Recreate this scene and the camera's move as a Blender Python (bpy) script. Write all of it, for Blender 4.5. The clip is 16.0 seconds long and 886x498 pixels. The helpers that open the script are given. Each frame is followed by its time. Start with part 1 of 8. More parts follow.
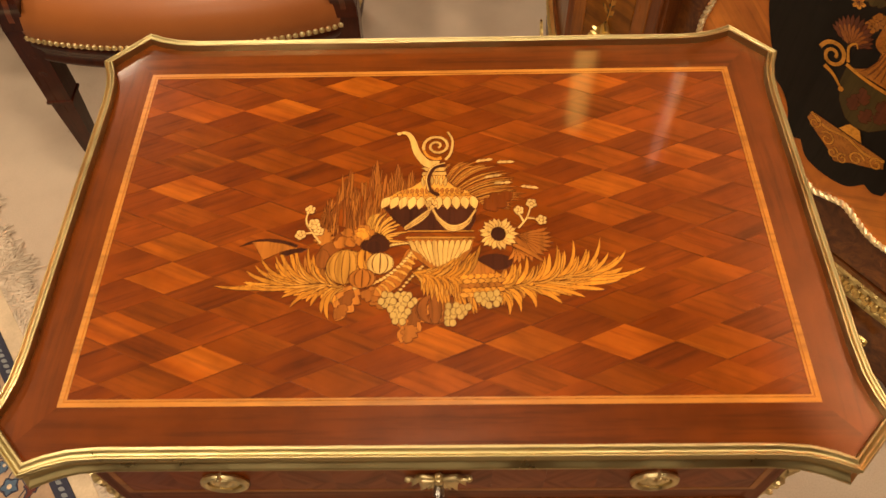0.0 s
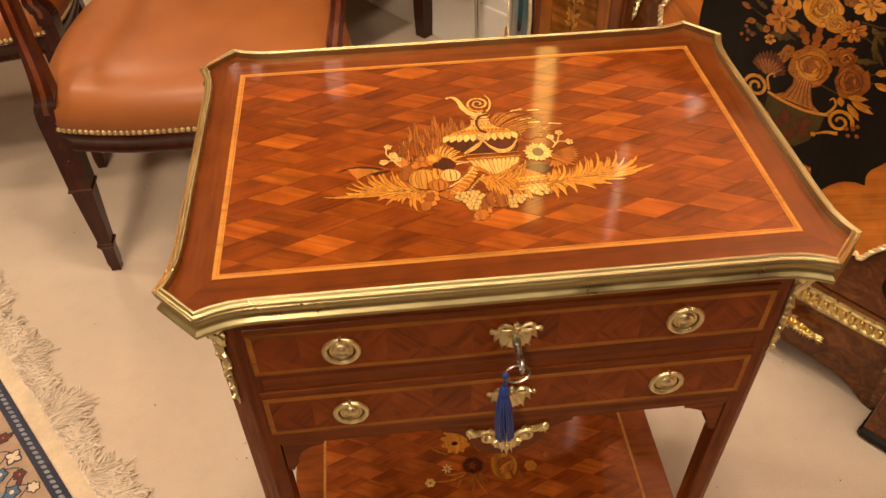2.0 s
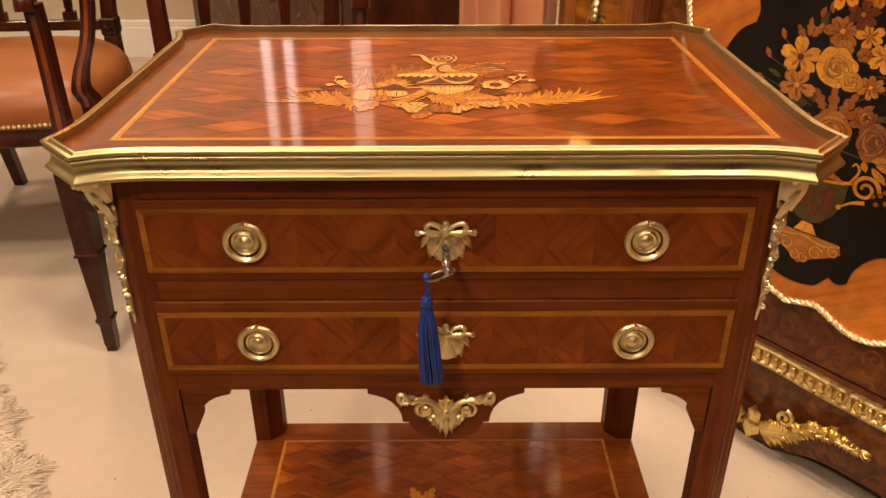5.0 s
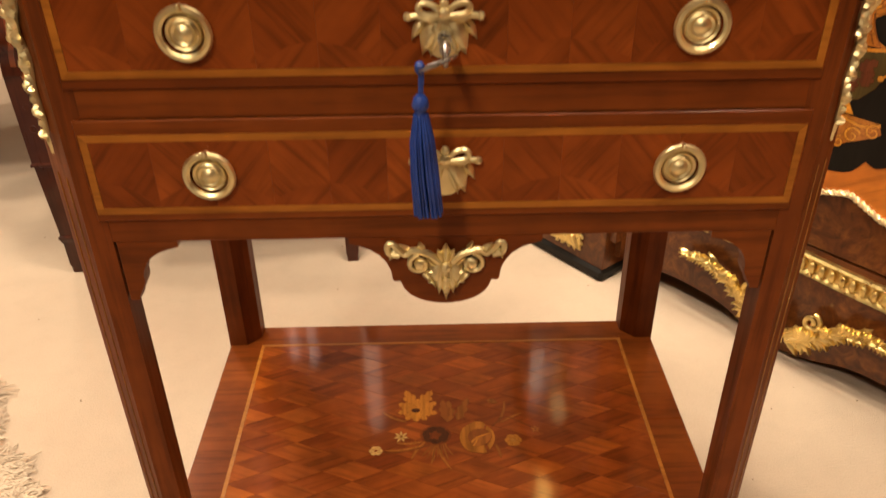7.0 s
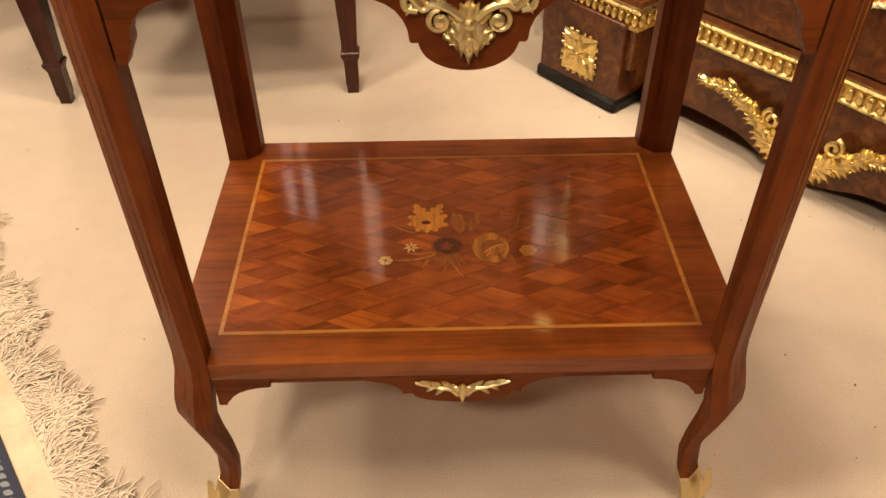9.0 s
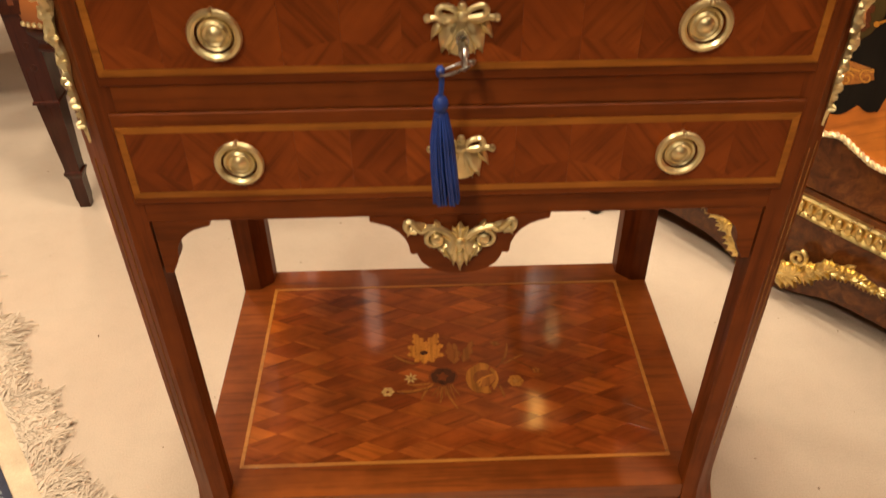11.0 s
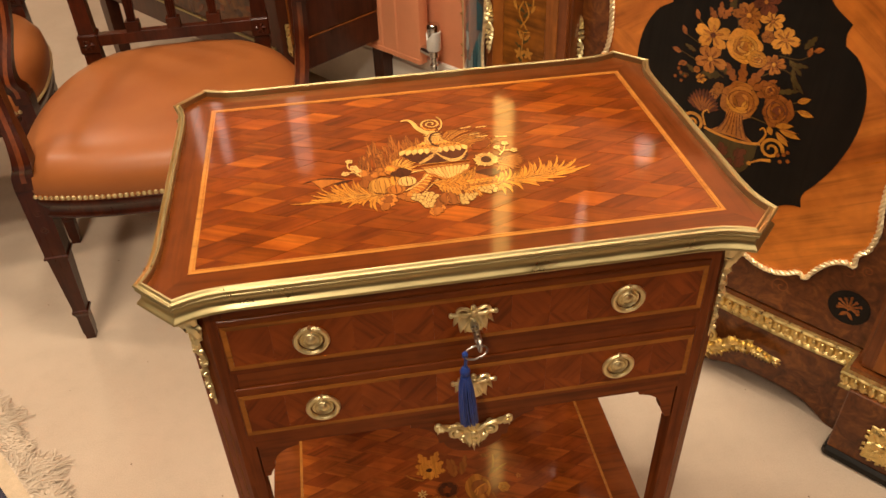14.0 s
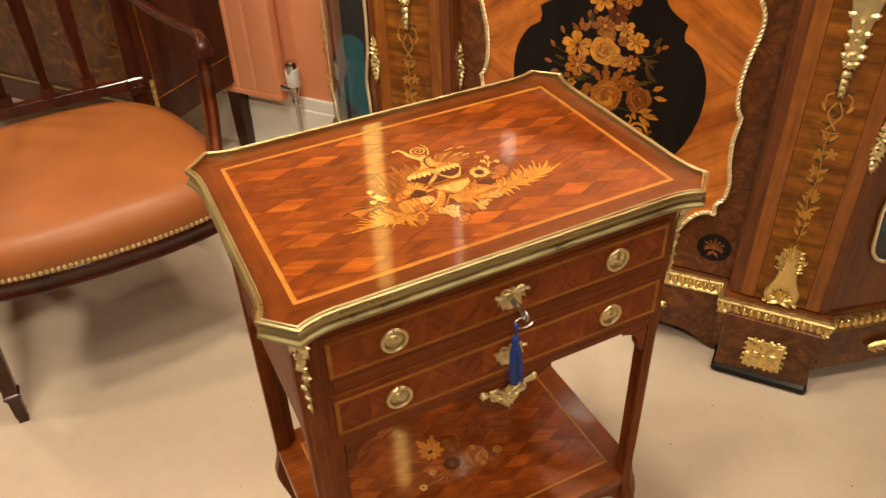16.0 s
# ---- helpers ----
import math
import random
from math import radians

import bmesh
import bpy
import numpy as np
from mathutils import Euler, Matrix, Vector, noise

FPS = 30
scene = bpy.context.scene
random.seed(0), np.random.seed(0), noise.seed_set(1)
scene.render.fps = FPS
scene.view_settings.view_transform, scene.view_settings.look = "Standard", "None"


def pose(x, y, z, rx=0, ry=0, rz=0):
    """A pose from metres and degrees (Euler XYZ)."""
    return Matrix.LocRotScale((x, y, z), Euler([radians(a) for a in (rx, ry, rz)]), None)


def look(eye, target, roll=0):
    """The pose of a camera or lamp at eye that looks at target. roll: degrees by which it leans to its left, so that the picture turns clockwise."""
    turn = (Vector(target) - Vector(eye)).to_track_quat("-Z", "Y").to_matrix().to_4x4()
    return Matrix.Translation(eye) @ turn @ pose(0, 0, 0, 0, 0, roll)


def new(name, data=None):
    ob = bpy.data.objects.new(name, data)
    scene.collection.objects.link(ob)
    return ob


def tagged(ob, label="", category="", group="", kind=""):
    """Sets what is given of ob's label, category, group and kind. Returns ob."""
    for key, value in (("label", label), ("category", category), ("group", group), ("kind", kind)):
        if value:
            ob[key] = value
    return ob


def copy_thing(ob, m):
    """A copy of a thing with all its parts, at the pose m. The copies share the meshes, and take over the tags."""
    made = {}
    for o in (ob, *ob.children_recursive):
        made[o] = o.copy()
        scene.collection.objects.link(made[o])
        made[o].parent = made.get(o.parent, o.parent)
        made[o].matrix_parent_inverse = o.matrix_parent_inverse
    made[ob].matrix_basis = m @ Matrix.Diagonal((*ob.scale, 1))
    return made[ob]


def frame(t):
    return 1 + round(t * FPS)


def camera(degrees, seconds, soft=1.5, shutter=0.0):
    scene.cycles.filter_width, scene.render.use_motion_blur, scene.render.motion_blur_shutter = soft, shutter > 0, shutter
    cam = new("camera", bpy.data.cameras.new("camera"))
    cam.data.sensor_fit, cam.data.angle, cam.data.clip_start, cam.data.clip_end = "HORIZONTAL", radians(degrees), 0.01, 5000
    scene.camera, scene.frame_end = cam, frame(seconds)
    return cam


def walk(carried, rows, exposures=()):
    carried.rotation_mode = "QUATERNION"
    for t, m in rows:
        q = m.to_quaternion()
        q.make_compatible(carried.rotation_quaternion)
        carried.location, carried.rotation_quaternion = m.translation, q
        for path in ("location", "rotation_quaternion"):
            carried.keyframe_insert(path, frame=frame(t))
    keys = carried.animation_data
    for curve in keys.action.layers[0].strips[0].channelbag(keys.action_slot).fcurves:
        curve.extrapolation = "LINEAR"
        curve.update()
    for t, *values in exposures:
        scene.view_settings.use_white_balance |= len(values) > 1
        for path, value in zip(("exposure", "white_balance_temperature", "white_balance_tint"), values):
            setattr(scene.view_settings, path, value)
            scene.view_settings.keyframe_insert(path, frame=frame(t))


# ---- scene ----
cam = camera(58.3, 16.0, soft=1.5, shutter=0.4)
PATH = [
    (0, (0.014, -0.347, 1.239), (-0.021, 0.774, -0.417), -2.1),
    (0.5, (-0.011, -0.4, 1.239), (-0.011, 0.79, -0.368), -1.6),
    (1, (-0.042, -0.452, 1.238), (-0.006, 0.815, -0.309), -1.6),
    (1.5, (-0.071, -0.519, 1.232), (0.008, 0.83, -0.243), -1.3),
    (2, (-0.1, -0.594, 1.221), (0.035, 0.832, -0.175), -0.9),
    (2.5, (-0.092, -0.635, 1.182), (0.04, 0.887, -0.109), -0.1),
    (3, (-0.072, -0.634, 1.146), (0.025, 0.969, -0.046), 0.4),
    (3.5, (-0.03, -0.644, 1.089), (0.023, 1.019, -0.02), 0.6),
    (4, (-0.009, -0.675, 1.036), (0.009, 1.024, -0.018), 0.3),
    (4.2, (-0.006, -0.684, 1.02), (0.005, 1.026, -0.017), 0.2),
    (5.25, (-0.004, -0.685, 0.963), (0.004, 1.080, 0.018), -0.2),
    (6.3, (-0.01, -0.644, 0.903), (0.012, 1.107, -0.062), -0.4),
    (6.5, (-0.011, -0.64, 0.881), (0.012, 1.1, -0.105), -0.5),
    (7, (-0.009, -0.62, 0.833), (0.018, 1.082, -0.218), -0.6),
    (7.5, (-0.015, -0.608, 0.785), (0.015, 1.046, -0.339), -0.5),
    (8, (-0.023, -0.606, 0.759), (0.01, 0.994, -0.44), -0.3),
    (8.2, (-0.018, -0.606, 0.75), (0.009, 0.971, -0.479), -0.4),
    (9.25, (-0.027, -0.624, 0.762), (0.005, 0.878, -0.567), -0.35),
    (10.3, (-0.025, -0.639, 0.843), (0.009, 0.871, -0.468), -0.2),
    (10.5, (-0.025, -0.637, 0.86), (0.013, 0.885, -0.437), -0.3),
    (11, (-0.025, -0.625, 0.893), (0.019, 0.945, -0.345), -0.5),
    (11.5, (-0.023, -0.616, 0.925), (0.033, 1.003, -0.248), -0.7),
    (12, (-0.022, -0.608, 0.952), (0.051, 1.041, -0.178), -0.8),
    (12.5, (-0.027, -0.61, 0.983), (0.073, 1.05, -0.128), -0.8),
    (13, (-0.026, -0.625, 1.042), (0.098, 1.009, -0.104), -1.1),
    (13.5, (-0.047, -0.663, 1.116), (0.12, 0.944, -0.064), -1.5),
    (14, (-0.099, -0.696, 1.194), (0.122, 0.87, -0.029), -2.0),
    (14.5, (-0.139, -0.728, 1.232), (0.189, 0.812, -0.001), -1.6),
    (15, (-0.189, -0.769, 1.261), (0.254, 0.752, 0.04), -1.3),
    (15.5, (-0.263, -0.815, 1.287), (0.284, 0.679, 0.075), -1.3),
    (16, (-0.362, -0.76, 1.293), (0.322, 0.681, 0.087), -2.1),
]
walk(cam, [(t, look(eye, target, roll)) for t, eye, target, roll in PATH], [(0, -0.83, 7300, 13), (1.5, -0.61, 6900, 14), (4, -0.50, 6950, 20), (6.4, -0.24, 6650, 12), (7.1, -0.09, 6600, 10), (8.2, -0.08, 6500, 8), (10.5, -0.22, 6450, 8), (11.5, -0.20, 6600, 12), (12.5, -0.40, 6850, 16), (13, -0.47, 6900, 17), (14, -0.51, 6600, 12), (16, -0.40, 6400, 5)])

# ---- light ----
world = bpy.data.worlds.new("room_dark")
world.use_nodes = True
world.node_tree.nodes["Background"].inputs[0].default_value = (1.0, 0.8, 0.6, 1)
world.node_tree.nodes["Background"].inputs[1].default_value = 0.02
scene.world = world


def ceiling_lamp(x, y, z, watts, size, tx, ty, tz=0.0, spread=150):
    lamp = bpy.data.lights.new("ceiling_spot", "AREA")
    lamp.shape, lamp.size, lamp.energy, lamp.color = "DISK", size, watts, (1.0, 0.82, 0.61)
    lamp.spread = radians(spread)
    ob = new("ceiling_spot", lamp)
    ob.matrix_world = look((x, y, z), (tx, ty, tz))
    return ob


ceiling_lamp(-0.85, -0.30, 2.62, 32, 0.30, -0.8, -0.1)
ceiling_lamp(0.45, -0.75, 2.62, 10.5, 0.30, 0.6, 0.0)
ceiling_lamp(-1.9, 0.9, 2.62, 26, 0.30, -1.3, 0.8)
# unseen lamp added to lift the front of the large cabinet
ceiling_lamp(0.95, -0.95, 2.62, 5.5, 0.30, 0.75, 0.1, 0.5, 110)
ceiling_lamp(-0.75, -1.9, 2.62, 30, 0.30, -0.2, -0.4)
ceiling_lamp(-1.5, 2.3, 2.62, 24, 0.30, -1.2, 2.2)
ceiling_lamp(-0.05, 0.27, 2.62, 25, 0.25, 0.0, 0.8)
# unseen wash lamp added to brighten the terracotta wall that the table top reflects
ceiling_lamp(0.84, 0.06, 2.62, 26, 0.25, 0.98, 0.64, 1.5, 64)

# ---- materials ----
def nodes_of(name):
    m = bpy.data.materials.new(name)
    m.use_nodes = True
    nt = m.node_tree
    return m, nt, nt.nodes["Principled BSDF"]


def mixcol(nt, fac, a, b, mode="MIX"):
    n = nt.nodes.new("ShaderNodeMix")
    n.data_type, n.blend_type = "RGBA", mode
    for sock, v in ((n.inputs[0], fac), (n.inputs[6], a), (n.inputs[7], b)):
        if isinstance(v, (int, float)):
            sock.default_value = v
        elif isinstance(v, tuple):
            sock.default_value = (*v[:3], 1)
        else:
            nt.links.new(v, sock)
    return n.outputs[2]


def ramp(nt, fac, stops):
    n = nt.nodes.new("ShaderNodeValToRGB")
    nt.links.new(fac, n.inputs[0])
    el = n.color_ramp.elements
    el[0].position, el[0].color = stops[0][0], (*stops[0][1], 1)
    el[1].position, el[1].color = stops[-1][0], (*stops[-1][1], 1)
    for p, c in stops[1:-1]:
        e = el.new(p)
        e.color = (*c, 1)
    return n.outputs[0]


def grey(a):
    return (a, a, a)


def coords(nt, scale=(1, 1, 1), rot=(0, 0, 0), shuffle=True):
    tc = nt.nodes.new("ShaderNodeTexCoord")
    mp = nt.nodes.new("ShaderNodeMapping")
    mp.inputs["Scale"].default_value = scale
    src = tc.outputs["Object"]
    if any(rot):
        turn = nt.nodes.new("ShaderNodeMapping")
        turn.inputs["Rotation"].default_value = [radians(a) for a in rot]
        nt.links.new(src, turn.inputs["Vector"])
        src = turn.outputs[0]
    if shuffle:
        oi = nt.nodes.new("ShaderNodeObjectInfo")
        mul = nt.nodes.new("ShaderNodeMath")
        mul.operation = "MULTIPLY"
        mul.inputs[1].default_value = 17.0
        nt.links.new(oi.outputs["Random"], mul.inputs[0])
        add = nt.nodes.new("ShaderNodeVectorMath")
        nt.links.new(src, add.inputs[0])
        nt.links.new(mul.outputs[0], add.inputs[1])
        src = add.outputs[0]
    nt.links.new(src, mp.inputs["Vector"])
    return mp.outputs[0]


def noise_tex(nt, vec, scale, detail=4, rough=0.55, distortion=0.0):
    n = nt.nodes.new("ShaderNodeTexNoise")
    n.inputs["Scale"].default_value, n.inputs["Detail"].default_value = scale, detail
    n.inputs["Roughness"].default_value, n.inputs["Distortion"].default_value = rough, distortion
    nt.links.new(vec, n.inputs["Vector"])
    return n.outputs["Fac"]


def bump(nt, bsdf, height, strength, dist=0.001):
    n = nt.nodes.new("ShaderNodeBump")
    n.inputs["Strength"].default_value, n.inputs["Distance"].default_value = strength, dist
    nt.links.new(height, n.inputs["Height"])
    nt.links.new(n.outputs[0], bsdf.inputs["Normal"])


def setv(bsdf, **kw):
    for k, v in kw.items():
        bsdf.inputs[k.replace("_", " ")].default_value = v


STRETCH = {"x": (0.06, 1, 1), "y": (1, 0.06, 1), "z": (1, 1, 0.06)}


def wood(name, dark, light, axis="x", fine=160.0, rough=0.32, coat=0.35, vary=0.35, rot=(0, 0, 0), figure=9.0, coat_rough=0.13, spec=0.25, blotch=1.0):
    """Polished veneer: stretched grain, broad figure, a tone of its own for each piece."""
    m, nt, b = nodes_of(name)
    v = coords(nt, STRETCH[axis], rot)
    grain = noise_tex(nt, v, fine, 6, 0.62)
    broad = noise_tex(nt, v, figure * 2.2, 3, 0.5, 0.6)
    mid = tuple((a + c) / 2 for a, c in zip(dark, light))
    col = ramp(nt, broad, [(0.3, dark), (0.52, mid), (0.72, light)])
    pores = ramp(nt, grain, [(0.34, grey(0.62)), (0.50, grey(1.0)), (0.75, grey(1.08))])
    col = mixcol(nt, 0.8, col, pores, "MULTIPLY")
    fleck = noise_tex(nt, v, fine * 0.35, 2, 0.5, 0.3)
    col = mixcol(nt, 1.0, col, ramp(nt, fleck, [(0.28, grey(0.70)), (0.42, grey(1.0)), (0.72, grey(1.06))]), "MULTIPLY")
    cloud = noise_tex(nt, coords(nt), 34.0, 3, 0.5)
    col = mixcol(nt, 1.0, col, ramp(nt, cloud, [(0.3, grey(1 - 0.18 * blotch)), (0.7, grey(1 + 0.12 * blotch))]), "MULTIPLY")
    if vary:
        oi = nt.nodes.new("ShaderNodeObjectInfo")
        tone = ramp(nt, oi.outputs["Random"], [(0.0, grey(1 - vary)), (0.5, grey(1.0)), (1.0, grey(1 + vary))])
        col = mixcol(nt, 1.0, col, tone, "MULTIPLY")
    nt.links.new(col, b.inputs["Base Color"])
    rr = ramp(nt, grain, [(0.3, grey(rough * 1.25)), (0.7, grey(rough * 0.85))])
    nt.links.new(rr, b.inputs["Roughness"])
    setv(b, Coat_Weight=coat, Coat_Roughness=coat_rough, Specular_IOR_Level=spec)
    bump(nt, b, grain, 0.05, 0.0003)
    return m


def burr(name, dark, mid, light, scale=26.0):
    """Polished burr veneer: swirling clouds with dark knots and pale flecks."""
    m, nt, b = nodes_of(name)
    v = coords(nt)
    swirl = noise_tex(nt, v, scale, 6, 0.62, 1.8)
    col = ramp(nt, swirl, [(0.28, dark), (0.50, mid), (0.70, light)])
    knots = noise_tex(nt, v, scale * 3.4, 3, 0.5, 0.8)
    col = mixcol(nt, 1.0, col, ramp(nt, knots, [(0.30, grey(0.72)), (0.44, grey(1.0)), (0.75, grey(1.10))]), "MULTIPLY")
    broad = noise_tex(nt, v, 5.0, 3, 0.5)
    col = mixcol(nt, 1.0, col, ramp(nt, broad, [(0.3, grey(0.72)), (0.7, grey(1.2))]), "MULTIPLY")
    nt.links.new(col, b.inputs["Base Color"])
    setv(b, Roughness=0.34, Coat_Weight=0.35, Coat_Roughness=0.10, Specular_IOR_Level=0.25)
    bump(nt, b, swirl, 0.04, 0.0003)
    return m


def metal(name, colour, rough=0.22, wear=0.4, scale=140.0, bumpy=0.25):
    m, nt, b = nodes_of(name)
    v = coords(nt)
    n1 = noise_tex(nt, v, scale, 4)
    n2 = noise_tex(nt, v, scale * 0.12, 3)
    deep = tuple(c * (1 - wear) for c in colour)
    col = mixcol(nt, n2, deep, colour)
    nt.links.new(col, b.inputs["Base Color"])
    rr = ramp(nt, n1, [(0.3, grey(rough * 1.5)), (0.7, grey(rough * 0.7))])
    nt.links.new(rr, b.inputs["Roughness"])
    setv(b, Metallic=1.0)
    bump(nt, b, n1, bumpy, 0.0006)
    return m


def plain(name, colour, rough=0.5, spread=0.12, scale=60.0, coat=0.0, bumpy=0.15, metallic=0.0, dist=0.001):
    m, nt, b = nodes_of(name)
    v = coords(nt)
    n1 = noise_tex(nt, v, scale, 5, 0.6)
    n2 = noise_tex(nt, v, scale * 0.08, 3)
    lo = tuple(c * (1 - spread) for c in colour)
    hi = tuple(min(1, c * (1 + spread)) for c in colour)
    col = mixcol(nt, n1, lo, hi)
    big = ramp(nt, n2, [(0.3, grey(1 - spread)), (0.7, grey(1 + spread * 0.4))])
    col = mixcol(nt, 1.0, col, big, "MULTIPLY")
    nt.links.new(col, b.inputs["Base Color"])
    setv(b, Roughness=rough, Coat_Weight=coat, Coat_Roughness=0.08, Metallic=metallic)
    bump(nt, b, n1, bumpy, dist)
    return m


def leather_material():
    m, nt, b = nodes_of("tan_leather")
    v = coords(nt)
    vor = nt.nodes.new("ShaderNodeTexVoronoi")
    vor.inputs["Scale"].default_value = 420
    nt.links.new(v, vor.inputs["Vector"])
    big = noise_tex(nt, v, 5.0, 4)
    col = ramp(nt, big, [(0.3, (0.255, 0.079, 0.0200)), (0.7, (0.330, 0.110, 0.0285))])
    nt.links.new(col, b.inputs["Base Color"])
    rr = ramp(nt, big, [(0.3, grey(0.50)), (0.7, grey(0.40))])
    nt.links.new(rr, b.inputs["Roughness"])
    setv(b, Specular_IOR_Level=0.3, Coat_Weight=0.12, Coat_Roughness=0.30)
    bump(nt, b, vor.outputs["Distance"], 0.12, 0.0006)
    return m


def carpet_material():
    m, nt, b = nodes_of("beige_carpet")
    v = coords(nt, shuffle=False)
    tuft = noise_tex(nt, v, 420.0, 3, 0.7)
    mid = noise_tex(nt, v, 26.0, 4, 0.6)
    big = noise_tex(nt, v, 2.2, 4, 0.55)
    col = ramp(nt, big, [(0.3, (0.465, 0.370, 0.282)), (0.7, (0.560, 0.457, 0.355))])
    dirt = ramp(nt, mid, [(0.25, grey(0.93)), (0.5, grey(1.0)), (0.8, grey(1.04))])
    col = mixcol(nt, 0.8, col, dirt, "MULTIPLY")
    nub = ramp(nt, tuft, [(0.3, grey(0.84)), (0.6, grey(1.05))])
    col = mixcol(nt, 0.7, col, nub, "MULTIPLY")
    nt.links.new(col, b.inputs["Base Color"])
    setv(b, Roughness=0.95, Specular_IOR_Level=0.1, Sheen_Weight=0.15)
    bump(nt, b, tuft, 0.5, 0.004)
    return m


MAHOGANY = wood("table_mahogany", (0.130, 0.0272, 0.0042), (0.194, 0.0475, 0.0075), "x", vary=0.06, coat=0.04, spec=0.10, rough=0.40)
BORDER = wood("crossbanded_border", (0.088, 0.0190, 0.0027), (0.137, 0.0335, 0.0048), "x", vary=0.06, coat=0.75, coat_rough=0.07, spec=0.08)
BORDER_Y = wood("crossbanded_border_deep", (0.088, 0.0190, 0.0027), (0.137, 0.0335, 0.0048), "y", vary=0.06, coat=0.75, coat_rough=0.07, spec=0.08)
MAHOGANY_Z = wood("table_mahogany_upright", (0.117, 0.0245, 0.0043), (0.180, 0.0440, 0.0076), "z", vary=0.06, coat=0.04, spec=0.10, rough=0.44)
MAHOGANY_Y = wood("table_mahogany_deep", (0.118, 0.0245, 0.0038), (0.176, 0.0430, 0.0068), "y", vary=0.06, coat=0.04, spec=0.10, rough=0.40)
KINGWOOD = wood("drawer_veneer", (0.168, 0.0350, 0.0058), (0.246, 0.0556, 0.0091), "z", vary=0.07, rot=(0, 40, 0), fine=240, coat=0.04, spec=0.08)
KINGWOOD_B = wood("drawer_veneer_mirrored", (0.168, 0.0350, 0.0058), (0.246, 0.0556, 0.0091), "z", vary=0.07, rot=(0, -40, 0), fine=240, coat=0.04, spec=0.08)
LOZENGE_LIGHT = wood("lozenge_satinwood", (0.150, 0.0300, 0.0029), (0.234, 0.0548, 0.0054), "x", vary=0.18, rot=(0, 0, 23), fine=230, figure=14, coat=0.85, coat_rough=0.07, spec=0.08, blotch=1.35)
LOZENGE_DARK = wood("lozenge_tulipwood", (0.118, 0.0222, 0.0026), (0.192, 0.0402, 0.0044), "x", vary=0.16, rot=(0, 0, -23), fine=230, figure=14, coat=0.85, coat_rough=0.07, spec=0.08, blotch=1.35)
LOZENGE_BRIGHT = wood("lozenge_orange_satinwood", (0.200, 0.0410, 0.0036), (0.360, 0.0930, 0.0082), "x", vary=0.18, rot=(0, 0, 23), fine=230, figure=14, coat=0.85, coat_rough=0.07, spec=0.08, blotch=1.35)
JOINT = plain("dark_veneer_joint", (0.062, 0.0130, 0.0024), 0.5, 0.2, 200)
SHELF_BRIGHT = wood("shelf_lozenge_orange", (0.260, 0.0580, 0.0075), (0.410, 0.1120, 0.0150), "x", vary=0.14, rot=(0, 0, 23), fine=230, figure=14, coat=0.85, coat_rough=0.07, spec=0.08, blotch=1.4)
SHELF_LIGHT = wood("shelf_lozenge_pale", (0.225, 0.0480, 0.0075), (0.345, 0.0880, 0.0135), "x", vary=0.14, rot=(0, 0, 23), fine=230, figure=14, coat=0.85, coat_rough=0.07, spec=0.08, blotch=1.35)
SHELF_DARK = wood("shelf_lozenge_deep", (0.180, 0.0355, 0.0058), (0.282, 0.0665, 0.0101), "x", vary=0.14, rot=(0, 0, -23), fine=230, figure=14, coat=0.85, coat_rough=0.07, spec=0.08, blotch=1.35)
SHELF_WOOD = wood("shelf_border_mahogany", (0.165, 0.0370, 0.0060), (0.240, 0.0620, 0.0104), "x", vary=0.06, coat=0.75, coat_rough=0.08, spec=0.08)
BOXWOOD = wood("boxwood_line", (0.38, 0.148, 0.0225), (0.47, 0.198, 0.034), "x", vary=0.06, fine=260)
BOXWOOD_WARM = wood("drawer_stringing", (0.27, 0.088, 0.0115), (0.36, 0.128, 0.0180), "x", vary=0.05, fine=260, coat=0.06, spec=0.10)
BOXWOOD_DULL = wood("boxwood_line_dull", (0.23, 0.085, 0.0145), (0.33, 0.135, 0.025), "x", vary=0.06, fine=260)
SYCAMORE = wood("pale_sycamore", (0.52, 0.310, 0.090), (0.68, 0.44, 0.145), "y", vary=0.10, fine=300, coat=0.85, coat_rough=0.07, spec=0.08)
GOLDEN = wood("golden_satinwood", (0.44, 0.165, 0.0180), (0.62, 0.265, 0.0340), "y", vary=0.14, fine=300, coat=0.85, coat_rough=0.07, spec=0.08)
STRAW = wood("straw_satinwood", (0.40, 0.165, 0.024), (0.60, 0.285, 0.048), "y", vary=0.16, fine=300, coat=0.85, coat_rough=0.07, spec=0.08)
AMBER = wood("amber_pearwood", (0.27, 0.085, 0.0115), (0.43, 0.160, 0.026), "y", vary=0.16, fine=300, coat=0.85, coat_rough=0.07, spec=0.08)
TAWNY = wood("tawny_walnut", (0.17, 0.048, 0.0085), (0.28, 0.090, 0.0170), "y", vary=0.14, fine=300, coat=0.85, coat_rough=0.07, spec=0.08)
ENGRAVED = wood("engraved_brown_line", (0.060, 0.0135, 0.0026), (0.095, 0.0230, 0.0042), "y", vary=0.0, fine=300, coat=0.85, coat_rough=0.07, spec=0.08)
RUST_WOOD = wood("rust_brown_veneer", (0.110, 0.0230, 0.0036), (0.175, 0.0420, 0.0064), "y", vary=0.1, fine=300, coat=0.85, coat_rough=0.07, spec=0.08)
REED_TONE = wood("reed_brown_satinwood", (0.22, 0.066, 0.0100), (0.34, 0.115, 0.0190), "y", vary=0.05, fine=300, coat=0.85, coat_rough=0.07, spec=0.08)
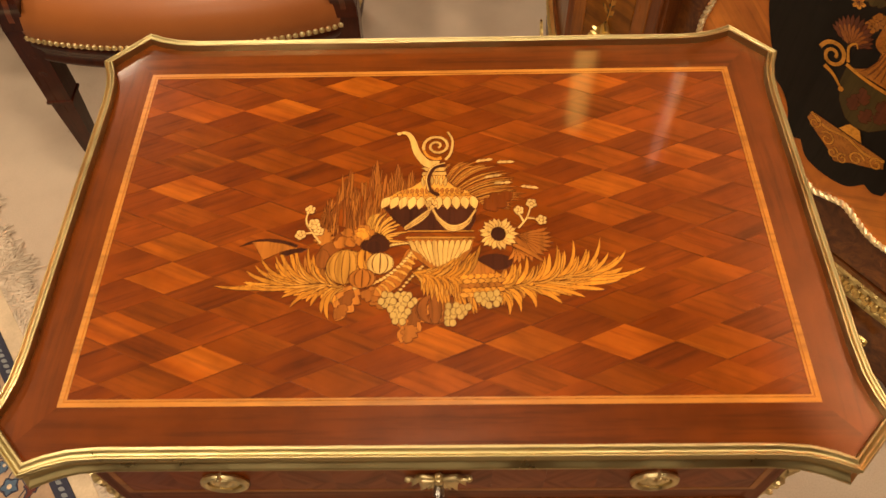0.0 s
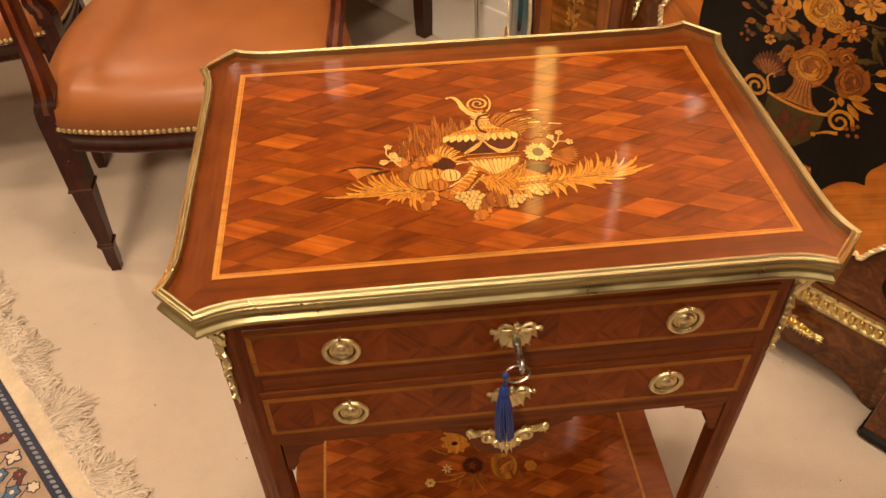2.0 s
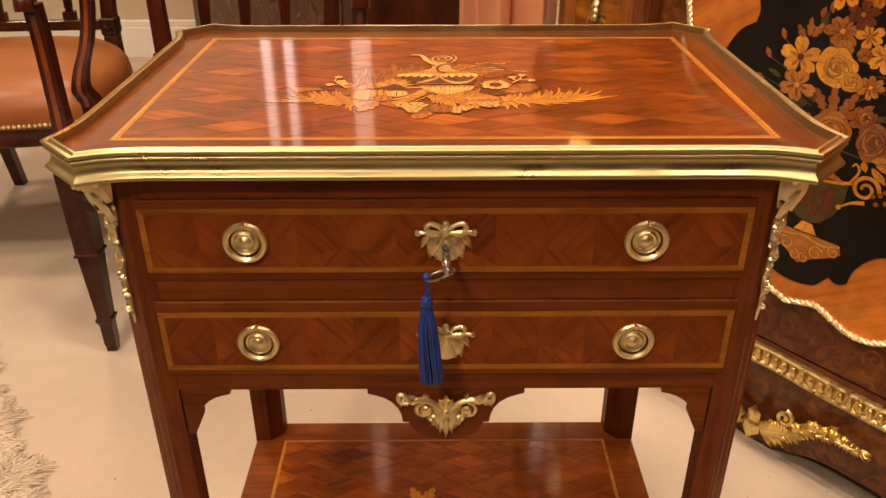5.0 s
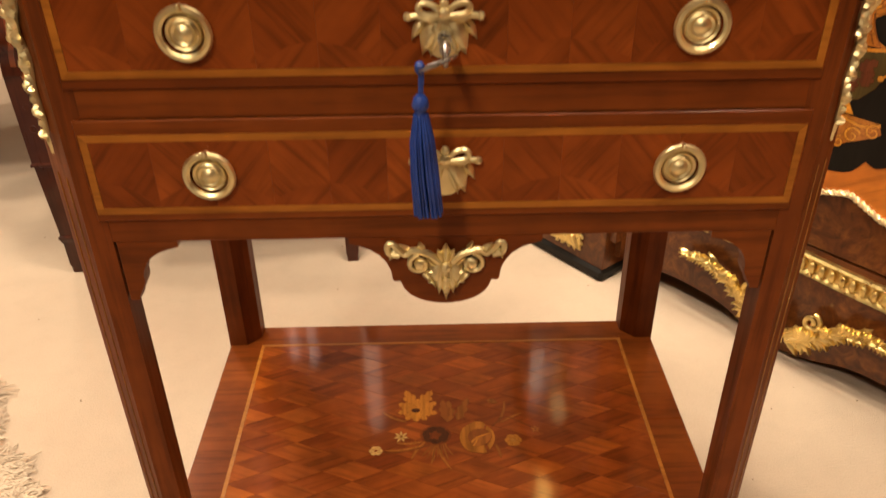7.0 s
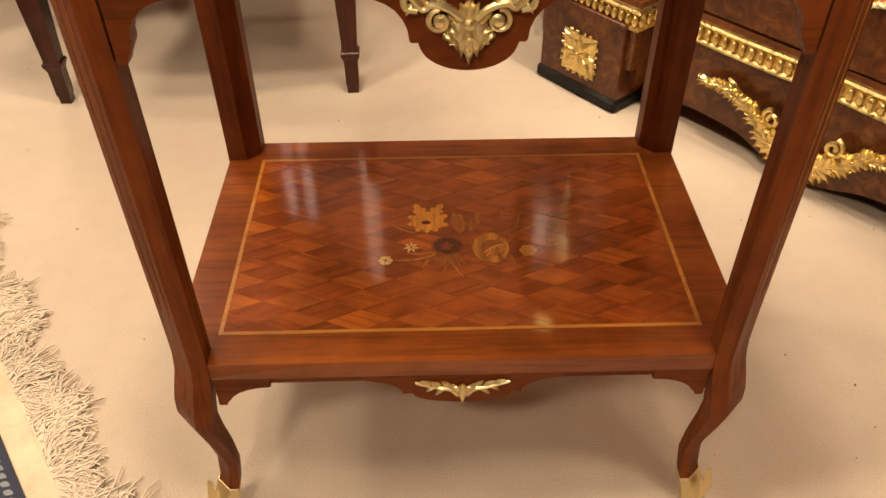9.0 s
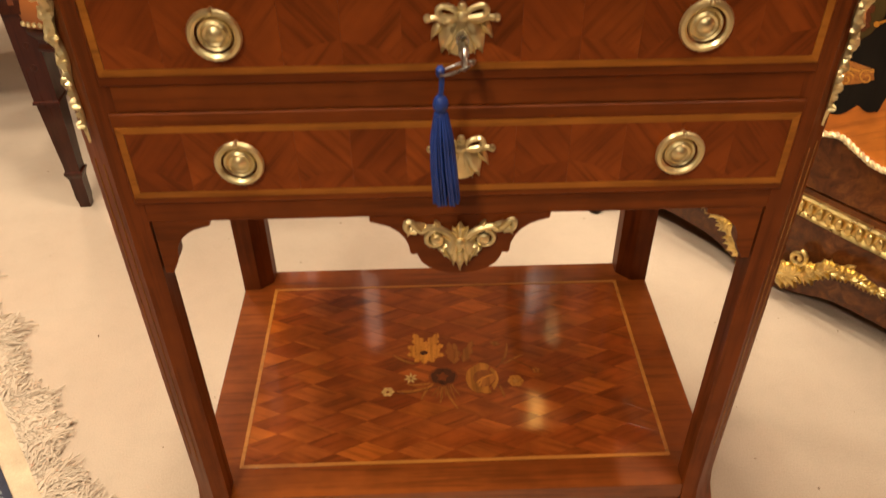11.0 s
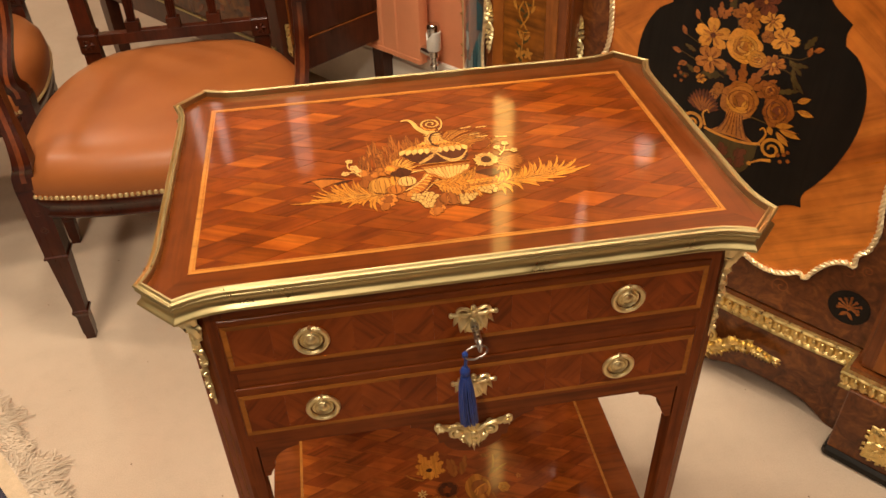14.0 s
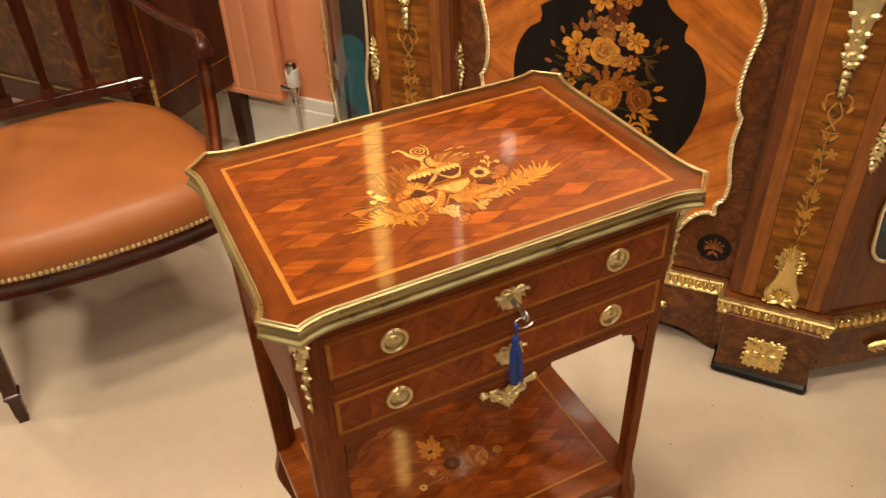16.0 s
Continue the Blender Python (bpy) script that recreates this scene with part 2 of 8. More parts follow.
BONE = wood("bone_pale_holly", (0.52, 0.300, 0.075), (0.70, 0.430, 0.125), "y", vary=0.05, fine=300, coat=0.85, coat_rough=0.07, spec=0.08)
GRAPE = wood("grey_green_sycamore", (0.38, 0.235, 0.060), (0.52, 0.335, 0.100), "y", vary=0.05, fine=300, coat=0.85, coat_rough=0.07, spec=0.08)
DARKWOOD = wood("stained_dark_wood", (0.030, 0.0085, 0.0042), (0.065, 0.0180, 0.0070), "y", vary=0.1, fine=300, coat=0.85, coat_rough=0.07, spec=0.08)
BRASS = metal("gallery_brass", (0.45, 0.378, 0.190), 0.36, 0.10, 22, 0.0)
GILT = metal("gilt_bronze", (0.92, 0.72, 0.30), 0.32, 0.22, 90, 0.06)
ROPE_GILT = metal("bright_rope_gilding", (1.0, 0.86, 0.56), 0.48, 0.12, 160, 0.05)
GILT_PALE = metal("pale_gilt_bronze", (0.84, 0.715, 0.400), 0.39, 0.16, 110, 0.06)
STEEL = metal("worn_steel", (0.55, 0.53, 0.50), 0.28, 0.3, 200, 0.2)
TASSEL_BLUE = plain("royal_blue_silk", (0.0100, 0.042, 0.240), 0.38, 0.35, 700, bumpy=0.5)
CHAIR_WOOD = wood("dark_chair_mahogany", (0.026, 0.0048, 0.0020), (0.066, 0.0128, 0.0044), "z", vary=0.1, rough=0.30, coat=0.45, coat_rough=0.14, spec=0.15)
CHAIR_INLAY = wood("red_satinwood_banding", (0.115, 0.0230, 0.0050), (0.190, 0.0470, 0.0100), "z", vary=0.1, coat=0.8, coat_rough=0.09)
LEATHER = leather_material()
CARPET = carpet_material()
WALL_PAINT = plain("terracotta_wall_paint", (0.70, 0.275, 0.130), 0.75, 0.06, 40, bumpy=0.1)
CREAM_PAINT = plain("cream_wall_paint", (0.56, 0.47, 0.33), 0.8, 0.06, 40, bumpy=0.1)
WHITE_PAINT = plain("white_gloss_paint", (0.82, 0.78, 0.70), 0.4, 0.06, 50, bumpy=0.1)
REFLECTED_DARK = plain("dark_reflected_wall", (0.16, 0.105, 0.07), 0.8, 0.06, 40, bumpy=0.1)
CEILING_PAINT = plain("ceiling_paint", (0.42, 0.36, 0.28), 0.9, 0.05, 40, bumpy=0.1)
EBONY = wood("ebonised_wood", (0.0045, 0.0034, 0.0024), (0.009, 0.0066, 0.0047), "z", vary=0.0, rough=0.42, coat=0.10, spec=0.18)
WALNUT = wood("cabinet_walnut", (0.085, 0.0210, 0.0046), (0.190, 0.056, 0.0120), "z", vary=0.12, fine=120, figure=5, coat=0.4)
BURR = burr("cabinet_burr_walnut", (0.045, 0.0112, 0.0026), (0.100, 0.0285, 0.0060), (0.185, 0.0610, 0.0120))


# ---- mesh building ----
class Shape:
    """Collects vertices and faces for one mesh."""

    def __init__(self):
        self.v, self.f = [], []

    def add(self, verts, faces):
        o = len(self.v)
        self.v += [tuple(p) for p in verts]
        self.f += [tuple(i + o for i in f) for f in faces]
        return self

    def weld(self):
        """Joins loose pieces of one casting to their nearest neighbours by slivers of metal."""
        root = list(range(len(self.v)))

        def find(i):
            while root[i] != i:
                root[i] = root[root[i]]
                i = root[i]
            return i
        for f in self.f:
            for i in f[1:]:
                root[find(i)] = find(f[0])
        near = {}
        for f in self.f:
            for i in range(len(f)):
                near[f[i]] = f[i - 1]
        groups = {}
        for i in near:
            groups.setdefault(find(i), []).append(i)
        left = sorted(groups.values(), key=len, reverse=True)
        done = left.pop(0)
        pts = np.array(self.v)
        while left:
            best = None
            for k, g in enumerate(left):
                d = ((pts[g][:, None, :] - pts[done][None, :, :]) ** 2).sum(2)
                a, b = np.unravel_index(d.argmin(), d.shape)
                if best is None or d[a, b] < best[0]:
                    best = (d[a, b], k, g[a], done[b])
            _, k, a, b = best
            self.f.append((a, near[a], b))
            done = done + left.pop(k)
        return self

    def box(self, x0, x1, y0, y1, z0, z1):
        v = [(x, y, z) for z in (z0, z1) for y in (y0, y1) for x in (x0, x1)]
        return self.add(v, [(0, 2, 3, 1), (4, 5, 7, 6), (0, 1, 5, 4), (2, 6, 7, 3), (0, 4, 6, 2), (1, 3, 7, 5)])

    def bevel_box(self, x0, x1, y0, y1, z0, z1, r=0.002):
        """A box with chamfered edges, one loop above another."""
        def ring(z, k):
            return [(x0 + k, y0 + k * 0, z), (x1 - k, y0, z), (x1, y0 + k, z), (x1, y1 - k, z), (x1 - k, y1, z), (x0 + k, y1, z), (x0, y1 - k, z), (x0, y0 + k, z)]
        def inner(z):
            return [(x0 + r, y0 + r, z), (x1 - r, y0 + r, z), (x1 - r, y0 + r, z), (x1 - r, y1 - r, z), (x1 - r, y1 - r, z), (x0 + r, y1 - r, z), (x0 + r, y1 - r, z), (x0 + r, y0 + r, z)]
        loops = [inner(z0), ring(z0 + r, r), ring(z1 - r, r), inner(z1)]
        return self.loft(loops)

    def loft(self, loops, closed=True, caps=True):
        n = len(loops[0])
        v = [p for lp in loops for p in lp]
        f = []
        for i in range(len(loops) - 1):
            for j in range(n if closed else n - 1):
                k = (j + 1) % n
                f.append((i * n + j, i * n + k, (i + 1) * n + k, (i + 1) * n + j))
        if caps and closed:
            f.append(tuple(range(n))[::-1])
            f.append(tuple((len(loops) - 1) * n + j for j in range(n)))
        return self.add(v, f)

    def prism(self, poly, a, b, plane="xy"):
        """A flat outline pushed out from a to b."""
        def put(u, w, h):
            return (u, w, h) if plane == "xy" else ((u, h, w) if plane == "xz" else (h, u, w))
        return self.loft([[put(u, w, a) for u, w in poly], [put(u, w, b) for u, w in poly]])

    def tube(self, path, radius, sides=8, closed=False, flat=1.0):
        pts = [Vector(p) for p in path]
        n = len(pts)
        loops = []
        side = None
        for i, p in enumerate(pts):
            a = pts[(i - 1) % n] if closed or i else p
            b = pts[(i + 1) % n] if closed or i < n - 1 else p
            t = (b - a).normalized()
            if side is None:
                side = t.orthogonal().normalized()
            side = (side - t * side.dot(t)).normalized()
            up = t.cross(side)
            r = radius[i] if isinstance(radius, (list, tuple)) else radius
            loops.append([p + (side * math.cos(q) + up * math.sin(q) * flat) * r for q in (2 * math.pi * k / sides for k in range(sides))])
        if closed:
            loops.append(loops[0])
        return self.loft(loops, caps=not closed)

    def ball(self, c, r, rings=5, sides=8, squash=(1, 1, 1)):
        loops = []
        for i in range(rings + 1):
            a = math.pi * (i + 0.0) / rings
            q = max(0.02, math.sin(a))
            loops.append([(c[0] + r * squash[0] * q * math.cos(2 * math.pi * k / sides), c[1] + r * squash[1] * q * math.sin(2 * math.pi * k / sides), c[2] - r * squash[2] * math.cos(a)) for k in range(sides)])
        return self.loft(loops)

    def lathe(self, profile, c=(0, 0, 0), sides=24, axis="z"):
        loops = []
        for r, h in profile:
            lp = []
            for k in range(sides):
                a = 2 * math.pi * k / sides
                u, w = r * math.cos(a), r * math.sin(a)
                lp.append((c[0] + u, c[1] + w, c[2] + h) if axis == "z" else (c[0] + u, c[1] - h, c[2] + w))
            loops.append(lp)
        return self.loft(loops)

    def leaf(self, base, tip, width, lift, normal, curl=0.0, serr=0, fat=0.35):
        """A domed leaf with a centre rib, of 5 x 3 points, on a plane with the given normal."""
        base, tip, nrm = Vector(base), Vector(tip), Vector(normal).normalized()
        ax = tip - base
        sd = nrm.cross(ax).normalized()
        rows = []
        for i in range(6):
            t = i / 5
            w = width * (math.sin(math.pi * (0.12 + 0.88 * t) ** 0.8) + 0.06) * (1 + (0.3 if serr and i % 2 else 0))
            mid = base + ax * t + sd * curl * math.sin(math.pi * t) + nrm * lift * (0.45 + 0.55 * math.sin(math.pi * min(1, t * 0.9 + 0.1)))
            low = base + ax * t + sd * curl * math.sin(math.pi * t)
            rows.append([low - sd * w, low - sd * w * fat + nrm * lift * 0.75, mid, low + sd * w * fat + nrm * lift * 0.75, low + sd * w])
        return self.loft(rows, closed=False, caps=False)

    def make(self, name, material, parent=None, label="", smooth=35.0):
        me = bpy.data.meshes.new(name)
        me.from_pydata([tuple(p) for p in self.v], [], self.f)
        bm = bmesh.new()
        bm.from_mesh(me)
        bmesh.ops.remove_doubles(bm, verts=bm.verts, dist=1e-6)
        bmesh.ops.recalc_face_normals(bm, faces=bm.faces)
        bm.to_mesh(me)
        bm.free()
        if smooth:
            me.polygons.foreach_set("use_smooth", [True] * len(me.polygons))
            me.set_sharp_from_angle(angle=radians(smooth))
        me.materials.append(material)
        ob = new(name, me)
        if parent:
            ob.parent = parent
        if label:
            tagged(ob, label)
        return ob


def thing(name, label, category, m=None, group="", kind=""):
    ob = new(name)
    ob.empty_display_size = 0.05
    if m is not None:
        ob.matrix_world = m
    return tagged(ob, label, category, group, kind)


def spiral(cx, cy, r0, r1, a0, turns, n=24):
    return [(cx + (r0 + (r1 - r0) * i / n) * math.cos(radians(a0 + 360 * turns * i / n)), cy + (r0 + (r1 - r0) * i / n) * math.sin(radians(a0 + 360 * turns * i / n))) for i in range(n + 1)]


def curve_pts(ctrl, n=8):
    """A smooth line through the control points (Catmull-Rom)."""
    p = [Vector(c) for c in ctrl]
    p = [p[0] * 2 - p[1]] + p + [p[-1] * 2 - p[-2]]
    out = []
    for i in range(1, len(p) - 2):
        for k in range(n):
            t = k / n
            a, b, c, d = p[i - 1], p[i], p[i + 1], p[i + 2]
            out.append(0.5 * ((2 * b) + (c - a) * t + (2 * a - 5 * b + 4 * c - d) * t * t + (3 * b - a - 3 * c + d) * t ** 3))
    out.append(p[-2])
    return out

# ---- the room ----
def setting(ob, label, category):
    return tagged(ob, label, category, kind="structure")


floor = setting(Shape().box(-3.4, 3.2, -2.8, 3.2, -0.05, 0.0).make("floor", CARPET, smooth=0), "wall-to-wall beige carpet with faint wear marks", "floor")
setting(Shape().box(-3.5, 3.3, -2.9, 3.3, 2.70, 2.80).make("ceiling", CEILING_PAINT, smooth=0), "plain beige ceiling", "ceiling")
setting(Shape().box(-3.5, 0.62, 3.0, 3.12, 0.0, 2.70).make("wall_north", CREAM_PAINT, smooth=0), "plain wall added to close the room at the far end", "wall")
setting(Shape().box(-3.5, -3.4, -2.9, 3.0, 0.0, 2.70).make("wall_west", CREAM_PAINT, smooth=0), "plain wall added to close the room", "wall")
setting(Shape().box(3.2, 3.3, -2.9, 3.2, 0.0, 2.70).make("wall_east", CREAM_PAINT, smooth=0), "plain wall added to close the room", "wall")
# unseen wall, made dark brown so the brass gallery has something dark to mirror
setting(Shape().box(-3.4, 3.2, -2.9, -2.8, 0.0, 2.70).make("wall_south", REFLECTED_DARK, smooth=0), "plain wall added to close the room", "wall")
SHOP_WALL = pose(0.5294, 0.3755, 0, 0, 0, -52.0)  # the terracotta wall runs aslant, along the backs of the cabinets
slant = setting(Shape().box(-2.56, 3.9, 0.412, 0.56, 0.0, 2.70).make("wall_slanting", WALL_PAINT, smooth=0), "terracotta painted wall with white skirting", "wall")
slant.matrix_world = SHOP_WALL
setting(Shape().box(-0.70, -0.55, 2.70, 3.0, 0.0, 2.70).make("wall_return", WALL_PAINT, smooth=0), "short terracotta return at the end of the wall", "wall")


def skirting(name, x0, x1, y0, y1, h, m=None):
    s = Shape().bevel_box(x0, x1, y0, y1, 0.0, h * 0.82, 0.003).bevel_box(x0 + 0.003, x1 - 0.003, y0 + 0.004, y1, h * 0.82, h, 0.003)
    ob = setting(s.make(name, WHITE_PAINT), "white gloss skirting board", "skirting")
    if m is not None:
        ob.matrix_world = m


skirting("baseboard_slanting", -2.56, 3.8, 0.394, 0.4115, 0.212, SHOP_WALL)
skirting("baseboard_north", -3.4, 0.6, 2.975, 2.9985, 0.17)

# stray lint and crumbs on the carpet
s = Shape()
lint = random.Random(77)
for k in range(150):
    x, y = lint.uniform(-1.2, 0.9), lint.uniform(-0.7, 1.2)
    s.ball((x, y, 0.001), lint.uniform(0.0006, 0.0018), 3, 5, (1, lint.uniform(0.5, 1.6), 0.7))
tagged(s.make("carpet_lint", plain("brown_lint", (0.16, 0.10, 0.06), 0.9, 0.2, 60)), "tiny brown crumbs of lint on the carpet", "lint", kind="stuff")

# ---- the inlaid side table ----
TOP_Z, SHELF_Z, FRONT_Y = 0.772, 0.236, -0.173
table = thing("side_table", "two-drawer mahogany side table with marquetry top and brass gallery", "side table")


def top_outline(grow=0.0):
    """Outline of the top: straight sides that flare at the canted corners."""
    q = [(0.0, 0.1815), (0.205, 0.1815), (0.222, 0.1828), (0.236, 0.1862), (0.249, 0.1915), (0.2795, 0.1605), (0.2745, 0.147), (0.2712, 0.132), (0.270, 0.112), (0.270, 0.0)]
    half = q + [(x, -y) for x, y in q[-2::-1]]
    full = half + [(-x, y) for x, y in half[-2:0:-1]]
    if not grow:
        return full
    out = []
    n = len(full)
    for i in range(n):
        a, b, c = Vector(full[i - 1]), Vector(full[i]), Vector(full[(i + 1) % n])
        n1 = Vector((-(b - a).y, (b - a).x)).normalized()
        n2 = Vector((-(c - b).y, (c - b).x)).normalized()
        m = (n1 + n2).normalized()
        m /= max(0.45, m.dot(n1))
        out.append(tuple(b + m * grow))
    return out


# top board, moulded brass gallery
tabletop = Shape().prism(top_outline(-0.003), 0.7558, TOP_Z).make("tabletop", BORDER, table, "mahogany top with crossbanded border and lozenge parquetry")
rim = [(-0.0042, 0.7700), (-0.0042, 0.7778), (-0.0038, 0.7785), (-0.0030, 0.7787), (-0.0023, 0.7783), (-0.0016, 0.7774), (-0.0008, 0.7766), (0.0002, 0.7763), (0.0010, 0.7768), (0.0016, 0.7776), (0.0023, 0.7779), (0.0030, 0.7772), (0.0031, 0.7758), (0.0024, 0.7750), (0.0012, 0.7746), (0.0010, 0.7740), (0.0018, 0.7735), (0.0025, 0.7727), (0.0024, 0.7716),
       (0.0014, 0.7708), (0.0002, 0.7702), (-0.0006, 0.7684), (-0.0008, 0.7662), (-0.0004, 0.7640), (0.0004, 0.7622), (0.0014, 0.7611), (0.0024, 0.7601), (0.0036, 0.7588), (0.0038, 0.7572), (0.0030, 0.7561), (0.0004, 0.7556), (-0.0060, 0.7555)]
Shape().loft([[(x, y, z) for x, y in top_outline(o)] for o, z, _ in curve_pts([(o, z, 0.0) for o, z in rim], 3)], caps=False).make("gallery", BRASS, table, "moulded brass gallery with canted corners", smooth=32)

# mitred border pieces of the top: each runs out to the gallery, the grain follows its side
bx, by = 0.24, 0.149
edge = top_outline(-0.0035)
cant = [((edge[k][0] + edge[k + 1][0]) / 2, (edge[k][1] + edge[k + 1][1]) / 2) for k in range(len(edge) - 1) if abs(abs(edge[k][0] - edge[k + 1][0]) - abs(edge[k][1] - edge[k + 1][1])) < 0.004 and abs(edge[k][0] - edge[k + 1][0]) > 0.02]
for ax, sg, mat in ((1, -1, BORDER), (1, 1, BORDER), (0, -1, BORDER_Y), (0, 1, BORDER_Y)):
    rest = min(abs(c[1 - ax]) for c in cant)
    outer = sorted([p for p in edge + cant if sg * p[ax] > 0 and abs(p[1 - ax]) <= rest + 0.0001 and abs(p[ax]) > (0.17 if ax else 0.26)], key=lambda p: p[1 - ax])
    inner = [(bx, sg * by), (-bx, sg * by)] if ax else [(sg * bx, by), (sg * bx, -by)]
    Shape().prism([(x * 0.9993, y * 0.9993) for x, y in outer + inner], TOP_Z - 0.001, TOP_Z + 0.0003).make("border_strip", mat, tabletop)


def frame_lines(parent, hx, hy, z, w, material, plane="xy", cx=0.0, cy=0.0, rise=0.0006):
    """A line of stringing round a rectangle, in four mitred strips."""
    for poly in ([(-hx, -hy), (hx, -hy), (hx - w, -hy + w), (-hx + w, -hy + w)], [(-hx, hy), (hx, hy), (hx - w, hy - w), (-hx + w, hy - w)],
                 [(-hx, -hy), (-hx, hy), (-hx + w, hy - w), (-hx + w, -hy + w)], [(hx, -hy), (hx, hy), (hx - w, hy - w), (hx - w, -hy + w)]):
        Shape().prism([(x + cx, y + cy) for x, y in poly], z, z + rise if plane == "xy" else z - rise, plane).make("stringing_line", material, parent)


frame_lines(tabletop, 0.24, 0.149, TOP_Z - 0.0004, 0.0052, BOXWOOD, rise=0.0009)
frame_lines(tabletop, 0.2368, 0.1458, TOP_Z - 0.0004, 0.0007, AMBER, rise=0.0011)


def clip_poly(poly, hx, hy):
    for ax, s, lim in ((0, 1, hx), (0, -1, hx), (1, 1, hy), (1, -1, hy)):
        out = []
        for i in range(len(poly)):
            a, b = poly[i - 1], poly[i]
            da, db = s * a[ax] - lim, s * b[ax] - lim
            if (da <= 0) != (db <= 0):
                t = da / (da - db)
                out.append((a[0] + (b[0] - a[0]) * t, a[1] + (b[1] - a[1]) * t))
            if db <= 0:
                out.append(b)
        poly = out
        if not poly:
            break
    return poly


def parquetry(parent, hx, hy, z, a, b, light, dark, seed, bright_mat, bright):
    """Lozenges of two woods on a half-drop lattice of a by b; bright: the cells (in half steps) laid in a paler wood."""
    rnd = random.Random(seed)
    ni, nj = int(hx / a) + 2, int(hy / b) + 2
    Shape().box(-hx, hx, -hy, hy, z - 0.0012, z - 0.00025).make("veneer_ground", JOINT, parent)
    for half in (0, 1):
        for i in range(-ni, ni + 1):
            for j in range(-nj, nj + 1):
                cx, cy = (i + 0.5 * half) * a, (j + 0.5 * half) * b
                w, h = a / 2 * 0.996, b / 2 * 0.996
                jx, jy, tw = rnd.uniform(-0.0007, 0.0007), rnd.uniform(-0.0004, 0.0004), rnd.uniform(-0.0007, 0.0007)
                diamond = [(cx - w + jx, cy + jy + tw), (cx + jx * 0.5, cy - h + jy), (cx + w + jx, cy + jy - tw), (cx - jx * 0.5, cy + h + jy)]
                poly = clip_poly(diamond, hx, hy)
                if len(poly) < 3:
                    continue
                mid = (sum(p[0] for p in poly) / len(poly), sum(p[1] for p in poly) / len(poly))
                area = abs(sum(poly[k - 1][0] * poly[k][1] - poly[k][0] * poly[k - 1][1] for k in range(len(poly)))) / 2
                if area < 2e-6:
                    continue
                mat = bright_mat if (2 * i + half, 2 * j + half) in bright else (dark if half else light)
                ob = Shape().prism([(x - mid[0], y - mid[1]) for x, y in poly], -0.0012, rnd.uniform(0.0, 0.00003)).make("lozenge", mat, parent)
                ob.location = (*mid, z)


BRIGHT_TOP = {(-6, 8), (-6, 2), (-6, -2), (-6, -4), (-7, -7), (-5, -9), (6, 4), (4, 2), (4, 6), (4, -8), (6, -8), (0, -8), (2, -8), (-4, 8), (-2, 10), (4, 10), (-2, 6), (6, -4)}
parquetry(tabletop, 0.2348, 0.1438, TOP_Z + 0.0002, 0.0625, 0.0265, LOZENGE_LIGHT, LOZENGE_DARK, 3, LOZENGE_BRIGHT, BRIGHT_TOP)


# legs: a canted outer face, an inner face across the corner, and a small cabriole foot
def leg_loop(sx, sy, z, k, o):
    """Square section with the outer and the inner corner cut off, scaled about its middle and moved outwards by o."""
    out = []
    for p, q in ((0.036, 0.0), (0.021, 0.0), (0.0, 0.021), (0.0, 0.036), (0.0205, 0.036), (0.036, 0.0205)):
        x, y = 0.2535 - (0.018 + (p - 0.018) * k) + o * 0.707, 0.1713 - (0.018 + (q - 0.018) * k) + o * 0.707
        out.append((sx * x, sy * y, z))
    return out


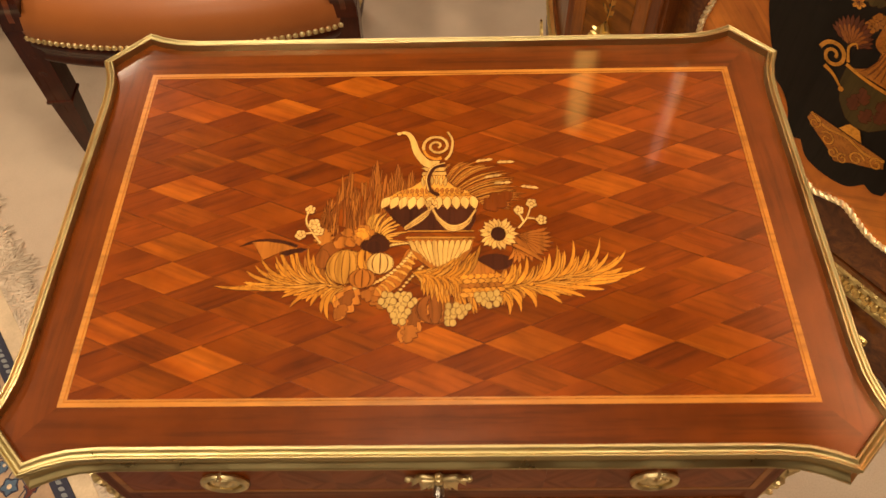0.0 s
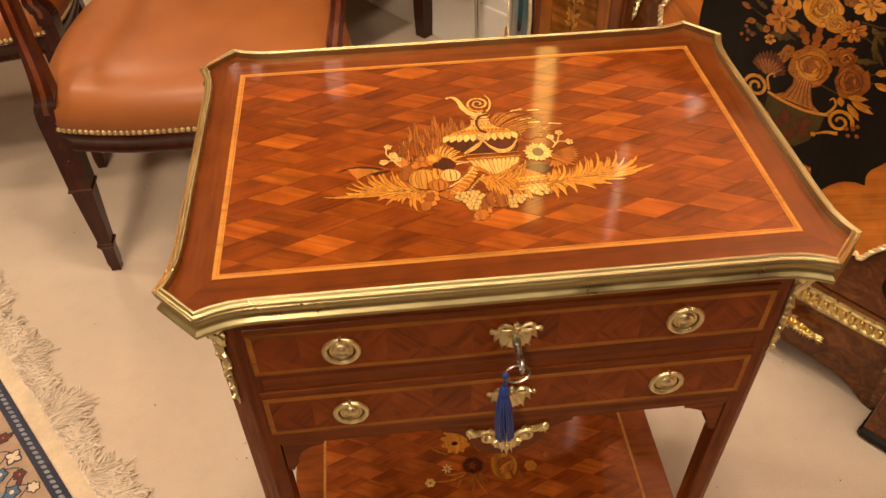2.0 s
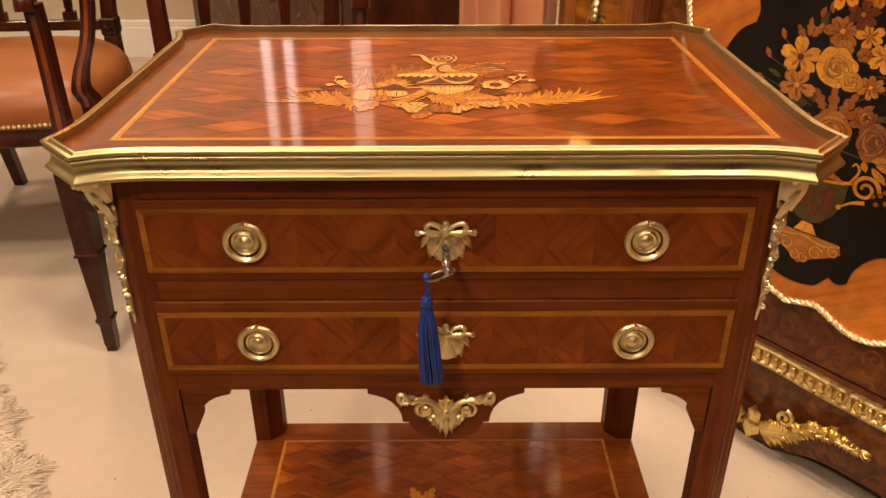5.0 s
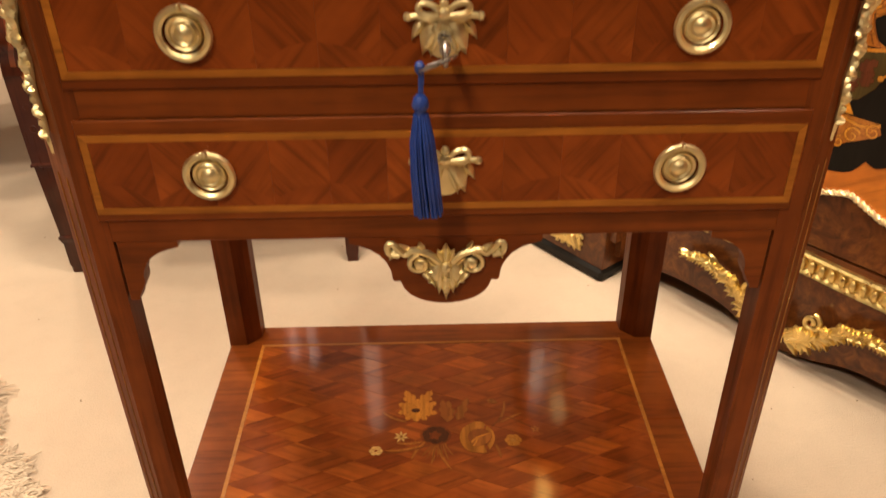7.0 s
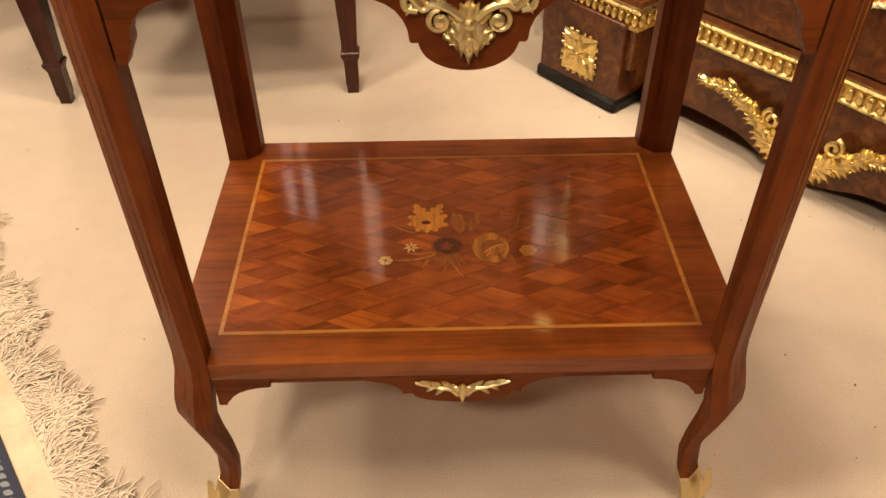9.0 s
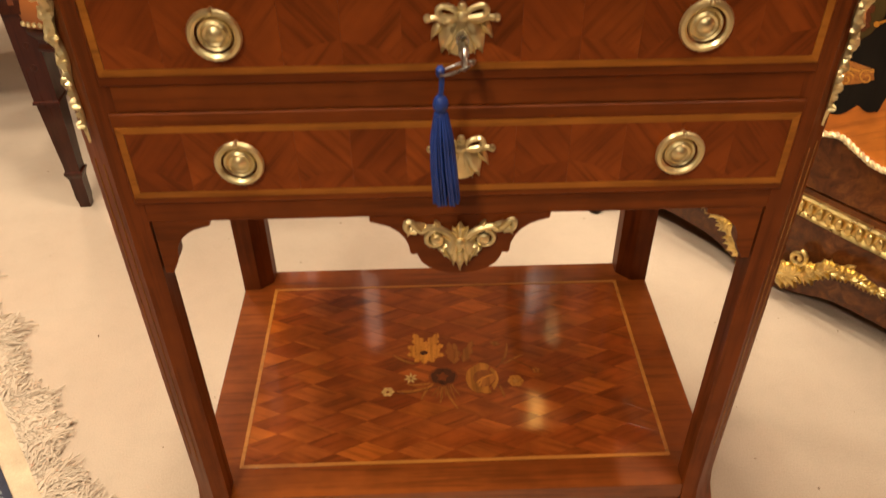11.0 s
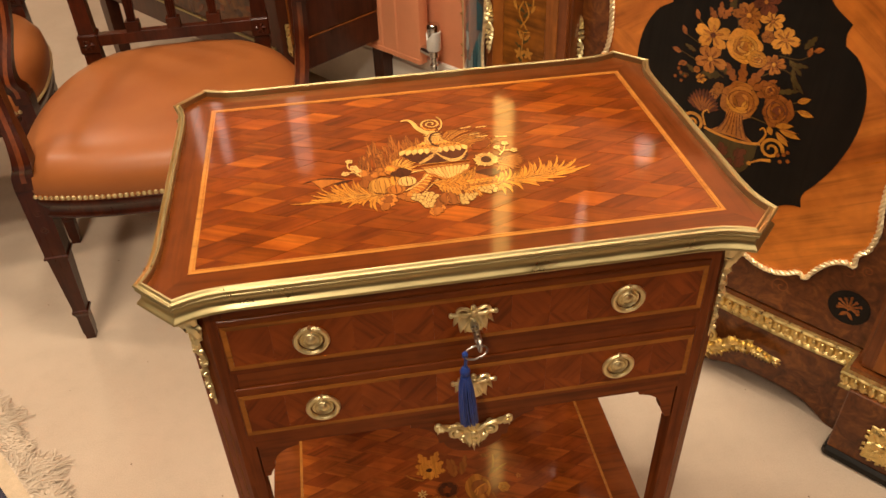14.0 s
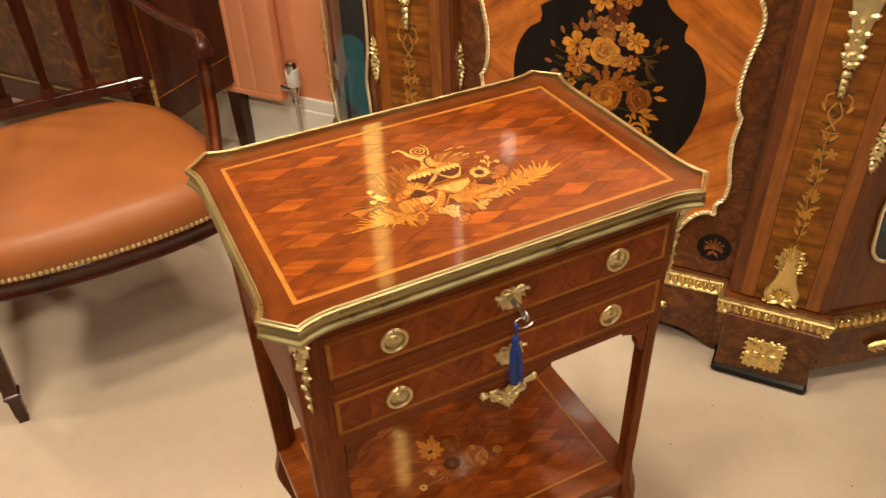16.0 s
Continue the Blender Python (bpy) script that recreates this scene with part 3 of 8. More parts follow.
LEG = [(0.7552, 1.0, 0.0), (0.560, 1.0, 0.0), (0.40, 1.0, 0.0), (0.262, 0.98, 0.0), (0.232, 0.98, 0.0002), (0.212, 1.0, 0.0022), (0.194, 1.04, 0.0065), (0.176, 1.06, 0.0105), (0.160, 1.03, 0.0120), (0.138, 0.91, 0.008),
       (0.108, 0.76, 0.001), (0.075, 0.63, -0.004), (0.048, 0.60, -0.001), (0.024, 0.66, 0.007), (0.006, 0.72, 0.013), (0.0, 0.70, 0.013)]
for sx in (-1, 1):
    for sy in (-1, 1):
        leg = Shape().loft([leg_loop(sx, sy, z, k, o) for z, k, o in LEG]).make("leg", MAHOGANY_Z, table, smooth=28)
        nx, ny = sx * 0.7071, sy * 0.7071
        cx, cy = sx * 0.2430, sy * 0.1608
        tx, ty = -ny, nx
        # gilt mount: a mask-like head of leaves, then a winding garland that dwindles to a thin tail
        s = Shape()
        rnd = random.Random(5)

        def at(u, h, d):
            return (cx + tx * u + nx * d, cy + ty * u + ny * d, h)
        nrm = (nx, ny, 0)
        s.loft([[at(-0.0080 * w, h, 0.0), at(-0.006 * w, h, d * 0.6), at(0, h, d * 0.85), at(0.006 * w, h, d * 0.6), at(0.0080 * w, h, 0.0)] for h, w, d in
                ((0.7540, 0.5, 0.010), (0.750, 0.75, 0.013), (0.744, 0.80, 0.013), (0.737, 0.70, 0.010), (0.730, 0.50, 0.007), (0.723, 0.25, 0.003))], closed=False)
        for q in (-1, 1):
            s.leaf(at(q * 0.003, 0.752, 0.010), at(q * 0.0098, 0.734, 0.003), 0.0040, 0.006, nrm)
            s.leaf(at(q * 0.002, 0.742, 0.011), at(q * 0.0095, 0.719, 0.003), 0.0046, 0.005, nrm)
            s.ball(at(q * 0.0056, 0.7500, 0.010), 0.0040, 5, 8)
        s.leaf(at(0, 0.750, 0.014), at(0, 0.724, 0.006), 0.0046, 0.006, nrm)
        winding = [(0.0048 * (1 - k / 26) * math.sin(k * 0.62 + 0.6), 0.728 - 0.0037 * k) for k in range(25)]
        s.tube([at(u, h, 0.0015) for u, h in winding], [0.0038 - 0.000105 * k for k in range(25)], 6)
        for k in range(0, 25, 2):
            u, h = winding[k]
            w = (0.0100 - 0.00030 * k) * (1.12 if k % 4 == 0 else 0.66) * rnd.uniform(0.85, 1.12)
            if k % 4 == 0:
                for q in range(5):
                    a = radians(72 * q + rnd.uniform(-24, 24))
                    s.leaf(at(u, h, 0.0045), at(u + w * 0.92 * math.cos(a), h + w * math.sin(a), 0.0022), w * 0.40, 0.0032, nrm)
                s.ball(at(u, h, 0.0056), w * 0.32, 5, 7)
            else:
                side = 1 if u > 0 else -1
                s.leaf(at(u, h + 0.002, 0.003), at(u + side * w * 0.9, h - w * 1.1, 0.002), w * 0.34, 0.003, nrm)
                s.leaf(at(u, h + 0.001, 0.003), at(u - side * w * 0.55, h - w * 1.25, 0.002), w * 0.30, 0.003, nrm)
        s.leaf(at(winding[-1][0], winding[-1][1] + 0.004, 0.002), at(0.0, 0.6255, 0.001), 0.0018, 0.002, nrm)
        s.weld().make("corner_mount", GILT_PALE, leg, "cast gilt flower and husk mount")
        # brass-lined flute on the canted face
        for u in (-0.0068, 0.0068):
            s = Shape()
            pts = [(cx + tx * u * 0.9 + nx * 0.0002, cy + ty * u * 0.9 + ny * 0.0002, z) for z in (0.610, 0.45, 0.29)]
            s.tube(pts, 0.0005, 6).make("inlaid_line", BOXWOOD_DULL, leg)
        # sabot
        s = Shape().loft([leg_loop(sx, sy, z, k, o) for z, k, o in ((0.040, 0.66, 0.002), (0.034, 0.70, 0.004), (0.024, 0.74, 0.0085), (0.008, 0.80, 0.0140), (0.0, 0.78, 0.0140))])
        fx, fy = sx * 0.253, sy * 0.1708
        for q in (-0.007, 0.0, 0.007):
            s.leaf((fx + tx * q, fy + ty * q, 0.022), (fx + tx * q * 1.2 - nx * 0.006, fy + ty * q * 1.2 - ny * 0.006, 0.058 - abs(q) * 1.2), 0.004, 0.003, (nx, ny, 0.2))
        s.make("sabot", GILT_PALE, leg, "gilt leaf-cast foot mount", smooth=40)


# carcass: rails, sides, back
def rail(name, x0, x1, y0, y1, z0, z1, mat=MAHOGANY):
    return Shape().bevel_box(x0, x1, y0, y1, z0, z1, 0.0004).make(name, mat, table)


rail("front_rail", -0.2185, 0.2185, -0.1710, -0.150, 0.7363, 0.7556)
rail("front_rail", -0.2185, 0.2185, -0.1712, -0.150, 0.6516, 0.6698)
rail("front_rail", -0.2185, 0.2185, -0.1710, -0.150, 0.5655, 0.5818)
for sx in (-1, 1):
    rail("side_panel", min(sx * 0.2520, sx * 0.236), max(sx * 0.2520, sx * 0.236), -0.1370, 0.1370, 0.5655, 0.7552, MAHOGANY_Y)
rail("back_panel", -0.2185, 0.2185, 0.159, 0.1703, 0.5655, 0.7552)
rail("drawer_bottom_board", -0.235, 0.235, -0.149, 0.158, 0.568, 0.574)

BRACKET = [(0.1760, 0.5653), (0.1765, 0.5608), (0.1795, 0.5600), (0.1830, 0.5592), (0.1890, 0.5570), (0.1945, 0.5535), (0.1990, 0.5490), (0.2020, 0.5435), (0.2035, 0.5385), (0.2035, 0.5340), (0.2045, 0.5310), (0.2090, 0.5225), (0.2100, 0.5190), (0.2160, 0.5190), (0.2160, 0.5653)]
for sx in (-1, 1):
    Shape().prism([(sx * x, z) for x, z in BRACKET], -0.1705, -0.158, "xz").make("bracket", MAHOGANY, table)
    Shape().prism([(sx * x, z) for x, z in BRACKET], 0.158, 0.1705, "xz").make("bracket", MAHOGANY, table)
    for sy in (-1, 1):
        Shape().prism([(sy * (x - 0.079), z) for x, z in BRACKET], min(sx * 0.2510, sx * 0.238), max(sx * 0.2510, sx * 0.238), "yz").make("bracket", MAHOGANY_Y, table)


def apron_poly(w, z, deep, step):
    """Half-round drop in the middle of a rail."""
    r = [(w, z), (w, z - 0.0045)]
    r += [(w - (w - step) * math.sin(radians(a)) * 0.96 - 0.001, z - 0.006 - (deep * 0.52) * (1 - math.cos(radians(a)))) for a in range(15, 91, 15)]
    r += [(step - 0.001, z - deep * 0.66), (step * 0.86, z - deep * 0.66)]
    r += [(step * 0.84 * math.cos(radians(a)), z - deep * 0.66 - deep * 0.36 * math.sin(radians(a))) for a in range(10, 91, 10)]
    return r + [(-x, y) for x, y in r[-2::-1]]


apron = Shape().prism(apron_poly(0.064, 0.5655, 0.0525, 0.036), -0.1710, -0.158, "xz").make("apron", MAHOGANY, table)


def ring_scroll(s, pts, y, r, depth=1.0):
    s.tube([(x, y, z) for x, z in pts], r, 7, flat=depth)


def apron_mount(parent, cz, w, h, y, name):
    """Pierced gilt mount: an acanthus palmette between two scrolls."""
    s = Shape()
    n = (0, -1, 0)
    for sx in (-1, 1):
        ring_scroll(s, [(sx * x, cz + z) for x, z in curve_pts([(w * 0.10, h * 0.05), (w * 0.30, h * 0.22), (w * 0.56, h * 0.30), (w * 0.72, h * 0.22), (w * 0.90, h * 0.42), (w, h * 0.40), (w * 0.97, h * 0.24), (w * 0.80, h * 0.20)], 5)], y - 0.002, [0.0026] * 12 + [0.0022] * 24)
        ring_scroll(s, [(sx * x, cz + z) for x, z in spiral(w * 0.46, 0.02 * h, h * 0.20, h * 0.04, 90 if sx > 0 else 90, -1.3, 22)], y - 0.002, 0.0019)
        s.ball((sx * w * 0.46, y - 0.003, cz + 0.02 * h), h * 0.10, 5, 8, (1, 0.6, 1))
        for bx_, bz, tx_, tz in ((0.62, 0.24, 0.80, 0.44), (0.40, 0.26, 0.46, 0.48), (0.86, 0.30, 0.98, 0.14), (0.40, -0.18, 0.26, -0.34), (0.34, -0.10, 0.18, -0.46), (0.16, -0.05, 0.34, 0.16), (0.14, -0.2, 0.36, -0.12), (0.12, -0.34, 0.32, -0.34)):
            s.leaf((sx * bx_ * w, y, cz + bz * h), (sx * tx_ * w, y - 0.002, cz + tz * h), w * 0.065, 0.0032, n)
    for k in range(5):
        a = (k - 2) * 0.40
        L = h * (0.68 - 0.085 * abs(k - 2))
        s.leaf((w * 0.06 * (k - 2), y, cz + h * 0.02), (L * 0.55 * math.sin(a), y - 0.003, cz - L * math.cos(a)), w * 0.13, 0.0036, n, serr=1)
    s.ball((0, y - 0.004, cz - h * 0.46), h * 0.06, 5, 8)
    s.leaf((0, y, cz), (0, y - 0.003, cz + h * 0.46), w * 0.10, 0.005, n)
    s.leaf((0, y, cz), (w * 0.15, y - 0.003, cz + h * 0.34), w * 0.08, 0.004, n)
    s.leaf((0, y, cz), (-w * 0.15, y - 0.003, cz + h * 0.34), w * 0.08, 0.004, n)
    s.ball((0, y - 0.005, cz), h * 0.10, 5, 8)
    s.ball((0, y - 0.005, cz - h * 0.28), h * 0.07, 5, 8)
    return s.weld().make(name, GILT_PALE, parent, "pierced gilt scroll and leaf mount")


apron_mount(apron, 0.5450, 0.0385, 0.0385, -0.1715, "apron_mount")


# drawers
def ring_pull(parent, x, z):
    s = Shape()
    s.lathe([(0.0005, 0.0), (0.0105, 0.0), (0.0108, 0.0014), (0.0100, 0.0026), (0.0086, 0.0017), (0.0076, 0.0022), (0.0067, 0.0034), (0.0052, 0.0026), (0.0043, 0.0031), (0.0030, 0.0044), (0.0005, 0.0049)], (x, FRONT_Y, z), 28, "y")
    plate = s.make("rosette", GILT_PALE, parent, "concentric gilt rosette")
    s = Shape()
    s.tube([(x + 0.0140 * math.cos(a), FRONT_Y - 0.0026, z + 0.0140 * math.sin(a)) for a in (2 * math.pi * k / 72 for k in range(72))], [0.0023 + 0.00032 * (k % 2) for k in range(72)], 7, True)
    s.make("ring_handle", GILT_PALE, parent, "milled gilt ring handle")
    s = Shape()
    s.tube([(x, FRONT_Y, z + 0.0150), (x, FRONT_Y - 0.0046, z + 0.0154), (x, FRONT_Y - 0.0054, z + 0.0152)], 0.0016, 8)
    s.ball((x, FRONT_Y - 0.0058, z + 0.0154), 0.0018, 5, 8)
    s.make("handle_post", GILT_PALE, parent)


def escutcheon(parent, x, z):
    s = Shape()
    y = FRONT_Y
    n = (0, -1, 0)
    s.prism([(x + 0.0125 * math.cos(a) * (1.0 if math.sin(a) < 0.2 else 0.8), z - 0.004 + 0.0135 * math.sin(a)) for a in (2 * math.pi * k / 20 for k in range(20))], y, y - 0.0022, "xz")
    for sx in (-1, 1):
        s.tube([(x + sx * u, y - 0.004, z + w) for u, w in curve_pts([(0.001, 0.0085), (0.006, 0.013), (0.0115, 0.0145), (0.0145, 0.0120), (0.0120, 0.0085), (0.006, 0.0075), (0.001, 0.0075)], 5)], 0.0019, 7, flat=1.0)
        s.tube([(x + sx * u, y - 0.003, z + w) for u, w in curve_pts([(0.003, 0.0070), (0.010, 0.0055), (0.0150, 0.0072), (0.0205, 0.0065)], 5)], [0.0022] * 8 + [0.0019] * 8, 7)
        s.ball((x + sx * 0.0205, y - 0.003, z + 0.0068), 0.0026, 4, 7)
        s.leaf((x + sx * 0.004, y, z + 0.004), (x + sx * 0.0125, y - 0.001, z - 0.0145), 0.0062, 0.0042, n)
        s.leaf((x + sx * 0.002, y, z + 0.002), (x + sx * 0.0080, y - 0.001, z - 0.0160), 0.0036, 0.0034, n)
        s.leaf((x + sx * 0.012, y, z + 0.004), (x + sx * 0.0185, y - 0.001, z - 0.006), 0.0030, 0.0034, n)
    s.ball((x, y - 0.005, z + 0.0090), 0.0036, 5, 8)
    s.ball((x, y - 0.0035, z + 0.0140), 0.0030, 5, 8)
    plate = s.weld().make("escutcheon", GILT_PALE, parent, "gilt ribbon-bow keyhole plate")
    return plate


def drawer(z0, z1, lz0, lz1):
    hx = 0.2232
    d = Shape().bevel_box(-hx, hx, FRONT_Y, FRONT_Y + 0.016, z0, z1, 0.0008).make("drawer", MAHOGANY, table, "closed drawer with quartered veneer and pale stringing")
    Shape().box(-0.215, 0.215, FRONT_Y + 0.016, 0.14, z0 + 0.003, z1 - 0.01).make("drawer_box", MAHOGANY_Y, d)
    zc = (lz0 + lz1) / 2
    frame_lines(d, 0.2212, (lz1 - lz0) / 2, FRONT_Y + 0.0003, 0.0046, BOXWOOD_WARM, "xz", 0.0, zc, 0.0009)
    n = 12
    w = 2 * 0.2164 / n
    lo, hi = lz0 + 0.0047 - zc, lz1 - 0.0047 - zc
    rnd = random.Random(int(z0 * 1000))
    for i in range(n):
        # upright leaves of veneer, each with a slanting foot of the opposite grain that meets its neighbour in an arch
        l, q = -w / 2 * 0.998, w / 2 * 0.998
        ha, hb = (lo + 0.003, lo + 0.017) if i % 2 else (lo + 0.017, lo + 0.003)
        hb += rnd.uniform(-0.002, 0.002)
        ha += rnd.uniform(-0.002, 0.002)
        bow = 0.0035
        hm = (ha + hb) / 2 + bow
        for poly, m in (([(l, ha), (0, hm), (q, hb), (q, hi), (l, hi)], KINGWOOD if i % 2 else KINGWOOD_B), ([(l, lo), (q, lo), (q, hb), (0, hm), (l, ha)], KINGWOOD_B if i % 2 else KINGWOOD)):
            ob = Shape().prism(poly, 0.0004, -0.0004, "xz").make("veneer_leaf", m, d)
            ob.location = (-0.2164 + (i + 0.5) * w, FRONT_Y, zc)
    ring_pull(d, -0.146, zc)
    ring_pull(d, 0.146, zc)
    escutcheon(d, 0.0, zc + 0.001)
    return d


drawer(0.6700, 0.7360, 0.6770, 0.7295)
drawer(0.5820, 0.6510, 0.5875, 0.6418)

# key with its ring and blue silk tassel
key = thing("drawer_key", "steel key in the upper drawer lock, with wire ring", "key", pose(0, FRONT_Y - 0.002, 0.7000))
s = Shape()
s.tube([(0, 0, 0), (0, -0.025, -0.001)], 0.0032, 10)
s.tube([(0, -0.004, 0), (0, -0.009, -0.0004)], 0.0040, 10)
s.tube([(0.0, -0.025 - 0.0045 + 0.0045 * math.cos(a), -0.0015 + 0.006 * math.sin(a)) for a in (2 * math.pi * k / 16 for k in range(16))], 0.0016, 7, True)
s.make("key_shank", STEEL, key, "round steel key shank")
s = Shape()
# the ring lies nearly flat and dips towards the tassel
side, out = Vector((0.93, 0.0, 0.37)), Vector((0.10, -0.95, 0.29))
ring_pts = [Vector((-0.0045, -0.034, -0.0050)) + (side * math.cos(a) + out * math.sin(a)) * 0.0105 for a in (2 * math.pi * k / 28 for k in range(28))]
s.tube(ring_pts, 0.0009, 6, True)
s.make("split_ring", STEEL, key, "thin wire ring")
tassel = thing("key_tassel", "royal blue silk tassel hanging from the drawer key", "tassel", pose(-0.0140, FRONT_Y - 0.0355, 0.6045))
s = Shape()
s.tube([(-0.0006, 0, 0.0900), (0.0006, 0.0006, 0.0890), (0.0004, 0, 0.0820), (0.0, 0, 0.0700)], 0.0014, 8)
s.tube([(0.0010, 0.0005, 0.0895), (0.0014, 0, 0.0820), (0.0004, 0, 0.0715)], 0.0011, 7)
s.lathe([(0.0016, 0.0915), (0.0027, 0.0900), (0.0027, 0.0868), (0.0016, 0.0850)], sides=12)
s.make("cord", TASSEL_BLUE, tassel)
s = Shape()
s.lathe([(0.0005, 0.0735), (0.0026, 0.0730), (0.0040, 0.0710), (0.0046, 0.0680), (0.0040, 0.0652), (0.0031, 0.0638), (0.0034, 0.0622), (0.0044, 0.0600)], (0, 0, 0), 20)
for k in range(14):
    a0 = 2 * math.pi * k / 14
    s.tube([(0.0044 * math.cos(a0 + 0.5 * q) * math.sin(0.6 + 0.45 * q), 0.0044 * math.sin(a0 + 0.5 * q) * math.sin(0.6 + 0.45 * q), 0.0722 - 0.0022 * q) for q in range(4)], 0.0005, 5)
s.make("knot", TASSEL_BLUE, tassel)
s = Shape()
rnd = random.Random(8)
for k in range(130):
    a = rnd.uniform(0, 2 * math.pi)
    q = math.sqrt(rnd.uniform(0.2, 1))
    s.tube([(0.0036 * q * math.cos(a), 0.0036 * q * math.sin(a), 0.0620), (0.0004 + 0.0066 * q * math.cos(a), 0.0060 * q * math.sin(a), 0.0460), (0.0014 + 0.0078 * q * math.cos(a), 0.0068 * q * math.sin(a), 0.0260),
            (0.0030 + 0.0084 * q * math.cos(a + 0.1), 0.0070 * q * math.sin(a + 0.1), rnd.uniform(-0.0015, 0.0010))], 0.0008, 5)
tagged(s.make("skirt", TASSEL_BLUE, tassel), kind="stuff")

# lower shelf
SHELF = [(-0.226, -0.1700), (0.226, -0.1700), (0.2530, -0.1440), (0.2530, 0.1440), (0.226, 0.1700), (-0.226, 0.1700), (-0.2530, 0.1440), (-0.2530, -0.1440)]
shelf = Shape().loft([[(x * k, y * k, z) for x, y in SHELF] for k, z in ((0.985, SHELF_Z - 0.0205), (1.0, SHELF_Z - 0.019), (1.0, SHELF_Z - 0.0018), (0.996, SHELF_Z))]).make("shelf", SHELF_WOOD, table, "lower shelf with lozenge parquetry and flower marquetry")
frame_lines(shelf, 0.2150, 0.1350, SHELF_Z - 0.0004, 0.0036, BOXWOOD, rise=0.0009)
BRIGHT_SHELF = {(-7, 5), (-7, 1), (-7, -3), (-7, -7), (-1, -5), (3, -5), (-3, 7), (1, 9), (-3, -9), (5, -3)}
parquetry(shelf, 0.2112, 0.1312, SHELF_Z + 0.0002, 0.0607, 0.0267, SHELF_DARK, SHELF_LIGHT, 11, SHELF_BRIGHT, BRIGHT_SHELF)
shelf_apron = Shape().prism(apron_poly(0.088, SHELF_Z - 0.0206, 0.036, 0.052), -0.1690, -0.158, "xz").make("shelf_apron", MAHOGANY, table)
for sx in (-1, 1):
    low_bracket = [(0.2180, SHELF_Z - 0.0206), (0.2180, SHELF_Z - 0.0560), (0.2110, SHELF_Z - 0.0560), (0.2095, SHELF_Z - 0.0515)] + [(0.1715 + 0.0370 * math.sin(radians(a)), SHELF_Z - 0.0555 + 0.0225 * math.cos(radians(a))) for a in (75, 60, 45, 30, 15, 0)] + [(0.1690, SHELF_Z - 0.0325), (0.1690, SHELF_Z - 0.0206)]
    Shape().prism([(sx * x, z) for x, z in low_bracket], -0.168, -0.158, "xz").make("bracket", MAHOGANY, table)
Shape().bevel_box(-0.21, 0.21, -0.166, -0.158, SHELF_Z - 0.030, SHELF_Z - 0.0206, 0.001).make("shelf_rail", MAHOGANY, table)


def low_mount():
    s = Shape()
    cz, y, n = SHELF_Z - 0.034, -0.1695, (0, -1, 0)
    for sx in (-1, 1):
        s.tube([(sx * u, y - 0.002, cz + w) for u, w in curve_pts([(0.004, -0.010), (0.011, -0.002), (0.022, 0.0), (0.033, 0.004), (0.0415, 0.0075)], 5)], [0.0024] * 10 + [0.0017] * 10 + [0.0012], 7)
        for u, w, tu, tw in ((0.012, 0.0, 0.018, 0.009), (0.020, 0.0, 0.028, 0.0085), (0.028, 0.002, 0.037, 0.010), (0.015, -0.002, 0.024, -0.008), (0.024, 0.0, 0.032, -0.003), (0.004, -0.006, 0.012, 0.006)):
            s.leaf((sx * u, y, cz + w), (sx * tu, y - 0.002, cz + tw), 0.0028, 0.003, n)
        s.tube([(sx * u, y - 0.002, cz + w) for u, w in spiral(0.0055, -0.003, 0.0045, 0.001, -90, 1.2, 14)], 0.0013, 6)
    s.leaf((0, y, cz), (0, y - 0.003, cz - 0.018), 0.0042, 0.004, n)
    s.leaf((0, y, cz - 0.004), (0, y - 0.003, cz + 0.006), 0.0036, 0.004, n)
    s.weld().make("shelf_mount", GILT_PALE, shelf_apron, "small gilt leaf-scroll mount")


low_mount()

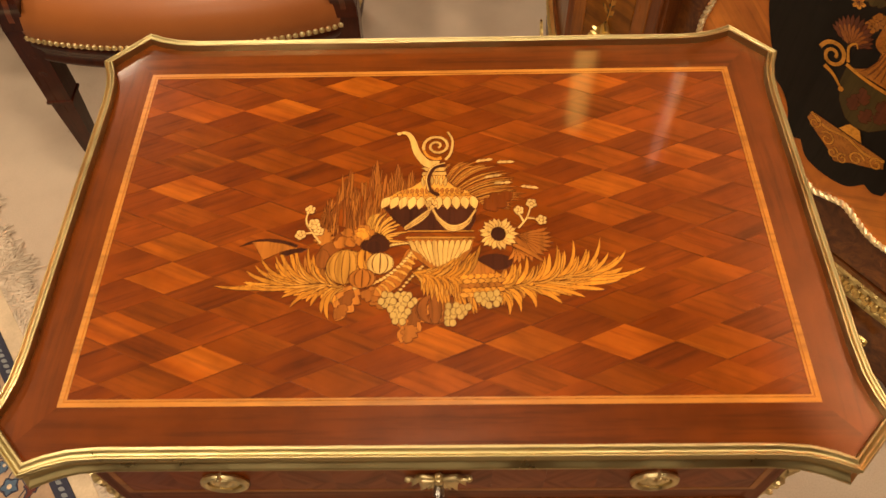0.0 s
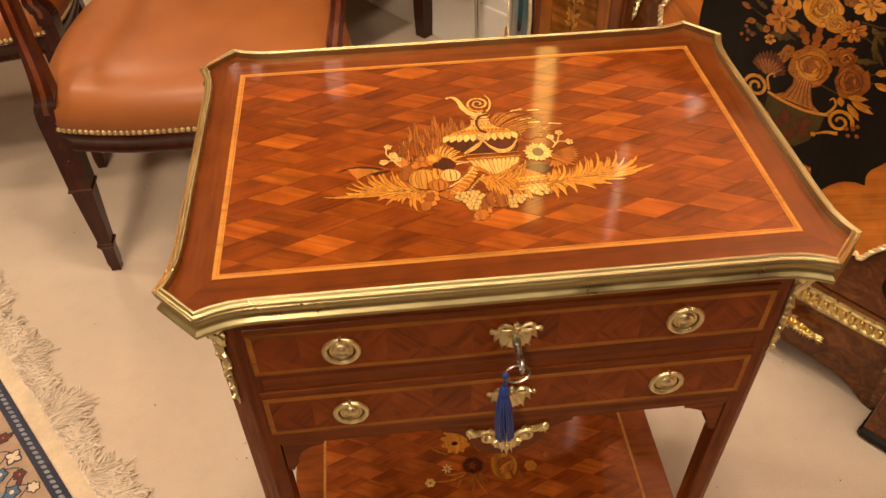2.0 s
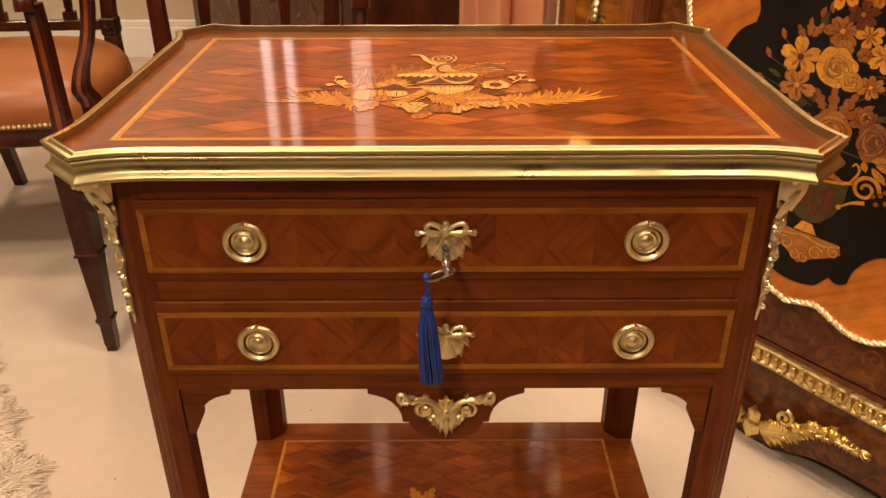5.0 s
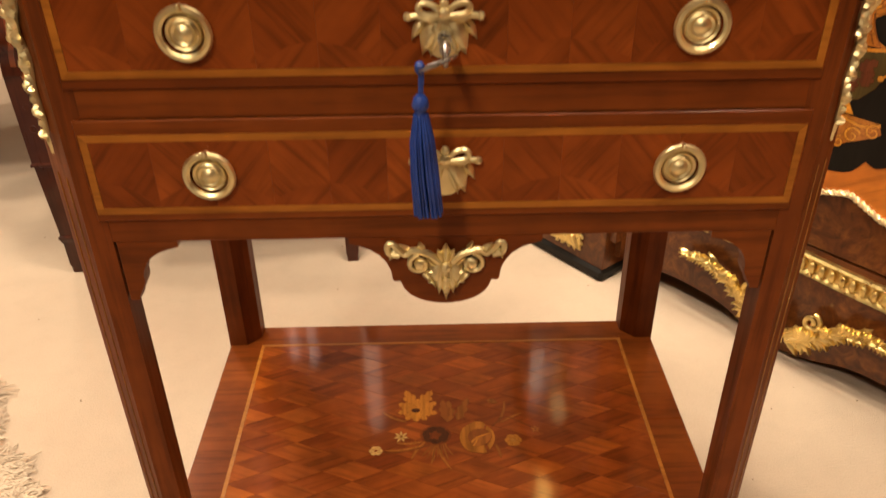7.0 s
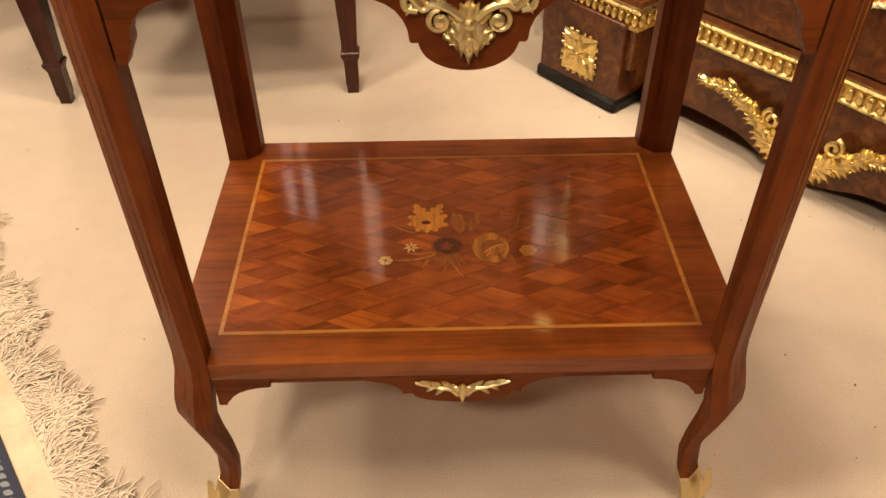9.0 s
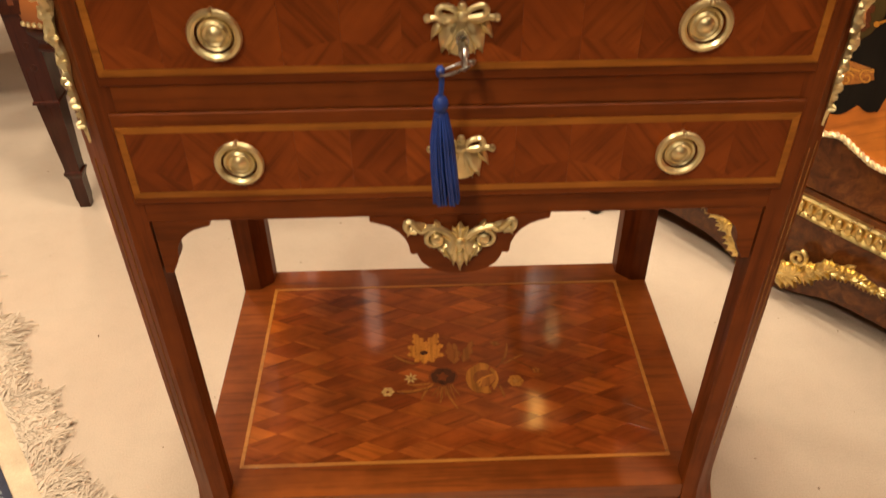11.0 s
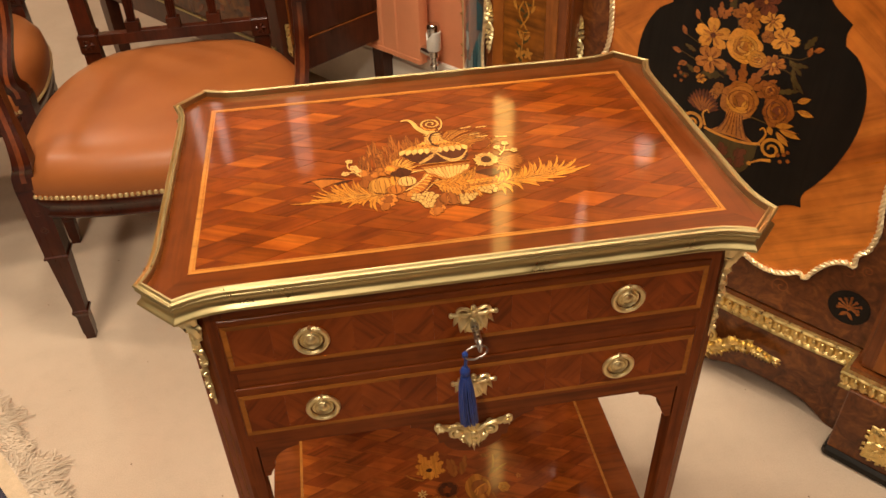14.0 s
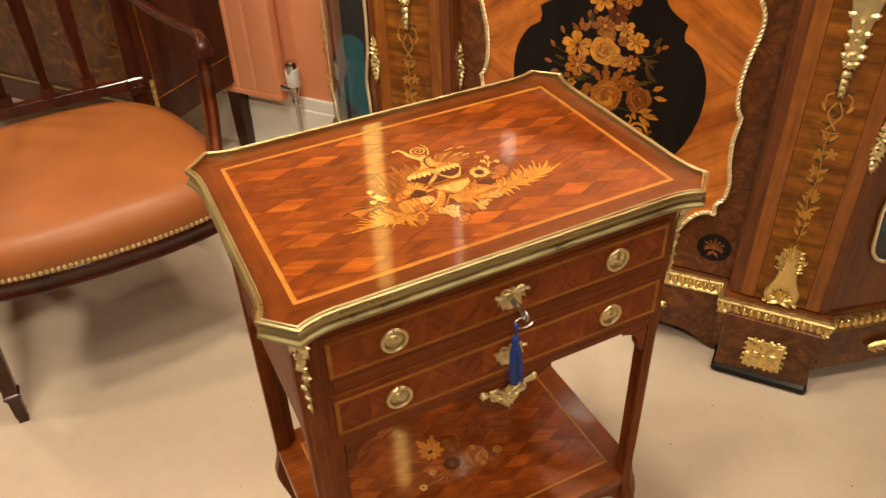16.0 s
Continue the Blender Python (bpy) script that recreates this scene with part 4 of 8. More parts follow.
# ---- marquetry drawn with thin pieces of wood ----
class Inlay:
    """Lays flat pieces on a surface; put(u, v, h) gives the place of a point at height h over it."""

    def __init__(self, parent, put, level=0.0, step=0.000003, outline=0.00045, dark=None):
        self.parent, self.put, self.level, self.step, self.outline, self.dark = parent, put, level, step, outline, dark
        self.tick, self.s, self.d = 0, Shape(), Shape()

    def group(self, name, material, label=""):
        self.flush()
        self.level += self.step + min(self.tick, 11) * 0.0000012
        self.tick = 0
        self.name, self.mat, self.label, self.s, self.d = name, material, label, Shape(), Shape()
        return self

    def flush(self):
        if self.s.v:
            ob = self.s.make(self.name, self.mat, self.parent, self.label, smooth=0)
            if self.tick > 1:
                tagged(ob, kind="stuff")
            if self.dark and self.d.v:
                tagged(self.d.make("engraved_line", self.dark, self.parent, smooth=0), kind="stuff")
            self.s = Shape()

    def poly(self, pts, tone=0):
        self.tick += 1
        h = self.level + self.tick % 11 * 0.0000012
        area = sum(pts[i - 1][0] * pts[i][1] - pts[i][0] * pts[i - 1][1] for i in range(len(pts)))
        if area < 0:
            pts = pts[::-1]
        self.s.loft([[self.put(u, v, h - 0.0004) for u, v in pts], [self.put(u, v, h + 0.0000010) for u, v in pts]])
        if self.dark:
            n = len(pts)
            big = []
            for i in range(n):
                a, b = Vector(pts[i - 1]), Vector(pts[(i + 1) % n])
                t = (b - a)
                t = t.normalized() if t.length > 1e-9 else Vector((1, 0))
                big.append((pts[i][0] + t.y * self.outline, pts[i][1] - t.x * self.outline))
            self.d.loft([[self.put(u, v, h - 0.0004) for u, v in big], [self.put(u, v, h + 0.0000003) for u, v in big]])

    def blade(self, a, b, w, bend=0.0, n=7):
        a, b = Vector(a), Vector(b)
        d = b - a
        s = Vector((-d.y, d.x)).normalized()
        up, dn = [], []
        for i in range(n + 1):
            t = i / n
            c = a + d * t + s * bend * math.sin(math.pi * t * 0.5) * t
            q = w * (0.45 + 0.75 * t) * (1 - t) ** 0.7 if t < 1 else 0.0
            up.append(tuple(c + s * q))
            if 0 < i < n:
                dn.append(tuple(c - s * q))
        dn.insert(0, tuple(a - s * w * 0.45))
        self.poly(up + dn[::-1])

    def sweep(self, a, c, b, w, n=9):
        """A tapering sickle from a to b, drawn towards c on the way."""
        a, b, c = Vector(a), Vector(b), Vector(c)
        up, dn = [], []
        for i in range(n + 1):
            t = i / n
            p = a * (1 - t) ** 2 + c * 2 * t * (1 - t) + b * t * t
            d = ((c - a) * (1 - t) + (b - c) * t)
            d = d.normalized() if d.length > 1e-9 else Vector((1, 0))
            q = w * (0.45 + 0.9 * t) * (1 - t) ** 0.6 if t < 1 else 0.0
            up.append((p.x - d.y * q, p.y + d.x * q))
            if i < n:
                dn.append((p.x + d.y * q, p.y - d.x * q))
        self.poly(up + dn[::-1])

    def oak(self, u, v, ang, length, width, lobes=4):
        """A leaf with rounded lobes on both sides."""
        a = radians(ang)
        d, s = Vector((math.cos(a), math.sin(a))), Vector((-math.sin(a), math.cos(a)))
        p = Vector((u, v))
        up, dn = [tuple(p)], []
        m = lobes * 4
        for i in range(1, m):
            t = i / m
            w = width * math.sin(math.pi * t ** 0.75) ** 0.8 * (0.58 + 0.46 * abs(math.sin(math.pi * lobes * t)))
            q = p + d * length * (t + 0.05 * abs(math.sin(math.pi * lobes * t)))
            up.append(tuple(q + s * w))
            dn.append(tuple(q - s * w))
        self.poly(up + [tuple(p + d * length * 1.03)] + dn[::-1])

    def leaf(self, u, v, ang, length, width, n=8):
        a = radians(ang)
        d, s = Vector((math.cos(a), math.sin(a))), Vector((-math.sin(a), math.cos(a)))
        p = Vector((u, v))
        up = [tuple(p + d * length * i / n + s * width * math.sin(math.pi * (i / n) ** 0.85)) for i in range(n + 1)]
        dn = [tuple(p + d * length * i / n - s * width * math.sin(math.pi * (i / n) ** 0.85)) for i in range(n - 1, 0, -1)]
        self.poly(up + dn)

    def lobed(self, u, v, ang, length, width, teeth=4):
        a = radians(ang)
        d, s = Vector((math.cos(a), math.sin(a))), Vector((-math.sin(a), math.cos(a)))
        p = Vector((u, v))
        up, dn = [tuple(p)], []
        m = teeth * 2
        for i in range(1, m):
            t = i / m
            w = width * math.sin(math.pi * t ** 0.8) * (1.15 if i % 2 else 0.62)
            up.append(tuple(p + d * length * t + s * w))
            dn.append(tuple(p + d * length * t - s * w))
        self.poly(up + [tuple(p + d * length)] + dn[::-1])

    def disc(self, u, v, rx, ry=None, n=12):
        ry = rx if ry is None else ry
        self.poly([(u + rx * math.cos(2 * math.pi * i / n), v + ry * math.sin(2 * math.pi * i / n)) for i in range(n)])

    def strip(self, ctrl, w0, w1=None, n=5):
        c = curve_pts(ctrl, n)
        w1 = w0 if w1 is None else w1
        up, dn = [], []
        for i, p in enumerate(c):
            t = (c[min(i + 1, len(c) - 1)] - c[max(i - 1, 0)]).normalized()
            q = w0 + (w1 - w0) * i / (len(c) - 1)
            up.append((p[0] - t.y * q, p[1] + t.x * q))
            dn.append((p[0] + t.y * q, p[1] - t.x * q))
        for i in range(len(c) - 1):
            h = self.level + self.tick % 11 * 0.0000012
            quad = [up[i], up[i + 1], dn[i + 1], dn[i]]
            self.s.add([self.put(u, v, h + 0.0000010) for u, v in quad], [(0, 1, 2, 3)])
        big = self.outline
        if self.dark:
            k = 1 + big / max(w0, w1)
            for i in range(len(c) - 1):
                mid = [((up[j][0] + dn[j][0]) / 2, (up[j][1] + dn[j][1]) / 2) for j in (i, i + 1)]
                quad = [up[i], up[i + 1], dn[i + 1], dn[i]]
                mm = [mid[0], mid[1], mid[1], mid[0]]
                self.d.add([self.put(m[0] + (u - m[0]) * k, m[1] + (v - m[1]) * k, h + 0.0000003) for (u, v), m in zip(quad, mm)], [(0, 1, 2, 3)])
        self.tick += 1

    def petals(self, u, v, r, n, width=0.3, start=90, inner=0.12, sq=1.0):
        for i in range(n):
            a = start + 360 * i / n
            d = radians(a)
            ang = math.degrees(math.atan2(math.sin(d) * sq, math.cos(d)))
            L = r * math.hypot(math.cos(d), math.sin(d) * sq)
            self.leaf(u + inner * r * math.cos(d), v + inner * r * sq * math.sin(d), ang, L * (1 - inner), r * width)


rnd = random.Random(21)
top = Inlay(tabletop, lambda u, v, h: (u, v, TOP_Z + 0.00036 + h), dark=ENGRAVED, outline=0.00034)


def toward(a, b, f):
    return (a[0] + (b[0] - a[0]) * f, a[1] + (b[1] - a[1]) * f)


def along(line, t):
    k = min(int(t * (len(line) - 1)), len(line) - 2)
    return toward(line[k], line[k + 1], t * (len(line) - 1) - k)


# reeds standing behind the urn: ragged columns of short flame-like slips
REEDS = ((-0.067, 0.048, 0.0105), (-0.045, 0.062, 0.0085), (-0.079, 0.016, 0.0080), (-0.031, 0.046, 0.0080), (-0.055, 0.034, 0.0110), (-0.020, 0.041, 0.0070), (-0.086, -0.006, 0.0050))
for mat, wid, count in ((TAWNY, 0.0026, 15), (REED_TONE, 0.0021, 17), (AMBER, 0.0013, 9), (TAWNY, 0.0009, 7)):
    top.group("reed_spray", mat, "tawny flame-like reeds in marquetry")
    for x, h, half in REEDS:
        foot = -0.020 if x < -0.04 else 0.004 - (x + 0.04) * -0.55
        for k in range(count):
            q = rnd.uniform(-1, 1)
            f = rnd.uniform(0.0, 0.72)
            crown = h - abs(q) ** 1.3 * half * 2.6
            z0 = foot + (crown - foot) * f
            z1 = min(crown + rnd.uniform(-0.003, 0.003), z0 + rnd.uniform(0.013, 0.026))
            if z1 - z0 > 0.006:
                x0 = x + q * half * (0.55 + 0.30 * (1 - f))
                top.blade((x0, z0), (x0 + rnd.uniform(-0.0012, 0.0012), z1), wid * rnd.uniform(0.7, 1.1), rnd.uniform(-0.0014, 0.0014))
# wheat that bends over to the side of the urn
for mat, wid, count, reach_ in ((TAWNY, 0.0016, 16, 0.92), (AMBER, 0.0013, 22, 1.0), (STRAW, 0.0007, 16, 0.9)):
    top.group("wheat_stalk", mat, "amber wheat stalks in marquetry")
    for k in range(count):
        t = (k + rnd.uniform(0, 0.6)) / count
        root = (0.004 + 0.034 * t, 0.034 - 0.030 * t)
        tip = along(((0.010, 0.047), (0.032, 0.051), (0.047, 0.045), (0.064, 0.036), (0.060, 0.026), (0.068, 0.018), (0.061, 0.011), (0.056, 0.000)), t)
        tip = toward(root, tip, reach_ * rnd.uniform(0.82, 1.0))
        rise = 0.9 - 0.55 * t
        top.sweep(root, (root[0] + (tip[0] - root[0]) * 0.45, root[1] + (tip[1] - root[1]) * 0.5 + 0.010 * rise), tip, wid)
top.group("wheat_ear", SYCAMORE, "pale wheat ears in marquetry")
for u, v, a in ((0.029, 0.0490, 14), (0.045, 0.0480, 6), (0.035, 0.0330, 16), (0.042, 0.0275, 8), (0.062, 0.0245, -4)):
    c, s_ = math.cos(radians(a)), math.sin(radians(a))
    for q in range(3):
        top.leaf(u + 0.0036 * q * c, v + 0.0036 * q * s_, a + 7 * (1 - q), 0.0066, 0.0013)

# the two plumes: sickle-shaped barbs that leave the stem and curl away from it
def plume(stem, tips, root_end, lean, layers, seed):
    r2 = random.Random(seed)
    n = len(tips)
    for mat, wid, extra, near, far in layers:
        top.group("plume", mat, "curling golden plume in marquetry")
        for k in range(n * extra):
            t = (k + r2.uniform(0.1, 0.9)) / (n * extra)
            tip = along(tips, t)
            if extra == 1:
                tip = tips[k]
            root = along(stem, max(0.0, min(1.0, root_end(t) + r2.uniform(-0.05, 0.05))))
            tip = toward(root, tip, r2.uniform(near, far))
            d = Vector(tip) - Vector(root)
            ahead = Vector((lean, -0.12)) * d.length * 0.60
            mid = (root[0] + ahead.x + d.x * 0.10, root[1] + ahead.y + d.y * 0.16)
            top.sweep(root, mid, tip, wid * r2.uniform(0.85, 1.15))


RIGHT_STEM = ((0.018, -0.062), (0.041, -0.064), (0.060, -0.062), (0.078, -0.058), (0.096, -0.053))
RIGHT_TIPS = ((0.037, -0.050), (0.053, -0.043), (0.063, -0.038), (0.076, -0.040), (0.085, -0.028), (0.097, -0.024), (0.106, -0.033), (0.116, -0.023), (0.121, -0.035), (0.133, -0.034), (0.145, -0.048),
              (0.134, -0.054), (0.127, -0.058), (0.115, -0.066), (0.101, -0.072), (0.085, -0.077), (0.067, -0.080), (0.057, -0.083), (0.049, -0.086))
LAYERS = ((AMBER, 0.0040, 2, 0.45, 0.74), (GOLDEN, 0.0030, 2, 0.58, 0.86), (GOLDEN, 0.0024, 1, 0.99, 1.0), (STRAW, 0.0013, 1, 0.45, 0.74))
plume(RIGHT_STEM, RIGHT_TIPS, lambda t: 0.10 + 0.85 * (1 - abs(2 * t - 1.06)) if t > 0.05 else 0.1, 1.0, LAYERS, 3)
LEFT_STEM = ((-0.056, -0.064), (-0.066, -0.062), (-0.076, -0.060), (-0.086, -0.060))
LEFT_TIPS = ((-0.092, -0.027), (-0.101, -0.026), (-0.113, -0.022), (-0.115, -0.035), (-0.125, -0.037), (-0.129, -0.043), (-0.134, -0.048), (-0.155, -0.060), (-0.126, -0.063), (-0.107, -0.070), (-0.100, -0.078), (-0.086, -0.077), (-0.078, -0.083), (-0.073, -0.088))
plume(LEFT_STEM, LEFT_TIPS, lambda t: 0.15 + 0.80 * (1 - abs(2 * t - 1.0)), -1.0, LAYERS, 5)
# dark leaves and shadows
top.group("dark_leaf", DARKWOOD, "dark stained leaves in marquetry")
top.disc(0.0405, -0.0425, 0.0125, 0.0066, 16)
top.sweep((-0.100, -0.0275), (-0.122, -0.0170), (-0.141, -0.0270), 0.0020)
top.lobed(-0.112, -0.034, 12, 0.020, 0.0026, 2)
top.group("dark_leaf", RUST_WOOD)
top.oak(0.034, 0.004, 35, 0.026, 0.0085, 3)
top.group("pale_leaf", AMBER)
top.poly([(-0.1325, -0.0235), (-0.122, -0.0232), (-0.110, -0.0255), (-0.101, -0.0290), (-0.112, -0.0325), (-0.123, -0.0390), (-0.1275, -0.0315)])
# folded leaf beside the sunflower
top.group("folded_leaf", REED_TONE, "folded brown leaf in marquetry")
for k in range(9):
    a = 30 - 12 * k
    top.sweep((0.055, -0.022), (0.066, -0.020 - 0.0016 * k), (0.0555 + 0.027 * math.cos(radians(a)), -0.024 + 0.020 * math.sin(radians(a))), 0.0036)
top.group("folded_leaf", AMBER)
for k in range(8):
    top.sweep((0.054, -0.028), (0.058 + 0.001 * k, -0.034), (0.050 + 0.0036 * k, -0.041 - 0.003 * math.sin(k)), 0.0026)
# lobed leaves under the fruit and the grapes
top.group("lobed_leaf", AMBER, "amber lobed leaves in marquetry")
for u, v, a, L, w in ((-0.010, -0.071, -112, 0.036, 0.0105), (-0.004, -0.074, -62, 0.017, 0.0080), (-0.056, -0.060, -112, 0.030, 0.0090), (-0.046, -0.062, -62, 0.020, 0.0070), (-0.080, -0.028, 100, 0.016, 0.0075)):
    top.oak(u, v, a, L, w, 4)
top.group("lobed_leaf", TAWNY)
for u, v, a, L, w in ((-0.012, -0.074, -104, 0.024, 0.0055), (-0.058, -0.064, -114, 0.020, 0.0048), (-0.003, -0.076, -70, 0.013, 0.0048)):
    top.oak(u, v, a, L, w, 3)
top.group("lobed_leaf", REED_TONE)
for u, v, a, L, w in ((-0.016, -0.092, -108, 0.014, 0.0060), (-0.052, -0.066, -30, 0.014, 0.0050), (-0.062, -0.076, -120, 0.013, 0.0050)):
    top.oak(u, v, a, L, w, 3)
# cornucopia: ringed horn with a corded mouth
top.group("cornucopia", AMBER, "ringed horn in marquetry")
top.poly([(-0.0165, -0.0270), (-0.0150, -0.0350), (-0.0180, -0.0480), (-0.0260, -0.0620), (-0.0370, -0.0700), (-0.0440, -0.0690), (-0.0420, -0.0630), (-0.0340, -0.0540), (-0.0260, -0.0430), (-0.0220, -0.0330)])
top.group("cornucopia_ring", STRAW)
for k in range(8):
    t = k / 7
    a, b = along(((-0.021, -0.035), (-0.027, -0.046), (-0.035, -0.056), (-0.042, -0.063)), t), along(((-0.014, -0.040), (-0.018, -0.050), (-0.027, -0.062), (-0.038, -0.070)), t)
    top.sweep(a, ((a[0] + b[0]) / 2 + 0.002, (a[1] + b[1]) / 2 + 0.001), b, 0.0022 - 0.0006 * t)
top.group("cornucopia_rim", BONE)
rim_line = curve_pts([(-0.041, -0.030), (-0.030, -0.027), (-0.019, -0.026), (-0.0165, -0.030), (-0.022, -0.040), (-0.033, -0.052), (-0.045, -0.060), (-0.058, -0.0635)], 5)
for p, q in zip(rim_line[:-1], rim_line[1:]):
    top.disc((p[0] + q[0]) / 2, (p[1] + q[1]) / 2, 0.0016, 0.0011, 8)
top.group("cornucopia_rim", BONE)
corded = curve_pts([(-0.0095, -0.045), (-0.018, -0.055), (-0.028, -0.068), (-0.037, -0.0725)], 5)
for p, q in zip(corded[:-1], corded[1:]):
    top.disc((p[0] + q[0]) / 2, (p[1] + q[1]) / 2, 0.0013, 0.0010, 8)
# fruit: segments laid side by side round each body
def segmented(u, v, rx, ry, count, mats, name, label):
    top.group(name, mats, label)
    for q in range(count):
        f = (q - (count - 1) / 2) / max(1, (count - 1) / 2)
        pts = []
        for i in range(17):
            a = -math.pi / 2 + math.pi * i / 16
            pts.append((u + rx * math.sin(math.pi / 2 * max(-1, f - 1.0 / count)) * math.cos(a), v + ry * math.sin(a)))
        for i in range(15, 0, -1):
            a = -math.pi / 2 + math.pi * i / 16
            pts.append((u + rx * math.sin(math.pi / 2 * min(1, f + 1.0 / count)) * math.cos(a), v + ry * math.sin(a)))
        top.poly(pts)


top.group("seed_pod", TAWNY, "brown seed pods in marquetry")
top.disc(-0.0755, -0.0330, 0.0085, 0.0085)
top.disc(-0.0810, -0.0390, 0.0050, 0.0080)
top.oak(-0.074, -0.024, 20, 0.018, 0.0075, 3)
top.group("peach", AMBER, "amber peaches in marquetry")
for u, v, a, L in ((-0.072, -0.030, 60, 0.012), (-0.066, -0.027, 30, 0.014), (-0.062, -0.022, 10, 0.013), (-0.066, -0.020, 70, 0.008)):
    top.oak(u, v, a, L, 0.0050, 2)
segmented(-0.0640, -0.0455, 0.0140, 0.0145, 9, STRAW, "gourd", "ribbed golden melon in marquetry")
segmented(-0.0510, -0.0395, 0.0062, 0.0095, 4, GOLDEN, "gourd", "pale ribbed gourd in marquetry")
segmented(-0.0400, -0.0430, 0.0095, 0.0088, 6, BONE, "gourd", "pale ribbed gourd in marquetry")
segmented(-0.0520, -0.0555, 0.0095, 0.0078, 6, AMBER, "apple", "russet apple in marquetry")
segmented(-0.0010, -0.0800, 0.0135, 0.0115, 5, TAWNY, "melon", "tawny ribbed melon in marquetry")
# dark-hearted poppy: folded petals on one side, a fan of stamens on the other
top.group("poppy", STRAW, "dark-hearted poppy in marquetry")
for k in range(18):
    a = radians(118 - 112 * k / 17)
    root = (-0.046 + 0.008 * math.cos(a), -0.024 + 0.008 * math.sin(a))
    tip = (-0.045 + (0.019 + 0.006 * math.sin(k * 1.9)) * math.cos(a - 0.35), -0.025 + 0.026 * math.sin(a - 0.10))
    top.sweep(root, (root[0] + 0.4 * (tip[0] - root[0]) - 0.002, root[1] + 0.7 * (tip[1] - root[1])), tip, 0.0015)
top.group("poppy", AMBER)
for a, L in ((150, 0.015), (125, 0.015), (172, 0.014), (195, 0.012)):
    top.oak(-0.047, -0.022, a, L, 0.0056, 2)
top.group("poppy", GOLDEN)
for a, L in ((138, 0.011), (162, 0.010)):
    top.oak(-0.049, -0.020, a, L, 0.0040, 2)
top.group("poppy_heart", DARKWOOD)
for u, v, r in ((-0.0500, -0.0275, 0.0046), (-0.0425, -0.0245, 0.0066), (-0.0395, -0.0270, 0.0058), (-0.0450, -0.0290, 0.0056)):
    top.disc(u, v, r, r * 1.02)
# sunflower
top.group("sunflower", BONE, "pale sunflower in marquetry")
for k in range(21):
    a = 360 * k / 21 + rnd.uniform(-4, 4)
    d = radians(a)
    top.leaf(0.0438 + 0.0045 * math.cos(d), -0.0188 + 0.0052 * math.sin(d), a + rnd.uniform(-9, 9), 0.0088 + rnd.uniform(-0.0012, 0.0014), 0.0021)
top.group("sunflower_heart", DARKWOOD)
top.disc(0.0438, -0.0188, 0.0052, 0.0060, 16)
# urn: lid with a scalloped edge, dark belly with swags, fluted bowl
top.group("urn_belly", DARKWOOD, "dark urn belly in marquetry")
top.poly([(-0.0395, 0.0060), (0.0285, 0.0055), (0.0275, -0.0060), (0.0230, -0.0165), (-0.0200, -0.0160), (-0.0310, -0.0060)])
top.group("urn_band", STRAW)
top.poly([(-0.0215, -0.0150), (0.0265, -0.0155), (0.0265, -0.0166), (-0.0215, -0.0161)])
top.poly([(-0.0225, -0.0205), (0.0270, -0.0210), (0.0270, -0.0226), (-0.0225, -0.0221)])
top.group("urn_foot", AMBER)
top.poly([(-0.0215, -0.0228), (0.0262, -0.0233), (0.0245, -0.0320), (0.0190, -0.0410), (0.0100, -0.0480), (-0.0040, -0.0480), (-0.0125, -0.0410), (-0.0185, -0.0320)])
top.group("urn_bowl", BONE, "fluted pale urn bowl in marquetry")
for k in range(11):
    t = (k + 0.5) / 11
    x0, x1 = -0.0210 + 0.0466 * t, -0.0110 + 0.0280 * t
    w = 0.0020
    foot = -0.0375 - 0.0105 * math.sin(math.pi * t)
    top.poly([(x0 - w * 0.8, -0.0250), (x0, -0.0236), (x0 + w * 0.8, -0.0250), (x0 + w + (x1 - x0) * 0.35, -0.0320), (x1 + w * 0.6, foot + 0.003), (x1, foot), (x1 - w * 0.6, foot + 0.003), (x0 - w + (x1 - x0) * 0.35, -0.0320)])
top.group("urn_lid", STRAW, "scalloped urn lid in marquetry")
top.poly([(-0.0370, 0.0120), (-0.0345, 0.0168), (-0.0300, 0.0205), (-0.0190, 0.0245), (-0.0125, 0.0300), (-0.0105, 0.0360), (0.0055, 0.0360), (0.0075, 0.0300), (0.0125, 0.0245), (0.0225, 0.0205), (0.0252, 0.0168), (0.0270, 0.0115)])
top.group("urn_lid_scale", BONE)
for k in range(11):
    t = k / 10
    top.leaf(-0.0355 + 0.0610 * t, 0.0158, -118 + 40 * t, 0.0122, 0.0033)
top.group("urn_lid_band", GOLDEN)
for k in range(15):
    t = k / 14
    top.disc(-0.0318 + 0.0548 * t, 0.0172, 0.0019, 0.0014, 8)
top.group("urn_lid_band", AMBER)
for k in range(13):
    t = k / 12
    x = -0.0255 + 0.0430 * t
    top.leaf(x, 0.0190, 90 - 40 * (t - 0.5), 0.0052 - 0.003 * abs(t - 0.5), 0.0013)
top.group("urn_neck", BONE)
for k in range(6):
    t = k / 5
    top.leaf(-0.0105 + 0.0160 * t, 0.0245 + 0.002 * math.sin(math.pi * t), 90 - 12 * (t - 0.5), 0.0100, 0.0012)
top.poly([(-0.0120, 0.0360), (0.0070, 0.0360), (0.0060, 0.0390), (-0.0110, 0.0390)])
top.poly([(-0.0085, 0.0400), (0.0045, 0.0400), (0.0060, 0.0435), (-0.0120, 0.0435)])
top.group("urn_swag", BONE, "pale swag in marquetry")
